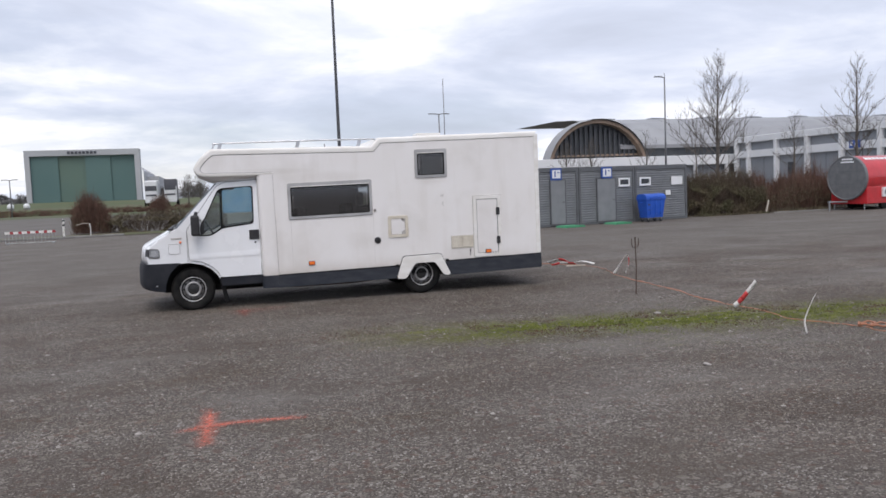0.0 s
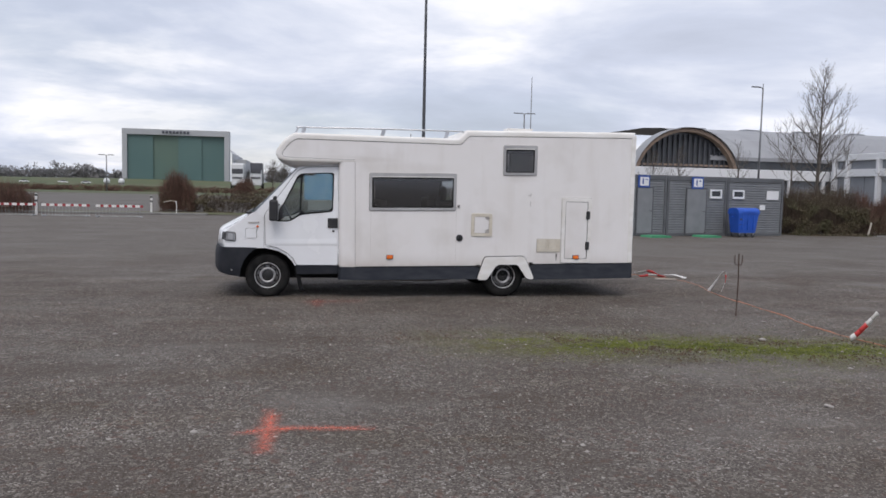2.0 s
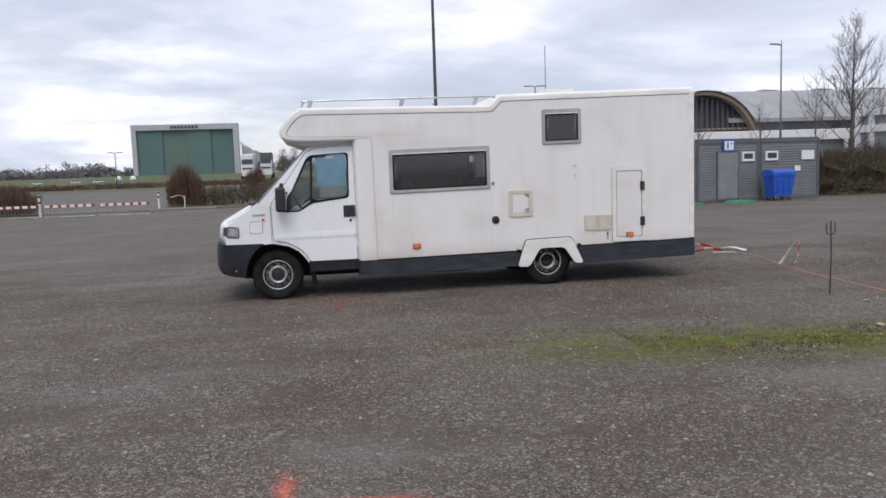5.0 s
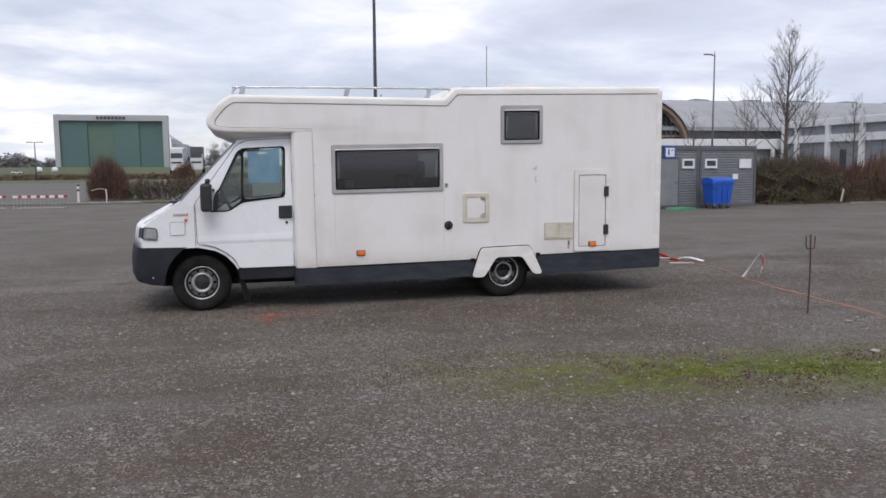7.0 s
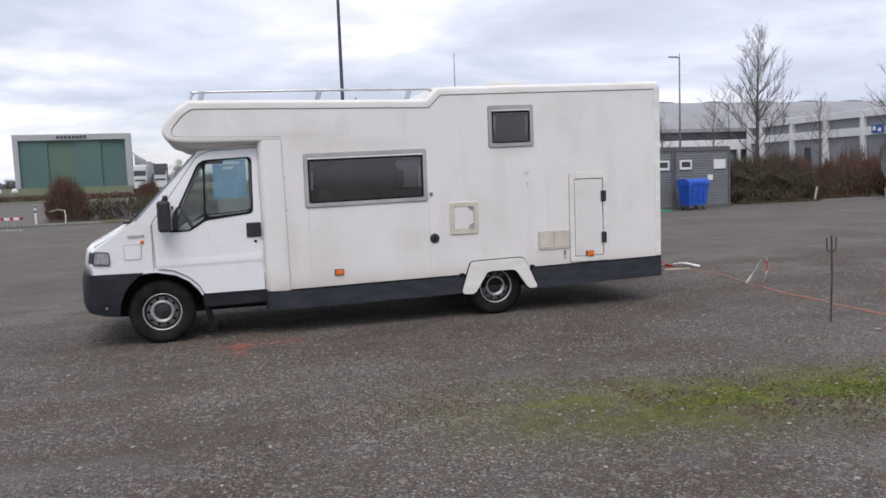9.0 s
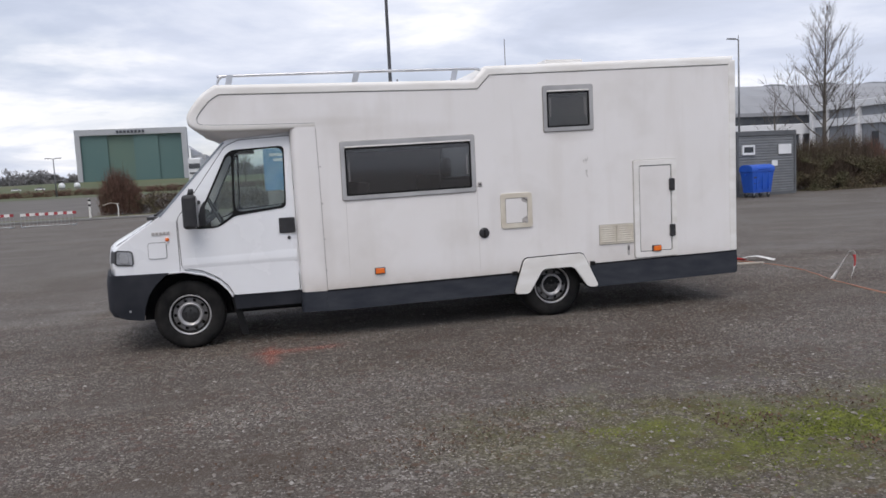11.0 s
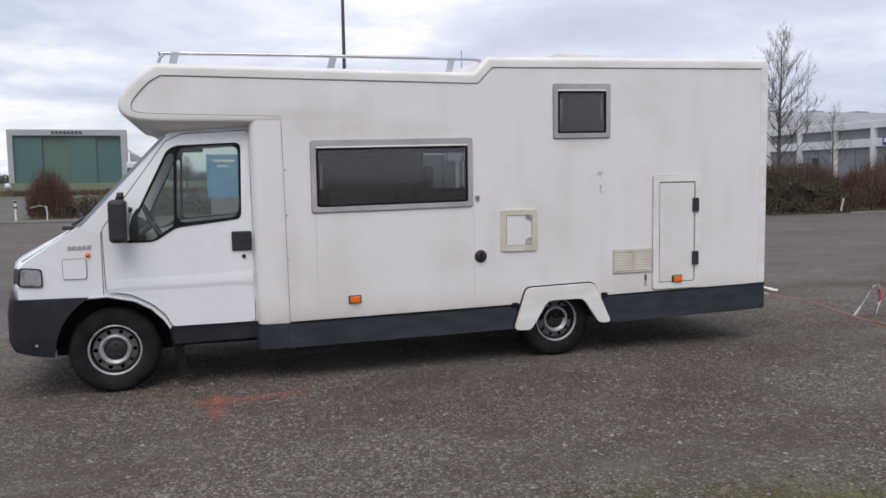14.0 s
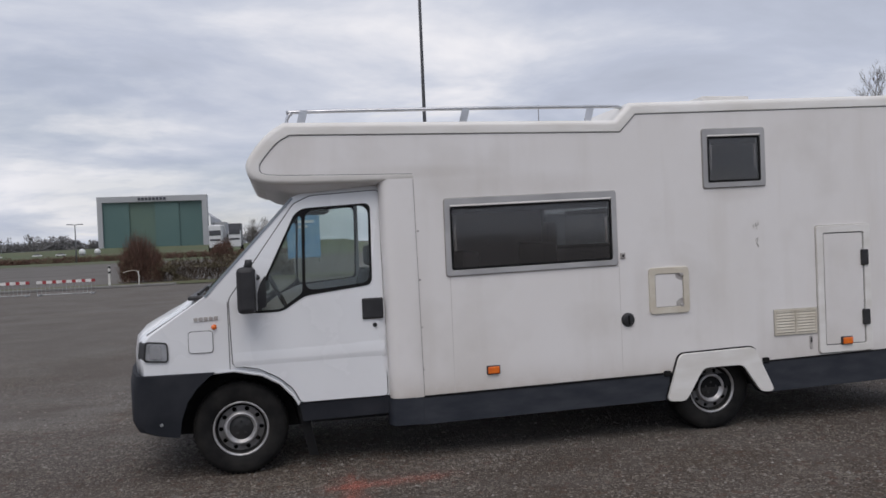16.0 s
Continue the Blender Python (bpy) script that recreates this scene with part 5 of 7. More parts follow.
def container(s0, s1, door, sign, windows, panels):
    """Front along local x from 0, in the local plane y = 0; 2.5 m high, 5.9 m deep."""
    w, h, dp = s1 - s0, 2.5, 5.9
    root = thing("toilet_container", tuple(C0 + CU * s0 * CS), "grey corrugated toilet container with dark frame", "container", "toilet containers", CA)
    root.scale = (CS, CS, 1.16)
    for x in (0.0, w - 0.12):
        for y in (0.0, dp - 0.12):
            part("corner_post", boxed(x + 0.004, x + 0.116, y, y + 0.12, 0.0, h, 0.01, 1), "contdark", root)
    for y in (0.0, dp - 0.12):
        part("top_beam", boxed(0.12, w - 0.12, y, y + 0.11, h - 0.16, h - 0.002, 0.01, 1), "contdark", root)
        part("bottom_beam", boxed(0.12, w - 0.12, y, y + 0.11, 0.0, 0.12, 0.01, 1), "contdark", root)
    part("roof", boxed(0.01, w - 0.01, 0.01, dp - 0.01, h, h + 0.03, 0.008, 1), "contdark", root)
    # corrugated walls
    for name, a, c in (("front_wall", (0.12, 0.04), (w - 0.12, 0.04)), ("side_wall", (0.03, dp - 0.1), (0.03, 0.12)), ("side_wall", (w - 0.03, 0.12), (w - 0.03, dp - 0.1)), ("back_wall", (w - 0.1, dp - 0.03), (0.1, dp - 0.03))):
        bm = bmesh.new()
        d_ = (Vector(c) - Vector(a)).normalized()
        nx, ny = d_.y, -d_.x
        prev, z, k = None, 0.12, 0
        while z < h - 0.16:
            for dz, o in ((0.0, 0.0), (0.045, 0.0), (0.055, 0.022), (0.095, 0.022)):
                zz = min(z + dz, h - 0.16)
                row = [bm.verts.new((p[0] + nx * (o - 0.011), p[1] + ny * (o - 0.011), zz)) for p in (a, c)]
                if prev:
                    bm.faces.new((prev[0], prev[1], row[1], row[0]))
                prev = row
            z += 0.105
        part(name, bm, "cont", root, "horizontally ribbed grey steel wall" if name == "front_wall" else "")
    if door:
        d0, d1 = door[0] - s0, door[1] - s0
        dr = part("door", boxed(d0 + 0.05, d1 - 0.05, -0.035, 0.03, 0.13, 1.98, 0.006, 1), "contdoor", root, "plain grey steel door, closed")
        part("door_frame", plate(rect(d0, d1, 0.06, 2.03), -0.03, 0.03, [rect(d0 + 0.045, d1 - 0.045, 0.12, 1.985)]), "contdark", dr)
        part("handle", tube(bmesh.new(), [(d1 - 0.13, -0.035, 1.05), (d1 - 0.13, -0.09, 1.05), (d1 - 0.25, -0.09, 1.05)], 0.012, 6), "black", dr)
    if sign:
        g0, g1 = sign[0] - s0, sign[1] - s0
        sg = part("sign", boxed(g0, g1, -0.05, -0.02, 2.0, 2.5, 0.006, 1), "signblue", root, "blue sign with a white panel")
        cx = (g0 + g1) / 2
        part("sign_panel", boxed(g0 + 0.09, g1 - 0.07, -0.058, -0.048, 2.08, 2.43), "signwhite", sg)
        part("symbol", boxed(cx - 0.10, cx - 0.03, -0.066, -0.056, 2.14, 2.38, 0.006, 1), "signblue", sg)
        part("symbol", boxed(cx + 0.06, cx + 0.16, -0.066, -0.056, 2.31, 2.35), "signblue", sg)
    for a, c in windows:
        a, c = a - s0, c - s0
        wn_ = part("window", plate(rect(a, c, 1.61, 1.99), -0.04, 0.03, [rect(a + 0.07, c - 0.07, 1.70, 1.92)]), "signwhite", root, "small white-framed tilt window")
        part("pane", boxed(a + 0.06, c - 0.06, -0.01, 0.01, 1.69, 1.93), "pane", wn_)
    for a, c, z0, z1 in panels:
        part("notice", boxed(a - s0, c - s0, -0.03, 0.01, z0, z1, 0.004, 1), "signwhite", root, "white notice plate")
    return root


container(-2.05, 1.22, (-0.36, 0.50), (-0.33, 0.27), [], [])
container(1.24, 4.50, (2.24, 3.36), (2.50, 3.13), [(3.54, 4.18)], [])
container(4.52, 7.80, None, None, [(4.80, 5.46)], [(6.77, 7.47, 1.60, 1.98), (6.40, 6.70, 1.14, 1.36)])
for s, wd_ in ((0.18, 1.15), (2.85, 1.05)):
    p = C0 + (CU * s - CN * 0.75) * CS
    mt = thing("door_mat_ramp", tuple(p), "bright green plastic ramp before the container door", "ramp", "door ramps", CA)
    bm = bmesh.new()
    prism(bm, [(-wd_ / 2, 0.0), (wd_ / 2, 0.0), (wd_ / 2 - 0.06, 0.09), (-wd_ / 2 + 0.06, 0.09)], -0.45, 0.45)
    part("board", bm, "greenmat", mt)

# wheeled bin
bp0 = C0 + (CU * 4.78 - CN * 0.80) * CS
bin_ = thing("wheeled_bin", tuple(bp0), "blue four-wheeled plastic waste bin with domed lid", "waste bin", "", 8)
bin_.scale = (0.89, 0.80, 1.12)
bm = bmesh.new()
w0, w1, d0, d1 = 0.56, 0.665, 0.36, 0.47
vs = [[bm.verts.new((x * sx, y * sy, z)) for sx, sy in ((-1, -1), (1, -1), (1, 1), (-1, 1))] for x, y, z in ((w0, d0, 0.20), (w1, d1, 1.02), (w1 + 0.035, d1 + 0.035, 1.02), (w1 + 0.035, d1 + 0.035, 1.09))]
for a, c in zip(vs, vs[1:]):
    for i in range(4):
        bm.faces.new((a[i], a[(i + 1) % 4], c[(i + 1) % 4], c[i]))
bm.faces.new(vs[0])
part("tub", bm, "bin", bin_)
for x in (-0.36, 0.0, 0.36):
    part("rib", boxed(x - 0.03, x + 0.03, -0.475, -0.40, 0.35, 1.0, 0.008, 1), "bin", bin_)
bm = bmesh.new()
rws = []
for i in range(9):
    a = math.pi * i / 8
    rws.append([bm.verts.new((x, -0.51 * math.cos(a), 1.09 + 0.20 * math.sin(a) ** 0.7)) for x in (-0.70, -0.66, 0.66, 0.70)])
for a, c in zip(rws, rws[1:]):
    for k in range(3):
        bm.faces.new((a[k], a[k + 1], c[k + 1], c[k]))
for k in (0, 3):
    bm.faces.new([r[k] for r in rws])
lid_ = part("lid", bm, "bin", bin_)
part("lid_handle", tube(bmesh.new(), [(-0.4, -0.50, 1.11), (-0.4, -0.56, 1.13), (0.4, -0.56, 1.13), (0.4, -0.50, 1.11)], 0.016, 6), "bin", lid_)
for sx in (-1, 1):
    part("trunnion", tube(bmesh.new(), [(0.68 * sx, 0, 0.90), (0.78 * sx, 0, 0.90)], 0.03, 8), "bin", bin_)
    for sy in (-1, 1):
        cst = part("castor", boxed(0.45 * sx - 0.03, 0.45 * sx + 0.03, 0.30 * sy - 0.05, 0.30 * sy + 0.05, 0.10, 0.21, 0.01, 1), "galv", bin_)
        part("castor_wheel", lathe(bmesh.new(), [(0.001, -0.025), (0.095, -0.025), (0.10, 0.0), (0.095, 0.025), (0.001, 0.025)], 0.45 * sx, 0.10, 16), "black", cst)
        cst.children[0].matrix_basis = pose(0, 0.30 * sy, 0)
for x, z, wd_, hh in ((-0.42, 0.86, 0.24, 0.20), (-0.40, 0.60, 0.30, 0.10)):
    part("sticker", boxed(x - wd_ / 2, x + wd_ / 2, -0.462 + (1.0 - z) * 0.13, -0.40, z - hh / 2, z + hh / 2), "letter", bin_)

# barrel-shaped refreshment trailer
TR = thing("catering_trailer", (35.35, 36.1, -0.25), "red barrel-shaped catering trailer with grey round end", "trailer", "", 12)
TR.scale = (1.08, 1.08, 1.12)
RB, TL, TZ = 1.10, 3.95, 1.62
bm = bmesh.new()
n = 36
rws = [[bm.verts.new((x, RB * math.cos(2 * math.pi * i / n), TZ + RB * math.sin(2 * math.pi * i / n))) for i in range(n)] for x in (0.0, TL)]
for i in range(n):
    bm.faces.new((rws[0][i], rws[0][(i + 1) % n], rws[1][(i + 1) % n], rws[1][i]))
bm.faces.new(rws[1])
part("barrel", bm, "red", TR, "glossy red barrel body", (0, 0, 0), "angle")
bm = bmesh.new()
rws = [[bm.verts.new((x, r * math.cos(2 * math.pi * i / n), TZ + r * math.sin(2 * math.pi * i / n))) for i in range(n)] for x, r in ((0.14, RB + 0.02), (-0.04, RB + 0.02), (-0.06, RB - 0.03), (-0.03, RB - 0.05), (-0.03, 0.02))]
for a, c in zip(rws, rws[1:]):
    for i in range(n):
        bm.faces.new((a[i], a[(i + 1) % n], c[(i + 1) % n], c[i]))
bm.faces.new(rws[-1])
end = part("end_disc", bm, "disc", TR, "round grey end panel", (0, 0, 0), "angle")
for z in (1.30, 1.95):
    hw = math.sqrt(1.05 ** 2 - (z - TZ) ** 2)
    part("board_joint", boxed(-0.036, -0.028, -hw, hw, z - 0.008, z + 0.008), "contdark", end)
for k, (y0, y1, z) in enumerate(((-0.35, 0.25, 2.52), (-0.42, 0.32, 2.38))):
    part("lettering_bar", boxed(-0.05, -0.028, y0, y1, z, z + 0.08), "signwhite", end)
part("lower_body", boxed(0.16, TL + 0.02, -1.02, 1.02, 0.30, 1.15, 0.03), "red", TR, "red lower box body")
for k in range(9):
    x = 0.55 + k * 0.34
    if k == 6:
        continue
    bm = bmesh.new()
    vs = [bm.verts.new((xx, -(RB + 0.012) * math.cos(t_), TZ + (RB + 0.012) * math.sin(t_))) for xx in (x, x + 0.27) for t_ in (0.92, 1.12)]
    bm.faces.new((vs[0], vs[1], vs[3], vs[2]))
    part("lettering_bar", bm, "signwhite", TR, "white bar of lettering")
bd = part("sign_board", boxed(1.35, 3.15, -1.13, -1.02, 0.62, 1.10, 0.01, 1), "signwhite", TR, "white sign board with grey bars")
part("emblem", plate(circle(1.62, 0.86, 0.15, 18), -1.14, -1.128, [circle(1.62, 0.86, 0.09, 14)]), "letter", bd)
for k in range(4):
    part("print_bar", boxed(1.90, 3.02 - 0.12 * (k % 2), -1.138, -1.128, 0.96 - k * 0.09, 1.0 - k * 0.09), "cont", bd)
for x in (1.7, 2.4):
    part("trailer_wheel", lathe(bmesh.new(), [(0.001, -1.0), (0.17, -1.0), (0.30, -0.99), (0.31, -0.9), (0.31, -0.82), (0.001, -0.82)], x, 0.31, 24), "tyre", TR, "", (0, 0, 0), "angle")
    part("trailer_wheel", lathe(bmesh.new(), [(0.001, 1.0), (0.30, 0.99), (0.31, 0.9), (0.31, 0.82), (0.001, 0.82)], x, 0.31, 24), "tyre", TR, "", (0, 0, 0), "angle")
for x in (0.2, TL - 0.2):
    for y in (-0.85, 0.85):
        part("jack", tube(bmesh.new(), [(x, y, 0.0), (x, y, 0.32)], 0.03, 6), "galv", TR)
part("drawbar", tube(bmesh.new(), [(0.0, 0.0, 0.42), (-1.5, 0.0, 0.46)], 0.05, 6), "galv", TR)
part("jockey_wheel", tube(bmesh.new(), [(-1.4, 0.0, 0.0), (-1.4, 0.0, 0.46)], 0.04, 6), "galv", TR)


# ---------------------------------------------------------------- plants
def brush(name, x0, x1, y0, y1, h, n_twig, n_leaf, twig, leaf, seed, label, leafsize=0.05, ragged=0.25, base=0.0):
    """A hedge or bush of upright branching twigs and small leaves with an uneven top."""
    rg = np.random.RandomState(seed)
    V, F, G = [], [], []

    def top(x, y):
        u = min(x - x0, x1 - x) / 0.5
        w = min(y - y0, y1 - y) / 0.4
        edge = min(1.0, 0.62 + 0.38 * max(0.0, min(u, w, 1.0)))
        return h * edge * (1 - ragged * 0.6 + ragged * (noise.noise((x * 0.7, y * 0.7, seed)) + 0.5 * noise.noise((x * 2.3, y * 2.3, seed + 5.0))))

    for _ in range(n_twig):
        x, y = rg.uniform(x0, x1), rg.uniform(y0, y1)
        t_ = top(x, y) * (1.0 + abs(rg.normal(0, 0.07)))
        z0 = t_ * rg.uniform(0.0, 0.75)
        z1 = min(t_ * 1.12, z0 + t_ * rg.uniform(0.2, 0.6))
        lx, ly = rg.normal(0, 0.16, 2)
        w = rg.uniform(0.006, 0.016)
        a = rg.uniform(0, 3.14)
        dx, dy = w * math.cos(a), w * math.sin(a)
        k = len(V)
        V.extend(((x - dx, y - dy, z0), (x + dx, y + dy, z0), (x + lx, y + ly, z1)))
        F.append((k, k + 1, k + 2))
        V.extend(((x + dy, y - dx, z0), (x - dy, y + dx, z0), (x + lx, y + ly, z1)))
        F.append((k + 3, k + 4, k + 5))
    ob = raw(name, V, F, twig)
    ob.location.z = base
    tagged(ob, label, "hedge", kind="stuff")
    V, F = [], []
    for _ in range(n_leaf):
        x, y = rg.uniform(x0 - 0.1, x1 + 0.1), rg.uniform(y0 - 0.12, y1 + 0.1)
        if rg.rand() < 0.5:
            y = y0 + abs(rg.normal(0, 0.18)) - 0.1
        t_ = top(min(max(x, x0), x1), min(max(y, y0), y1))
        z = t_ * rg.uniform(0.03, 1.03)
        if noise.noise((x * 0.9, z * 1.3, seed + 9.0)) < -0.12:
            continue
        s = leafsize * rg.uniform(0.5, 1.3)
        q = rg.normal(0, 1, (2, 3))
        u = q[0] / np.linalg.norm(q[0]) * s
        v = q[1] / np.linalg.norm(q[1]) * s * 0.7
        k = len(V)
        p = np.array((x, y, z))
        V.extend((tuple(p - u), tuple(p + v), tuple(p + u), tuple(p - v)))
        F.append((k, k + 1, k + 2, k + 3))
    if F:
        o2 = raw("foliage", V, F, leaf)
        o2.parent = ob
        tagged(o2, kind="stuff")
    return ob


brush("hedge", 26.3, 31.3, 37.9, 40.3, 2.6, 6500, 36000, "twig", "leaf", 3, "dense olive-brown winter hedge by the containers", 0.038, 0.25, -0.25)
brush("hedge", 31.1, 37.3, 38.2, 40.8, 2.4, 10000, 9500, "redtwig", "dryleaf", 4, "red-brown bare shrub hedge behind the gravel lot", 0.034, 0.35, -0.25)
brush("hedge", 36.8, 52.0, 40.8, 43.3, 2.75, 12000, 3800, "redtwig", "dryleaf", 5, "red-brown bare shrubs behind the red trailer", 0.055, 0.35, -0.25)
brush("ground_growth", 27.0, 38.5, 37.5, 38.3, 0.22, 1500, 7000, "twig", "leaf", 25, "low dead growth and leaves along the hedge foot", 0.035, 0.5, -0.25)
brush("bush", -7.25, -5.2, 49.8, 51.6, 2.35, 3200, 900, "redtwig", "dryleaf", 6, "upright red-brown bare bush beside the low hedge", 0.04, 0.25)
brush("low_hedge", -5.2, 1.5, 49.9, 51.2, 1.40, 2600, 14000, "twig", "dryleaf", 7, "low clipped dry hedge beside the kerb", 0.05, 0.2)
brush("bush", -19.5, -13.2, 45.0, 47.5, 1.95, 6000, 800, "redtwig", "dryleaf", 8, "wide red-brown bare bush at the kerb", 0.045, 0.3)
brush("far_hedge", -95, 4, 146, 148.5, 1.30, 20000, 40000, "redtwig", "redtwig", 9, "long low brown hedge across the meadow", 0.10, 0.3)
brush("bush", -6.7, -4.3, 100, 102.5, 2.7, 2200, 1500, "redtwig", "dryleaf", 10, "rounded red-brown bush far off before the lorries", 0.07, 0.3)


def bare_tree(at, h, spread_, seed, label, category="tree", trunk_r=0.13, first=0.27, levels=3, dense=1.0):
    """A leafless tree: a leading stem, steep limbs, branches and fine twigs."""
    rg = random.Random(seed)
    root = thing("bare_tree", at, label, category, "bare winter trees")
    trunk, crown = ([], []), ([], [])

    def stick(store, p, q, r0, r1, n):
        V, F = store
        d_ = (q - p).normalized()
        u = d_.orthogonal().normalized()
        w = d_.cross(u)
        k = len(V)
        for c, r in ((p, r0), (q, r1)):
            for i in range(n):
                a = 2 * math.pi * i / n
                V.append(tuple(c + (u * math.cos(a) + w * math.sin(a)) * r))
        for i in range(n):
            F.append((k + i, k + (i + 1) % n, k + n + (i + 1) % n, k + n + i))

    def grow(p, d_, length, r, level):
        n = 4 if level < 2 else 3
        seg = 4 if level < 2 else 2
        pts = [p]
        for i in range(seg):
            d_ = (d_ + Vector((rg.gauss(0, 0.09), rg.gauss(0, 0.09), 0.10 + rg.gauss(0, 0.05)))).normalized()
            q = pts[-1] + d_ * (length / seg)
            stick(crown, pts[-1], q, r * (1 - i / seg * 0.75), r * (1 - (i + 1) / seg * 0.75), n)
            pts.append(q)
        if level >= levels:
            return
        kids = max(2, int((5 + 4 * rg.random()) * dense * (1.0 if level < 2 else 0.8)))
        for _ in range(kids):
            s = rg.uniform(0.2, 1.0)
            j = min(int(s * seg), seg - 1)
            o = pts[j].lerp(pts[j + 1], s * seg - j)
            side = Vector((rg.gauss(0, 1), rg.gauss(0, 1), rg.gauss(0.2, 0.5))).normalized()
            grow(o, (d_ * 0.75 + side * 0.62).normalized(), length * rg.uniform(0.32, 0.55), r * 0.5, level + 1)

    steps = 9
    pts = [Vector((0, 0, 0))]
    for i in range(steps):
        pts.append(Vector((rg.gauss(0, 0.02) * i * 0.4, rg.gauss(0, 0.02) * i * 0.4, h * (i + 1) / steps)))
        stick(trunk, pts[-2], pts[-1], trunk_r * (1 - i / steps) + 0.008, trunk_r * (1 - (i + 1) / steps) + 0.008, 7)
    limbs = int(30 * dense)
    for k in range(limbs):
        f = first + (0.97 - first) * (k / limbs) ** 0.9
        j = min(int(f * steps), steps - 1)
        o = pts[j].lerp(pts[j + 1], f * steps - j)
        a = k * 2.4 + rg.uniform(-0.4, 0.4)
        g = (f - first) / (1 - first)
        ln = spread_ * (1.08 - 0.93 * g) * rg.uniform(0.75, 1.15) + 0.25
        up = 0.66 + 0.85 * g
        grow(o, Vector((math.cos(a), math.sin(a), up)).normalized(), ln, max(0.009, trunk_r * 0.25 * (1 - g * 0.7)), 1)
    raw("trunk", *trunk, "bark", root, True)
    tagged(raw("crown", *crown, "bark", root), "leafless branches and twigs")
    return root


bare_tree((31.1, 42.0, -0.25), 9.45, 2.95, 11, "tall leafless tree behind the hedge", trunk_r=0.14, first=0.23, dense=1.25)
bare_tree((42.2, 42.5, -0.25), 9.6, 2.4, 12, "slender leafless tree behind the red trailer", trunk_r=0.14)
bare_tree((56.2, 65.0, 0), 8.0, 2.2, 13, "small leafless tree before the exhibition hall", trunk_r=0.12, dense=0.8)
bare_tree((51.8, 75.0, 0), 8.2, 2.6, 14, "small leafless tree before the exhibition hall", trunk_r=0.12, dense=0.8)
bare_tree((45.6, 75.0, 0), 7.2, 2.0, 15, "small leafless tree before the exhibition hall", trunk_r=0.11, dense=0.8)
bare_tree((39.6, 76.0, 0), 6.4, 2.0, 16, "small leafless tree before the arched entrance", trunk_r=0.11, dense=0.9)
bare_tree((35.8, 74.0, 0), 6.0, 2.0, 17, "small leafless tree before the arched entrance", trunk_r=0.11, dense=0.9)
bare_tree((-4.6, 186.0, 0.88), 6.2, 2.8, 18, "bushy leafless tree near the trucks", trunk_r=0.16, first=0.12, dense=1.2)
bare_tree((-2.0, 190.0, 0.88), 6.6, 2.8, 19, "bushy leafless tree near the trucks", trunk_r=0.16, first=0.12, dense=1.2)

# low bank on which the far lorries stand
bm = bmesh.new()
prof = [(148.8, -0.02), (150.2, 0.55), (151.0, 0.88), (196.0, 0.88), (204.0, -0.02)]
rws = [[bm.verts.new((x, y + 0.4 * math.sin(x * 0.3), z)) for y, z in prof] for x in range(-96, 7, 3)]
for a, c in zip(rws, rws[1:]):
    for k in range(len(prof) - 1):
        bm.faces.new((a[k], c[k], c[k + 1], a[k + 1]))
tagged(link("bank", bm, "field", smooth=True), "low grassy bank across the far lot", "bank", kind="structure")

# gentle grassy rise before the hangar
bm = bmesh.new()
prof = [(405, -0.02), (430, 1.3), (455, 2.6), (472, 3.0), (484, 2.2), (488, -0.02)]
rws = [[bm.verts.new((x, y, z * (1 + 0.06 * math.sin(x * 0.05)) * (0.2 if x in (-290, 50) else 1.0))) for y, z in prof] for x in range(-290, 51, 10)]
for a, c in zip(rws, rws[1:]):
    for k in range(len(prof) - 1):
        bm.faces.new((a[k], c[k], c[k + 1], a[k + 1]))
tagged(link("meadow_rise", bm, "field", smooth=True), "gentle grassy rise in the far meadow", "meadow rise", kind="structure")

# distant line of trees at the edge of the meadow
rg = np.random.RandomState(21)
V, F = [], []
for n_ in range(150):
    cx, cy = (rg.uniform(-260, -85), rg.uniform(520, 600)) if n_ < 126 else (rg.uniform(-34, 8), rg.uniform(520, 560))
    hh = rg.uniform(9, 16) * (0.75 + 0.35 * noise.noise((cx * 0.03, 0, 2.0)))
    rr = rg.uniform(3.0, 6.5)
    for _ in range(260):
        q = rg.normal(0, 1, 3)
        q /= np.linalg.norm(q)
        rad = rg.uniform(0.3, 1.0) ** 0.5
        p = np.array((cx + q[0] * rr * rad, cy + q[1] * rr * rad, max(0.2, hh * 0.52 + q[2] * hh * 0.5 * rad)))
        s = rg.uniform(0.35, 0.95)
        u, v = rg.normal(0, s, (2, 3))
        k = len(V)
        V.extend((tuple(p), tuple(p + u), tuple(p + v)))
        F.append((k, k + 1, k + 2))
tagged(raw("distant_trees", V, F, "fartree"), "grey-brown distant line of winter trees", "trees", kind="stuff")

# ---------------------------------------------------------------- exhibition halls
hall = thing("exhibition_hall", (52.6, 100, 0), "exhibition hall with timber arch and long pale roof", "hall")
HS = (52.6, 100, 0)
AX, AZ, AC = 7.7, 7.3, 3.3


def arch_pts(a, b_, n=28):
    return [(52.6 + a * math.cos(math.pi * i / n), AC + b_ * math.sin(math.pi * i / n)) for i in range(n + 1)]


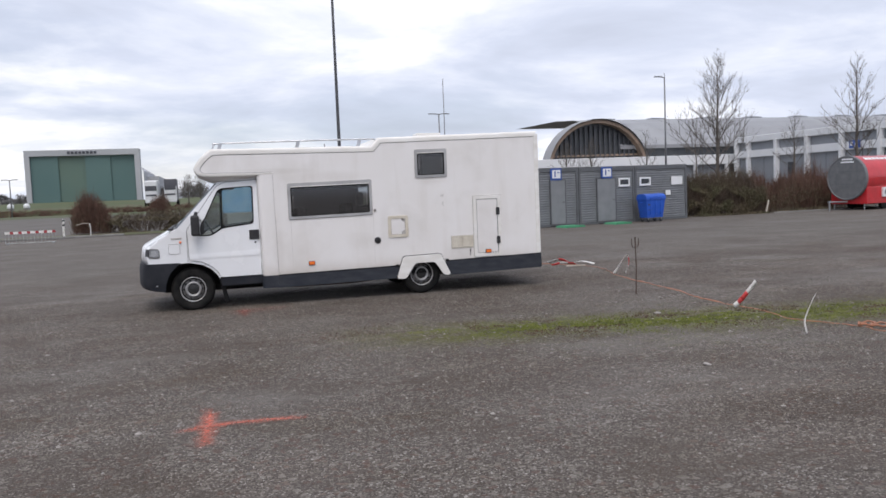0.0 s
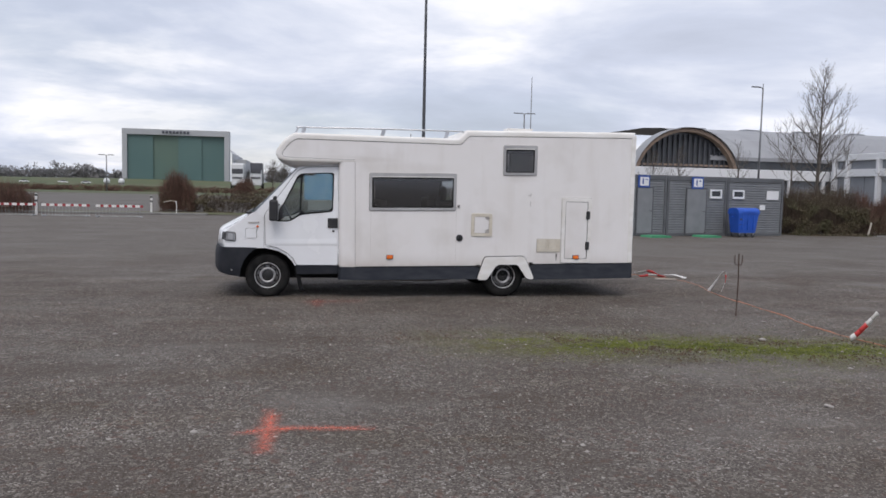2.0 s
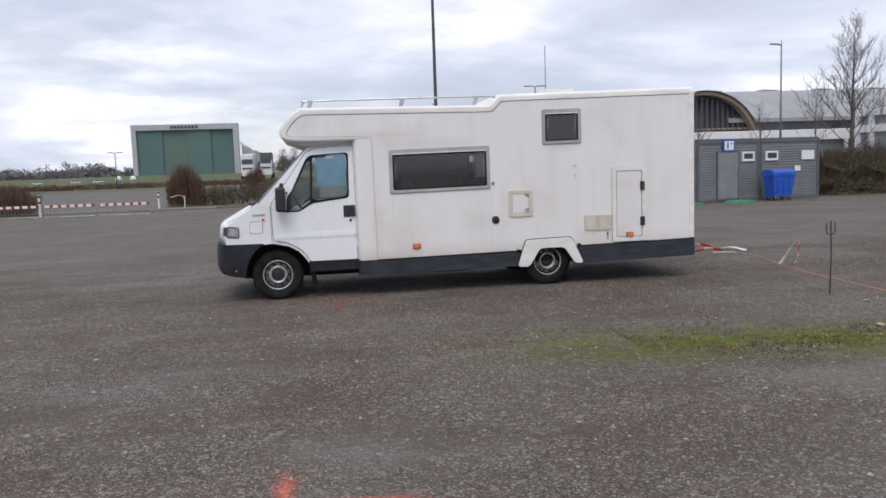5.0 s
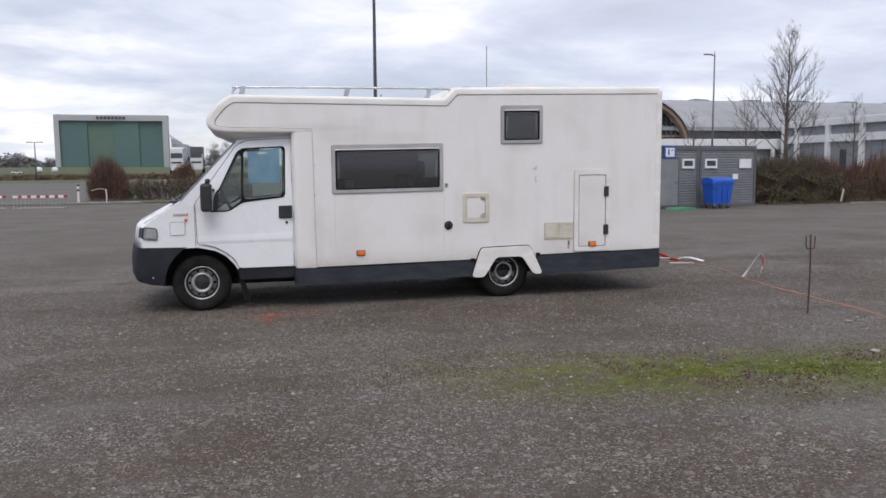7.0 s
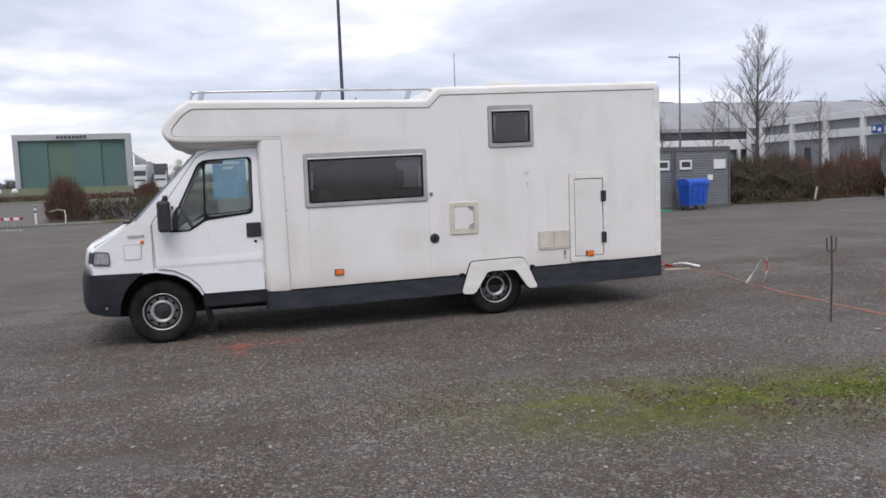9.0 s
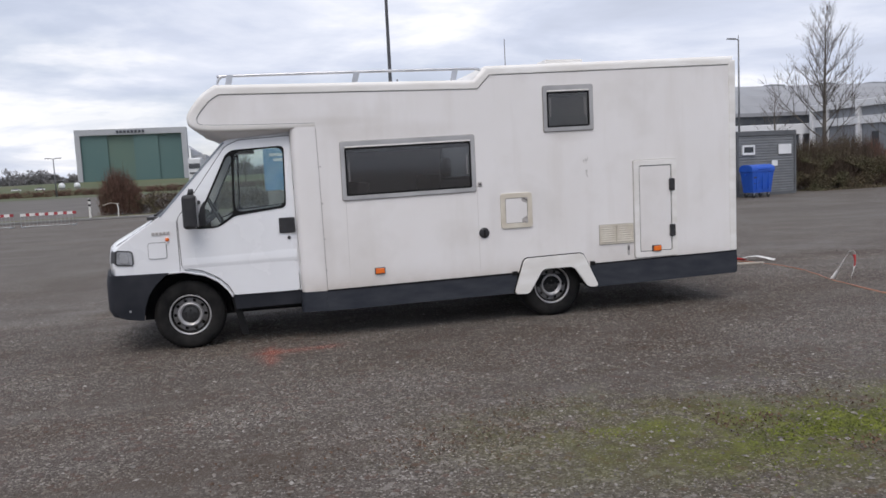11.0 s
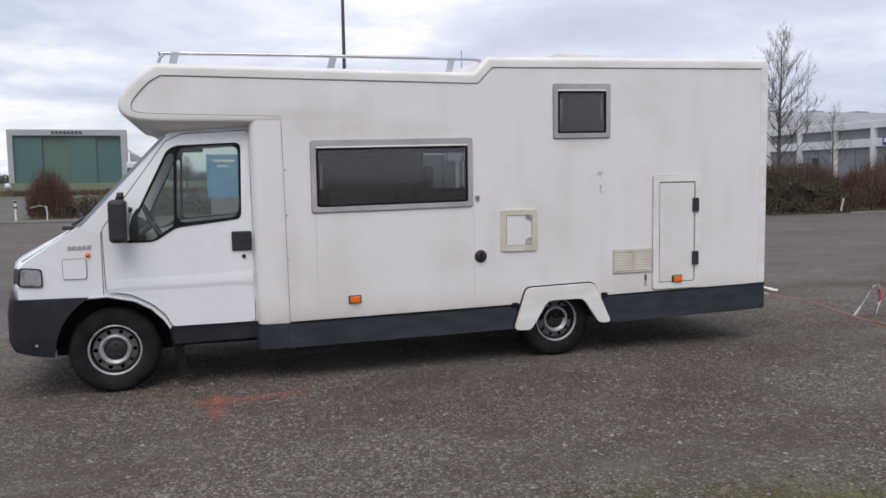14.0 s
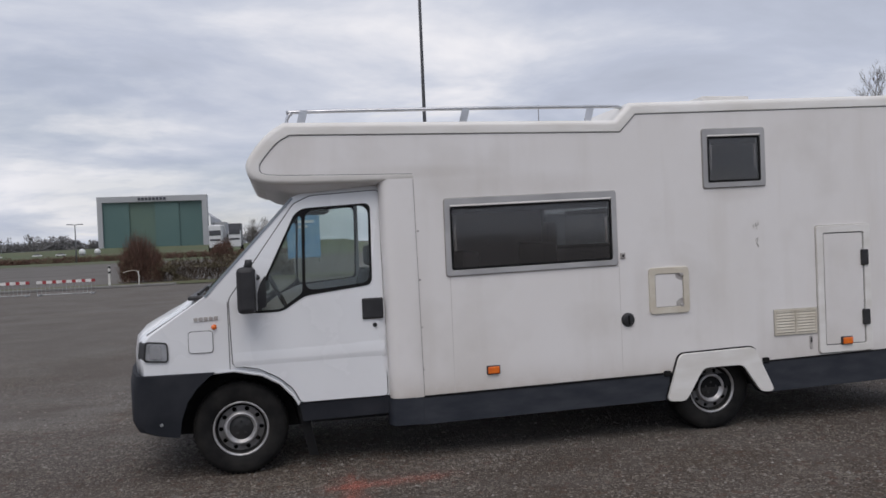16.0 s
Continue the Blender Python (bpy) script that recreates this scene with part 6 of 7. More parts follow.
bm = bmesh.new()
o, i_ = arch_pts(AX, AZ), arch_pts(AX - 0.45, AZ - 0.45)
prism(bm, [(52.6 + AX, 0), *o, (52.6 - AX, 0), (52.6 - AX + 0.45, 0), *reversed(i_), (52.6 + AX - 0.45, 0)], 99.2, 100.4)
part("arch", bm, "archwood", hall, "laminated timber arch", HS)
bm = bmesh.new()
prism(bm, [(52.6 + AX - 0.4, 0), *arch_pts(AX - 0.4, AZ - 0.36), (52.6 - AX + 0.4, 0)], 100.6, 100.7)
glz = part("glazing", bm, "halldark", hall, "dark glazed arch front", HS)
for k in range(19):
    x = 52.6 - 6.75 + k * 0.75
    zt = AC + (AZ - 0.75) * math.sqrt(max(0.0, 1 - ((x - 52.6) / (AX - 0.8)) ** 2))
    part("mullion", boxed(x - 0.09, x + 0.09, 100.25, 100.6, 0, zt), "truckdark", glz, "", HS)
part("transom", boxed(52.6 - 6.8, 52.6 + 6.8, 100.3, 100.6, 5.6, 5.85), "archwood", glz, "", HS)
bm = bmesh.new()
ov = arch_pts(AX + 0.12, AZ + 0.12)
rws = [[bm.verts.new((x, y, z)) for y in (98.9, 100, 101.5)] for x, z in ov]
for a, c in zip(rws, rws[1:]):
    for k in range(2):
        bm.faces.new((a[k], a[k + 1], c[k + 1], c[k]))
part("vault", bm, "hallroof", hall, "pale barrel vault roof", HS, True)
# long curved roof
bm = bmesh.new()
prof = [(100.2, 6.5), (100.2, 7.0), (102.5, 8.2), (106, 9.7), (110, 10.9), (115, 11.9), (122, 12.4), (140, 12.6)]
rws = [[bm.verts.new((x, y, z)) for x in (56.5, 78, 95, 120, 160)] for y, z in prof]
for a, c in zip(rws, rws[1:]):
    for k in range(4):
        bm.faces.new((a[k], a[k + 1], c[k + 1], c[k]))
lr = part("long_roof", bm, "hallroof", hall, "long pale grey curved roof", HS)
for k in range(26):
    x = 62.5 + k * 3.7
    bm = bmesh.new()
    rws = [[bm.verts.new((x + d_, y - 0.02, z + 0.06)) for d_ in (-0.05, 0.05)] for y, z in prof[1:]]
    for a, c in zip(rws, rws[1:]):
        bm.faces.new((a[0], a[1], c[1], c[0]))
    part("roof_seam", bm, "hallgrey", lr, "", HS)
for k in range(9):
    x = 62 + k * 9.5
    part("roof_light", plate([(x, 11.9), (x + 3.2, 11.9), (x + 2.8, 12.25), (x + 0.3, 12.35)], 117, 119), "hallgrey", lr, "", HS)
part("clerestory", boxed(59.2, 160, 100.5, 100.7, 5.3, 6.6), "halldark", hall, "dark strip of windows under the roof", HS)
part("parapet", boxed(30, 160, 98.6, 100.3, 3.9, 5.3, 0.05, 1), "hallwhite", hall, "white parapet band", HS)
part("lower_wall", boxed(30, 160, 99.4, 100.4, 0, 3.9), "hallgrey", hall, "grey lower facade", HS)
for k in range(18):
    x = 31 + k * 5.2
    part("column", boxed(x, x + 0.4, 98.5, 98.9, 0, 3.9), "hallwhite", hall, "", HS)
part("back_wall", boxed(30, 160, 140, 140.4, 0, 6), "hallgrey", hall, "", HS)

# white wing with grey bays, running towards the lot
P0, P1 = Vector((73.4, 94.5, 0)), Vector((73.7, 44.5, 0))
wl = (P1 - P0).length
wing = thing("hall_wing", tuple(P0), "white hall wing with grey panelled bays", "hall", "", math.degrees(math.atan2(P1.y - P0.y, P1.x - P0.x)))
part("wall", boxed(-2.7, wl, 0.3, 20, 0.0, 7.35), "hallgrey", wing, "grey panel wall")
part("fascia", boxed(-2.9, wl, -0.15, 20.1, 6.68, 7.52, 0.04, 1), "hallwhite", wing, "white roof fascia")
part("band", boxed(-2.8, wl, -0.05, 0.4, 4.60, 5.55), "hallwhite", wing, "white spandrel band")
part("plinth", boxed(-2.8, wl, -0.02, 0.4, 0.0, 0.5), "hallwhite", wing)
for k in range(10):
    x = -2.6 if k == 0 else (k - 1) * 5.69
    part("pilaster", boxed(x - 0.22, x + 0.22, -0.32, 0.4, 0.0, 6.8), "hallwhite", wing, "white pilaster")
    part("bay_joint", boxed(x + 2.8, x + 2.84, 0.28, 0.31, 0.5, 4.6), "halldark", wing)
for k, (x, z) in enumerate(((7.6, 3.6), (30.0, 2.6))):
    part("door", boxed(x, x + 1.0, 0.18, 0.34, 0.5, z), "halldark", wing)
sg = part("wall_sign", boxed(18.6, 20.2, -0.42, -0.30, 4.75, 5.65), "signblue", wing, "blue letter sign on the wall")
part("sign_bar", boxed(18.8, 19.2, -0.45, -0.41, 5.05, 5.5), "signwhite", sg)
part("sign_bar", boxed(19.5, 19.95, -0.45, -0.41, 4.9, 5.3), "signwhite", sg)

# ---------------------------------------------------------------- hangar across the meadow
hx0, hx1, hy, hz = -100.0, -39.2, 490.0, 32.6
hangar = thing("airship_hangar", ((hx0 + hx1) / 2, hy, 0), "huge white-framed hangar with green glazed doors", "hangar")
HG = ((hx0 + hx1) / 2, hy, 0)
part("front_frame", plate([(hx0, 0), (hx0, hz), (hx1, hz), (hx1, 0), (hx1 - 2.9, 0), (hx1 - 2.9, hz - 3.3), (hx0 + 2.7, hz - 3.3), (hx0 + 2.7, 0)], hy, hy + 8), "hangwhite", hangar, "white portal frame", HG)
xs = [hx0 + 2.7 + (hx1 - hx0 - 5.6) * f for f in (0.0, 0.26, 0.52, 0.76, 1.0)]
for k in range(4):
    part("sliding_door", boxed(xs[k] - 0.05, xs[k + 1] + 0.05, hy + 1.5 + (k % 2), hy + 2.2 + (k % 2), 0.3, hz - 3.3), "hangolive" if k == 1 else "hanggreen", hangar, "translucent olive door leaf" if k == 1 else "translucent green door leaf", HG)
part("door_track", boxed(hx0 + 2.7, hx1 - 2.9, hy + 0.6, hy + 1.3, 0.0, 1.0), "halldark", hangar, "", HG)
for k in range(8):
    x = -77.6 + k * 2.0
    part("lettering_bar", boxed(x, x + 1.45, hy - 0.4, hy, hz - 2.4, hz - 0.9), "letter", hangar, "dark bar of lettering", HG)
bm = bmesh.new()
rws = [[bm.verts.new((x, y, z)) for x, z in ((hx0 + 1, 0), (hx0 + 1, 20), (hx0 + 12, 29), (-69.6, 31), (hx1 - 12, 29), (hx1 + 1, 20), (hx1 + 1, 0))] for y in (hy + 8, hy + 105)]
for k in range(6):
    bm.faces.new((rws[0][k], rws[0][k + 1], rws[1][k + 1], rws[1][k]))
part("nave", bm, "hangwhite", hangar, "pale hangar hall behind the doors", HG)
bm = boxed(hx1 + 1, hx1 + 8, hy + 30, hy + 100, 0, 17)
part("annex", bm, "hangwhite", hangar, "lower side wing", HG)


def lorry(x, y, material, label, s=1.0):
    """A box lorry seen nose-on from afar."""
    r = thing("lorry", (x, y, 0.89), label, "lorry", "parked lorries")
    part("box_body", boxed(-1.12, 1.12, 1.6, 7.0, 0.9, 4.0 * s, 0.05, 1), material, r)
    cb = part("cab", boxed(-1.08, 1.08, -0.6, 1.5, 0.6, 3.85 * s if material == "truckwhite" else 2.9 * s, 0.15), "truckwhite", r)
    part("windscreen", boxed(-0.98, 0.98, -0.66, -0.55, 2.35 * s, 3.1 * s), "truckdark", cb)
    part("grille", boxed(-0.9, 0.9, -0.66, -0.55, 1.55 * s, 1.8 * s), "truckdark", cb)
    for yy in (0.3, 6.5):
        for sx in (-1, 1):
            w_ = part("wheel", lathe(bmesh.new(), [(0.001, -0.15), (0.5, -0.15), (0.5, 0.15), (0.001, 0.15)], 0, 0.5, 16), "tyre", r)
            w_.matrix_basis = pose(1.1 * sx, yy, 0, 0, 0, 90)
    return r


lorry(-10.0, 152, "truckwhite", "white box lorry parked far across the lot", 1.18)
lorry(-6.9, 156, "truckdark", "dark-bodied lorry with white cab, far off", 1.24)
for x, y, s in ((-88.4, 400, 1.5), (-82.2, 402, 1.4)):
    t_ = thing("storage_dome", (x, y, 0), "small white storage dome far across the meadow", "dome", "storage domes")
    bm = bmesh.new()
    rws = [[bm.verts.new((s * math.cos(e_) * math.cos(a_), s * math.cos(e_) * math.sin(a_), 1.6 + s * math.sin(e_))) for a_ in [2 * math.pi * q / 20 for q in range(20)]] for e_ in [-0.5 + 2.0 * k / 8 for k in range(9)]]
    for a, c in zip(rws, rws[1:]):
        for i in range(20):
            bm.faces.new((a[i], a[(i + 1) % 20], c[(i + 1) % 20], c[i]))
    part("shell", bm, "truckwhite", t_, "", (0, 0, 0), True)
    part("base", lathe(bmesh.new(), [(0.001, 0), (1, 0)], 0, 0, 12), "kerb", t_).matrix_basis = pose(0, 0, 0.02, 90, 0, 0)
    part("stand", boxed(-1.0, 1.0, -1.0, 1.0, 0, 0.9), "kerb", t_)
for x, y in ((-128, 410), (-112, 415), (-99, 405)):
    t_ = thing("parked_car", (x, y, 0), "small pale car parked far across the meadow", "car", "far parked cars")
    part("body", boxed(-2.1, 2.1, -0.85, 0.85, 0.35, 0.95, 0.15), "truckwhite", t_)
    part("cabin", boxed(-1.2, 1.1, -0.75, 0.75, 0.95, 1.5, 0.2), "truckdark", t_)
    for sx in (-1.3, 1.3):
        for sy in (-0.8, 0.8):
            part("wheel", lathe(bmesh.new(), [(0.001, sy - 0.1), (0.33, sy - 0.1), (0.33, sy + 0.1), (0.001, sy + 0.1)], sx, 0.33, 12), "tyre", t_)

# ---------------------------------------------------------------- lamps and poles
def street_lamp(at, h, arms, label, head=0.55, r=0.075):
    t_ = thing("street_lamp", at, label, "street lamp", "street lamps")
    part("pole", tube(bmesh.new(), [(0, 0, 0), (0, 0, h)], r, 8, r * 0.6), "polegrey", t_, "", (0, 0, 0), True)
    for a in arms:
        c, s = math.cos(radians(a)), math.sin(radians(a))
        am = part("arm", tube(bmesh.new(), [(0, 0, h - 0.05), (c * 0.45, s * 0.45, h + 0.03)], r * 0.5, 6), "polegrey", t_)
        bm = boxed(0.35, 0.35 + head, -0.12, 0.12, h - 0.02, h + 0.11, 0.03, 1)
        bmesh.ops.rotate(bm, verts=bm.verts, cent=(0, 0, 0), matrix=Matrix.Rotation(radians(a), 3, "Z"))
        part("lamp_head", bm, "polegrey", am)
    return t_


lamp1 = street_lamp((52.4, 82.0, 0), 13.9, (185,), "tall grey street lamp behind the containers", 1.1, 0.13)
part("bird_spike", tube(bmesh.new(), [(0, 0, 13.9), (0, 0, 14.35)], 0.04, 6), "polegrey", lamp1)
street_lamp((-31.0, 143.0, 0), 6.15, (0, 180), "twin-armed street lamp across the far lot", 0.9, 0.13)
street_lamp((32.2, 108.0, 0), 12.5, (0, 180), "twin-armed tall lamp beyond the motorhome", 1.2, 0.14)
pm = thing("flag_pole", (16.6, 52.6, 0), "thin bare grey flag pole far behind", "pole")
part("pole", tube(bmesh.new(), [(0, 0, 0), (0, 0, 9.5)], 0.05, 8, 0.025), "polegrey", pm, "", (0, 0, 0), True)
part("foot", boxed(-0.2, 0.2, -0.2, 0.2, 0, 0.05), "kerb", pm)

# blue information board far behind the cab
bd = thing("information_board", (3.0, 76.0, 0), "tall blue information board with white lettering bars", "sign board")
for x in (-1.25, 1.25):
    part("post", tube(bmesh.new(), [(x, 0.08, 0), (x, 0.08, 4.2)], 0.06, 8), "galv", bd)
pn = part("panel", boxed(-1.4, 1.4, -0.03, 0.03, 0.45, 4.1, 0.02, 1), "boardblue", bd)
for x0, x1, z in ((-0.9, 0.9, 3.45), (-0.55, 0.35, 3.0)):
    part("lettering_bar", boxed(x0, x1, -0.04, -0.028, z, z + 0.22), "signwhite", pn)

# ---------------------------------------------------------------- barriers and posts at the kerb
def barrier(x0, x1, y):
    t_ = thing("crowd_barrier", ((x0 + x1) / 2, y, 0), "low galvanised barrier with a red and white striped board", "barrier", "striped barriers")
    hw = (x1 - x0) / 2
    part("frame", tube(bmesh.new(), [(-hw, 0, 0.05), (-hw, 0, 0.60), (hw, 0, 0.60), (hw, 0, 0.05), (-hw, 0, 0.05)], 0.018, 6), "galv", t_)
    for k in range(1, 14):
        x = -hw + 2 * hw * k / 14
        part("bar", tube(bmesh.new(), [(x, 0, 0.06), (x, 0, 0.59)], 0.007, 5), "galv", t_)
    for sx in (-1, 1):
        part("foot", boxed(sx * hw * 0.9 - 0.03, sx * hw * 0.9 + 0.03, -0.25, 0.25, 0, 0.06), "galv", t_)
    n_ = 12
    for k in range(n_):
        a = -hw + 2 * hw * (k + (0.2 if k % 2 else 0.0)) / n_
        c = -hw + 2 * hw * (k + (1.0 if k % 2 else 1.2)) / n_
        part("stripe", boxed(a, c, -0.035, -0.02, 0.50, 0.62), "barrier_red" if k % 2 else "tapew", t_)


barrier(-11.55, -9.30, 42.3)
barrier(-8.95, -6.70, 42.0)
barrier(-14.1, -11.9, 42.6)
for x, y, h in ((-12.1, 43.3, 1.1), (-7.45, 48.6, 1.0)):
    t_ = thing("bollard", (x, y, 0), "white marker bollard with a black band", "bollard", "marker bollards")
    part("post", tube(bmesh.new(), [(0, 0, 0), (0, 0, h)], 0.06, 10), "tapew", t_, "", (0, 0, 0), "angle")
    for z in (0.62, 0.88):
        part("band", tube(bmesh.new(), [(0, 0, h * z), (0, 0, h * z + 0.10)], 0.063, 10), "black", t_)
bpst = thing("bent_post", (-5.85, 47.2, 0), "bent pale post with a leaning arm", "post")
part("post", tube(bmesh.new(), [(0, 0, 0), (0.02, 0, 0.46), (-0.02, 0, 0.72)], 0.026, 8), "tapew", bpst)
part("arm", tube(bmesh.new(), [(0.05, 0, 0.70), (-0.32, 0, 0.77), (-0.70, 0, 0.66)], 0.02, 8), "wood", bpst)

# ---------------------------------------------------------------- stake, cable, tape, spray marks
fork = thing("steel_stake", (7.40, 10.84, 0), "rusty three-pronged steel stake driven into gravel", "stake")
part("rod", tube(bmesh.new(), [(0, 0, 0), (0.012, 0, 0.5), (0.0, 0, 0.95)], 0.010, 8), "rust", fork)
for sx in (-1, 1):
    part("prong", tube(bmesh.new(), [(0, 0, 0.78), (0.05 * sx, 0, 0.79), (0.058 * sx, 0, 0.82), (0.062 * sx, 0, 0.93)], 0.008, 6), "rust", fork)
part("earth_clod", lathe(bmesh.new(), [(0.001, 0.018), (0.03, 0.014), (0.065, 0.0)], 0, 0, 12), "bark", fork).matrix_basis = pose(0, 0, 0, 90, 0, 0)

cp = [(7.3, 16.9), (8.0, 16.75), (8.45, 16.3), (8.80, 15.6), (8.85, 14.9), (8.75, 14.3), (8.56, 13.65), (8.40, 12.72), (8.37, 12.08), (8.27, 11.39), (8.23, 10.85), (8.09, 10.24), (8.06, 9.8), (8.03, 9.2), (8.07, 8.6), (7.94, 7.85), (8.12, 7.4), (8.30, 7.02), (8.24, 6.69), (8.9, 6.2), (10.4, 5.7), (12.5, 5.6)]
rg = random.Random(8)
line3 = smoothline([(x + rg.uniform(-.03, .03), y + rg.uniform(-.03, .03), 0.016) for x, y in cp], 9)
line3 = [Vector((p.x + 0.03 * noise.noise((i * 0.31, 2.0, 0.0)), p.y, 0.004 + 0.007 * noise.noise((i * 0.23, 7.0, 1.0)))) for i, p in enumerate(line3)]
tagged(link("cable", tube(bmesh.new(), line3, 0.0075, 7), "cable", smooth=True), "orange cable snaking over the gravel", "cable")
second = [Vector((p.x + 0.022 + 0.012 * math.sin(i * 0.31), p.y + 0.01, p.z)) for i, p in enumerate(line3) if 9.4 < p.y < 13.3]
tagged(link("cable", tube(bmesh.new(), second, 0.006, 7), "cable", smooth=True), "second orange cable run lying beside the first", "cable")
for k, (x, y) in enumerate(((8.42, 6.95), (8.36, 7.08))):
    ring = [(x + 0.12 * math.cos(a * 0.5) * (1 + 0.2 * math.sin(a)), y + 0.08 * math.sin(a * 0.5), 0.02 + 0.012 * (a % 3)) for a in range(14)]
    tagged(link("cable_coil", tube(bmesh.new(), ring, 0.012, 6), "cable", smooth=True), "loose coil of orange cable on gravel", "cable")


pk = link("plank", boxed(-0.05, 0.05, -0.02, 0.02, 0.0, 0.78, 0.006, 1), "wood")
pk.matrix_basis = pose(31.2, 37.7, -0.25, -8, 20, 0)
tagged(pk, "pale weathered plank leaning in the hedge", "plank")


def ribbon(pts, width, cols, label, twist=1.0, seed=1):
    """A thin crumpled strip of barrier tape along pts, in runs of colour."""
    rg_ = random.Random(seed)
    t_ = thing("barrier_tape", pts[0][:2] + (0,), label, "barrier tape", "scraps of barrier tape")
    P = smoothline(pts, 6)
    o = Vector(pts[0][:2] + (0,))
    rows_ = []
    for i, p in enumerate(P):
        a = twist * i * 0.16 + rg_.uniform(-0.12, 0.12)
        d_ = (P[min(i + 1, len(P) - 1)] - P[max(i - 1, 0)]).normalized()
        u = d_.cross(Vector((0, 1, 0)))
        u = (Matrix.Rotation(a, 3, d_) @ u.normalized()) * width / 2
        rows_.append((p - u - o, p + u - o))
    n_ = len(rows_) - 1
    for k, cname in enumerate(cols):
        i0, i1 = round(n_ * k / len(cols)), round(n_ * (k + 1) / len(cols))
        bm_ = bmesh.new()
        vs_ = [[bm_.verts.new((q.x, q.y, max(q.z, 0.004))) for q in r] for r in rows_[i0:i1 + 1]]
        for a, c in zip(vs_, vs_[1:]):
            bm_.faces.new((a[0], a[1], c[1], c[0]))
        ob_ = part("strip", bm_, cname, t_, "", (0, 0, 0), True)
        sm = ob_.modifiers.new("thickness", "SOLIDIFY")
        sm.thickness = 0.0015
    return t_


ribbon([(7.86, 8.94, 0.03), (7.96, 8.93, 0.11), (8.08, 8.91, 0.24), (8.20, 8.90, 0.37)], 0.075, ["tapew", "taper", "taper", "tapew", "tapew"], "red and white barrier tape scrap sticking up", 0.06, 2)
ribbon([(7.42, 7.0, 0.004), (7.40, 7.01, 0.16), (7.47, 7.0, 0.34), (7.55, 7.0, 0.47)], 0.026, ["tapew"], "white tape scrap standing up from the gravel", 0.25, 3)
ribbon([(8.55, 13.72, 0.004), (8.65, 13.71, 0.14), (8.79, 13.70, 0.34), (8.86, 13.69, 0.36), (8.86, 13.66, 0.20), (8.75, 13.60, 0.02)], 0.055, ["tapew", "tapew", "tapew", "tapew", "taper", "tapew"], "crumpled white tape scrap arched over gravel", 0.5, 4)
ribbon([(8.40, 16.65, 0.01), (8.58, 16.35, 0.10), (8.74, 16.15, 0.03), (8.95, 15.95, 0.07), (9.18, 15.78, 0.01)], 0.07, ["tapew", "taper", "taper", "tapew", "tapew"], "tangled red and white tape behind the motorhome", 0.6, 5)
ribbon([(8.22, 16.05, 0.01), (8.50, 15.98, 0.06), (8.80, 15.98, 0.01)], 0.05, ["taper", "tapew", "taper"], "red and white tape scrap on gravel", 0.5, 6)
sl = link("wood_slat", boxed(-0.22, 0.22, -0.03, 0.03, 0.0, 0.025, 0.004, 1), "wood")
sl.matrix_basis = pose(8.62, 15.62, 0.0, 0, 0, -10)
tagged(sl, "short pale wooden slat lying on gravel", "wood slat")


def stroke(pts, width, name="spray_mark"):
    bm_ = bmesh.new()
    uv = bm_.loops.layers.uv.new("UVMap")
    P = smoothline([(x, y, 0.0) for x, y in pts], 6)
    rows_ = []
    for i, p in enumerate(P):
        d_ = (P[min(i + 1, len(P) - 1)] - P[max(i - 1, 0)]).normalized()
        nn = Vector((-d_.y, d_.x, 0)) * width / 2
        k = min(i, len(P) - 1 - i) / 3.0
        e_ = min(1.0, k)
        rows_.append(([bm_.verts.new(p + nn * f) for f in (-1, 0, 1)], e_))
    for (a, ea), (c, ec) in zip(rows_, rows_[1:]):
        for k in (0, 1):
            f = bm_.faces.new((a[k], a[k + 1], c[k + 1], c[k]))
            for lp_, val in zip(f.loops, ((0.5 * ea if k else 0.0), (0.0 if k else 0.5 * ea), (0.0 if k else 0.5 * ec), (0.5 * ec if k else 0.0))):
                lp_[uv].uv = (val, 0.0)
    return bm_


for pts in ([(0.75, 6.75), (0.73, 6.0), (0.69, 5.3)], [(0.36, 5.92), (0.82, 6.03), (1.14, 6.02), (1.62, 5.93)], [(1.28, 13.0), (1.25, 12.5), (1.22, 11.85)], [(0.95, 12.55), (1.25, 12.55), (1.62, 12.58), (2.15, 12.62)]):
    old = pts[0][1] > 10
    o = link("spray_mark", stroke(pts, 0.36 if old else 0.30 if len(pts) == 3 else 0.24), "spray_worn" if old else "spray")
    o.location.z = 0.004 if len(pts) == 3 else 0.007
    tagged(o, "faded fluorescent orange spray mark on gravel", "spray mark", "orange spray marks", "structure")


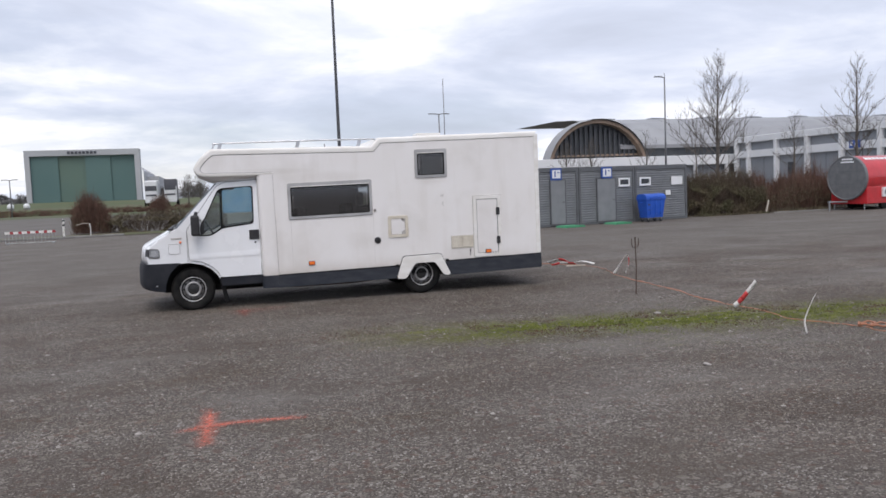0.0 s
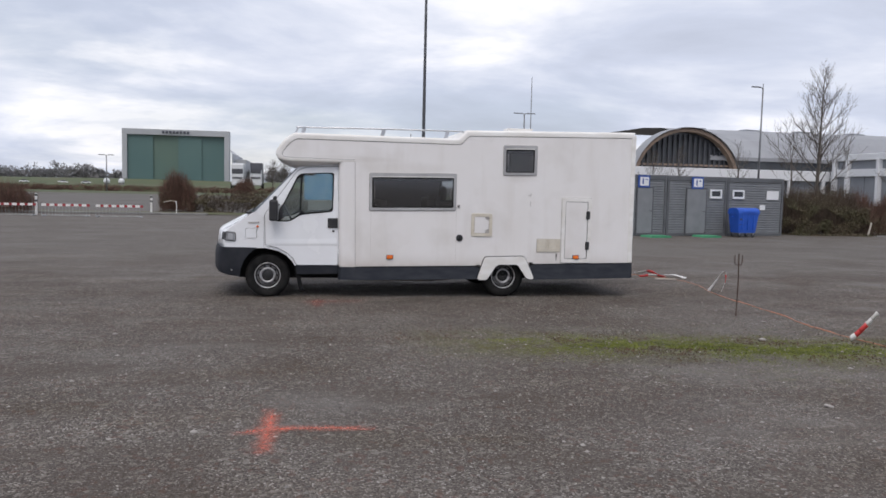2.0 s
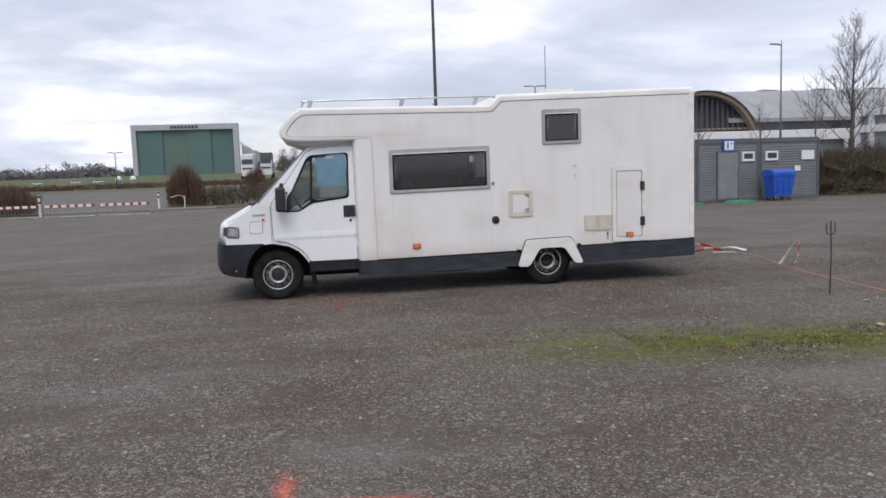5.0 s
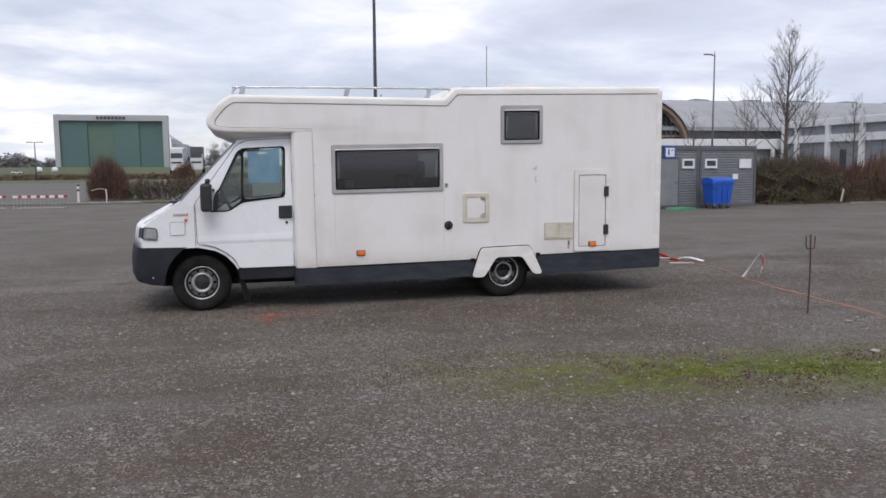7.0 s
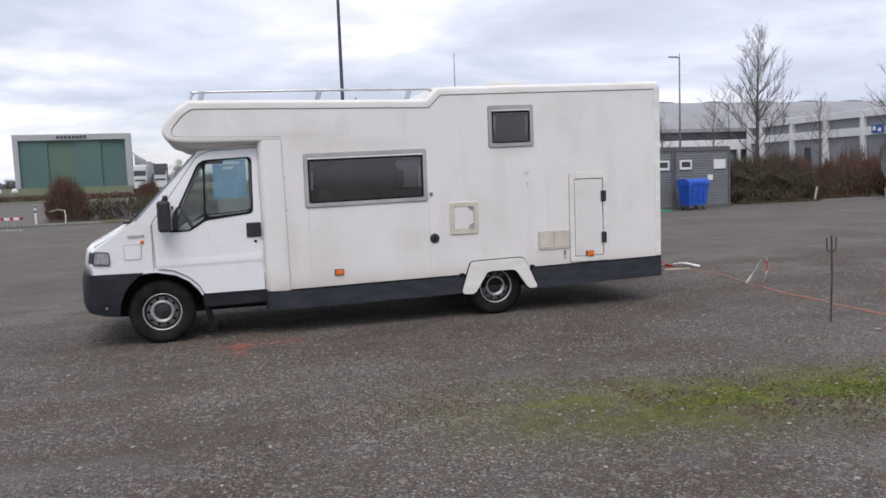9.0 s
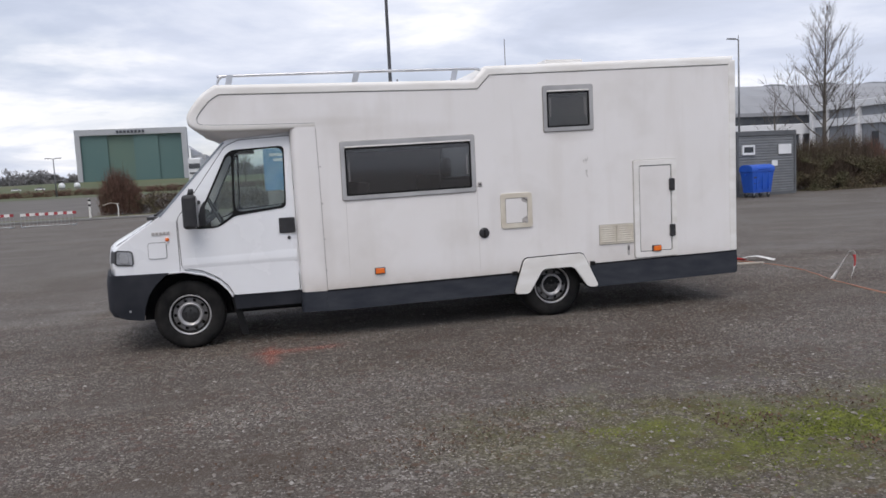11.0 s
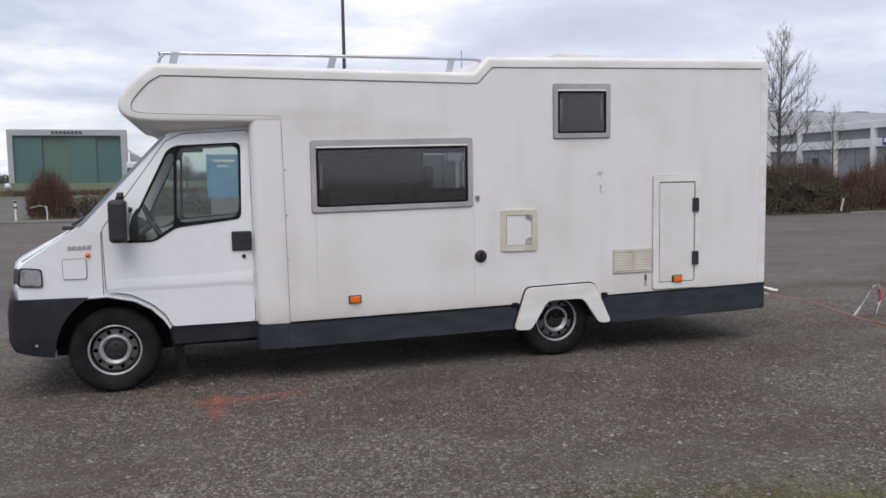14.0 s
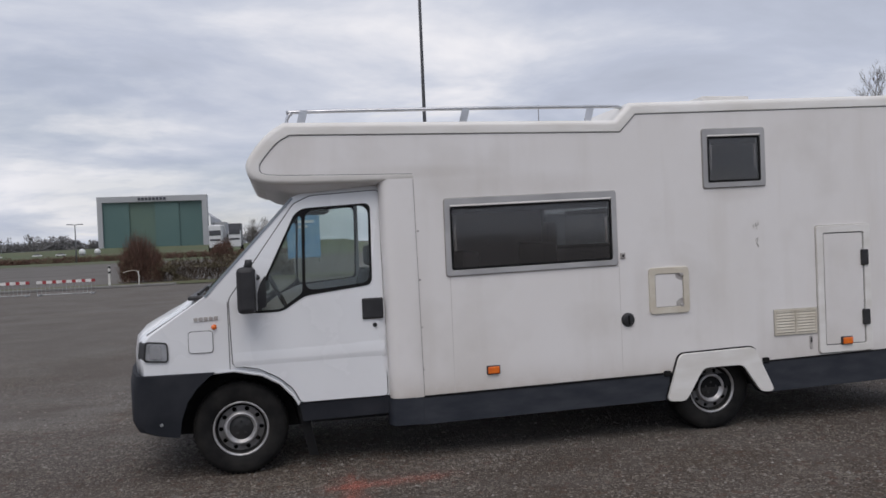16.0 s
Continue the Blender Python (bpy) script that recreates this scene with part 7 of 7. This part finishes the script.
# ---------------------------------------------------------------- loose stones, moss, litter
def stones(name, n_, area, r0, r1, material, seed, label):
    rg_ = np.random.RandomState(seed)
    base = np.array(((1, 0, 0), (-1, 0, 0), (0, 1, 0), (0, -1, 0), (0, 0, 0.8), (0, 0, -0.5)))
    fc = np.array(((0, 2, 4), (2, 1, 4), (1, 3, 4), (3, 0, 4), (2, 0, 5), (1, 2, 5), (3, 1, 5), (0, 3, 5)))
    x = rg_.uniform(area[0], area[1], n_)
    y = rg_.uniform(area[2], area[3], n_)
    r = r0 * (r1 / r0) ** (rg_.rand(n_) ** 2.2)
    a = rg_.uniform(0, 6.28, n_)
    v = base[None] * rg_.uniform(0.65, 1.25, (n_, 6, 1)) * np.stack((r, r * rg_.uniform(0.6, 1.0, n_), r * rg_.uniform(0.4, 0.8, n_)), 1)[:, None, :]
    c, s = np.cos(a)[:, None], np.sin(a)[:, None]
    vx = v[..., 0] * c - v[..., 1] * s + x[:, None]
    vy = v[..., 0] * s + v[..., 1] * c + y[:, None]
    vz = v[..., 2] + (r * 0.18)[:, None]
    V = np.stack((vx, vy, vz), -1).reshape(-1, 3)
    Fc = (fc[None] + (np.arange(n_) * 6)[:, None, None]).reshape(-1, 3)
    me = bpy.data.meshes.new(name)
    me.from_pydata(V.tolist(), [], Fc.tolist())
    me.materials.append(M[material])
    return tagged(new(name, me), label, "gravel", kind="stuff")


stones("loose_gravel", 80000, (-5.0, 10.0, 2.8, 14.8), 0.0050, 0.015, "stone", 31, "loose crushed grey gravel on the lot")
stones("coarse_gravel", 20000, (-6.0, 12.0, 2.4, 16.5), 0.009, 0.025, "stone", 32, "coarser loose grey stones on the lot")
stones("pale_stones", 3400, (-5.0, 11.0, 2.6, 16.0), 0.006, 0.020, "pale", 33, "scattered pale stones on the gravel")
stones("pebbles", 800, (-3.5, 8.5, 3.0, 12.0), 0.014, 0.026, "pale", 37, "larger pale pebbles strewn over the gravel")
for k, (x, y, r) in enumerate(((5.49, 6.15, 0.038), (0.20, 6.02, 0.028), (6.72, 9.08, 0.040), (7.54, 10.34, 0.032), (-1.19, 9.98, 0.028), (6.75, 7.50, 0.026))):
    bm = bmesh.new()
    bmesh.ops.create_icosphere(bm, subdivisions=2, radius=r)
    for v in bm.verts:
        v.co *= 1 + 0.7 * noise.noise(v.co * 24 + Vector((k * 7, 0, 0)))
        v.co.z *= 0.45
    o = link("pale_stone", bm, "pale", smooth=True)
    o.location = (x, y, r * 0.3)
    tagged(o, "flat pale stone lying on the gravel", "stone", "pale stones")

rg = np.random.RandomState(41)
V, F, V2, F2 = [], [], [], []
while len(F) < 38000:
    x = rg.uniform(2.2, 13.0)
    off = rg.normal(0, 0.36)
    y = 9.82 - 0.195 * x + off
    dens = 0.50 + 1.4 * noise.noise((x * 0.9, y * 2.2, 3.0)) + 0.7 * noise.noise((x * 4.0, y * 5.0, 1.0)) - 0.5 * abs(off)
    dens *= min(1.0, max(0.03, (x - 2.9) / 2.3))
    if dens < 0.12:
        if x > 4.0 and rg.rand() < 0.12:
            a, s = rg.uniform(0, 6.28), rg.uniform(0.008, 0.022)
            k = len(V2)
            V2.extend(((x, y, 0.006), (x + s * math.cos(a), y + s * math.sin(a), 0.012), (x + s * math.cos(a + 1.2), y + s * math.sin(a + 1.2), 0.022)))
            F2.append((k, k + 1, k + 2))
        continue
    if rg.rand() > dens:
        continue
    h = rg.uniform(0.003, 0.011)
    a, w = rg.uniform(0, 6.28), rg.uniform(0.004, 0.009)
    k = len(V)
    V.extend(((x - w * math.cos(a), y - w * math.sin(a), 0.001), (x + w * math.cos(a), y + w * math.sin(a), 0.001), (x + rg.normal(0, 0.012), y + rg.normal(0, 0.012), h)))
    F.append((k, k + 1, k + 2))
for cx, cy, rr, n_ in ((2.30, 9.52, 0.42, 420), (3.05, 10.05, 0.22, 110), (5.3, 8.35, 0.40, 200), (6.4, 9.15, 0.35, 200), (1.2, 9.2, 0.3, 70)):
    for _ in range(n_):
        x, y = cx + rg.normal(0, rr), cy + rg.normal(0, rr * 0.55)
        a, s = rg.uniform(0, 6.28), rg.uniform(0.010, 0.026)
        k = len(V2)
        V2.extend(((x, y, 0.006), (x + s * math.cos(a), y + s * math.sin(a), 0.010), (x + s * math.cos(a + 1.1), y + s * math.sin(a + 1.1), 0.018)))
        F2.append((k, k + 1, k + 2))
tagged(raw("moss_tufts", V, F, "moss"), "short yellow-green moss and grass in the gravel", "moss", kind="stuff")
tagged(raw("leaf_litter", V2, F2, "litter"), "dead brown leaf crumbs between the moss", "leaf litter", kind="stuff")
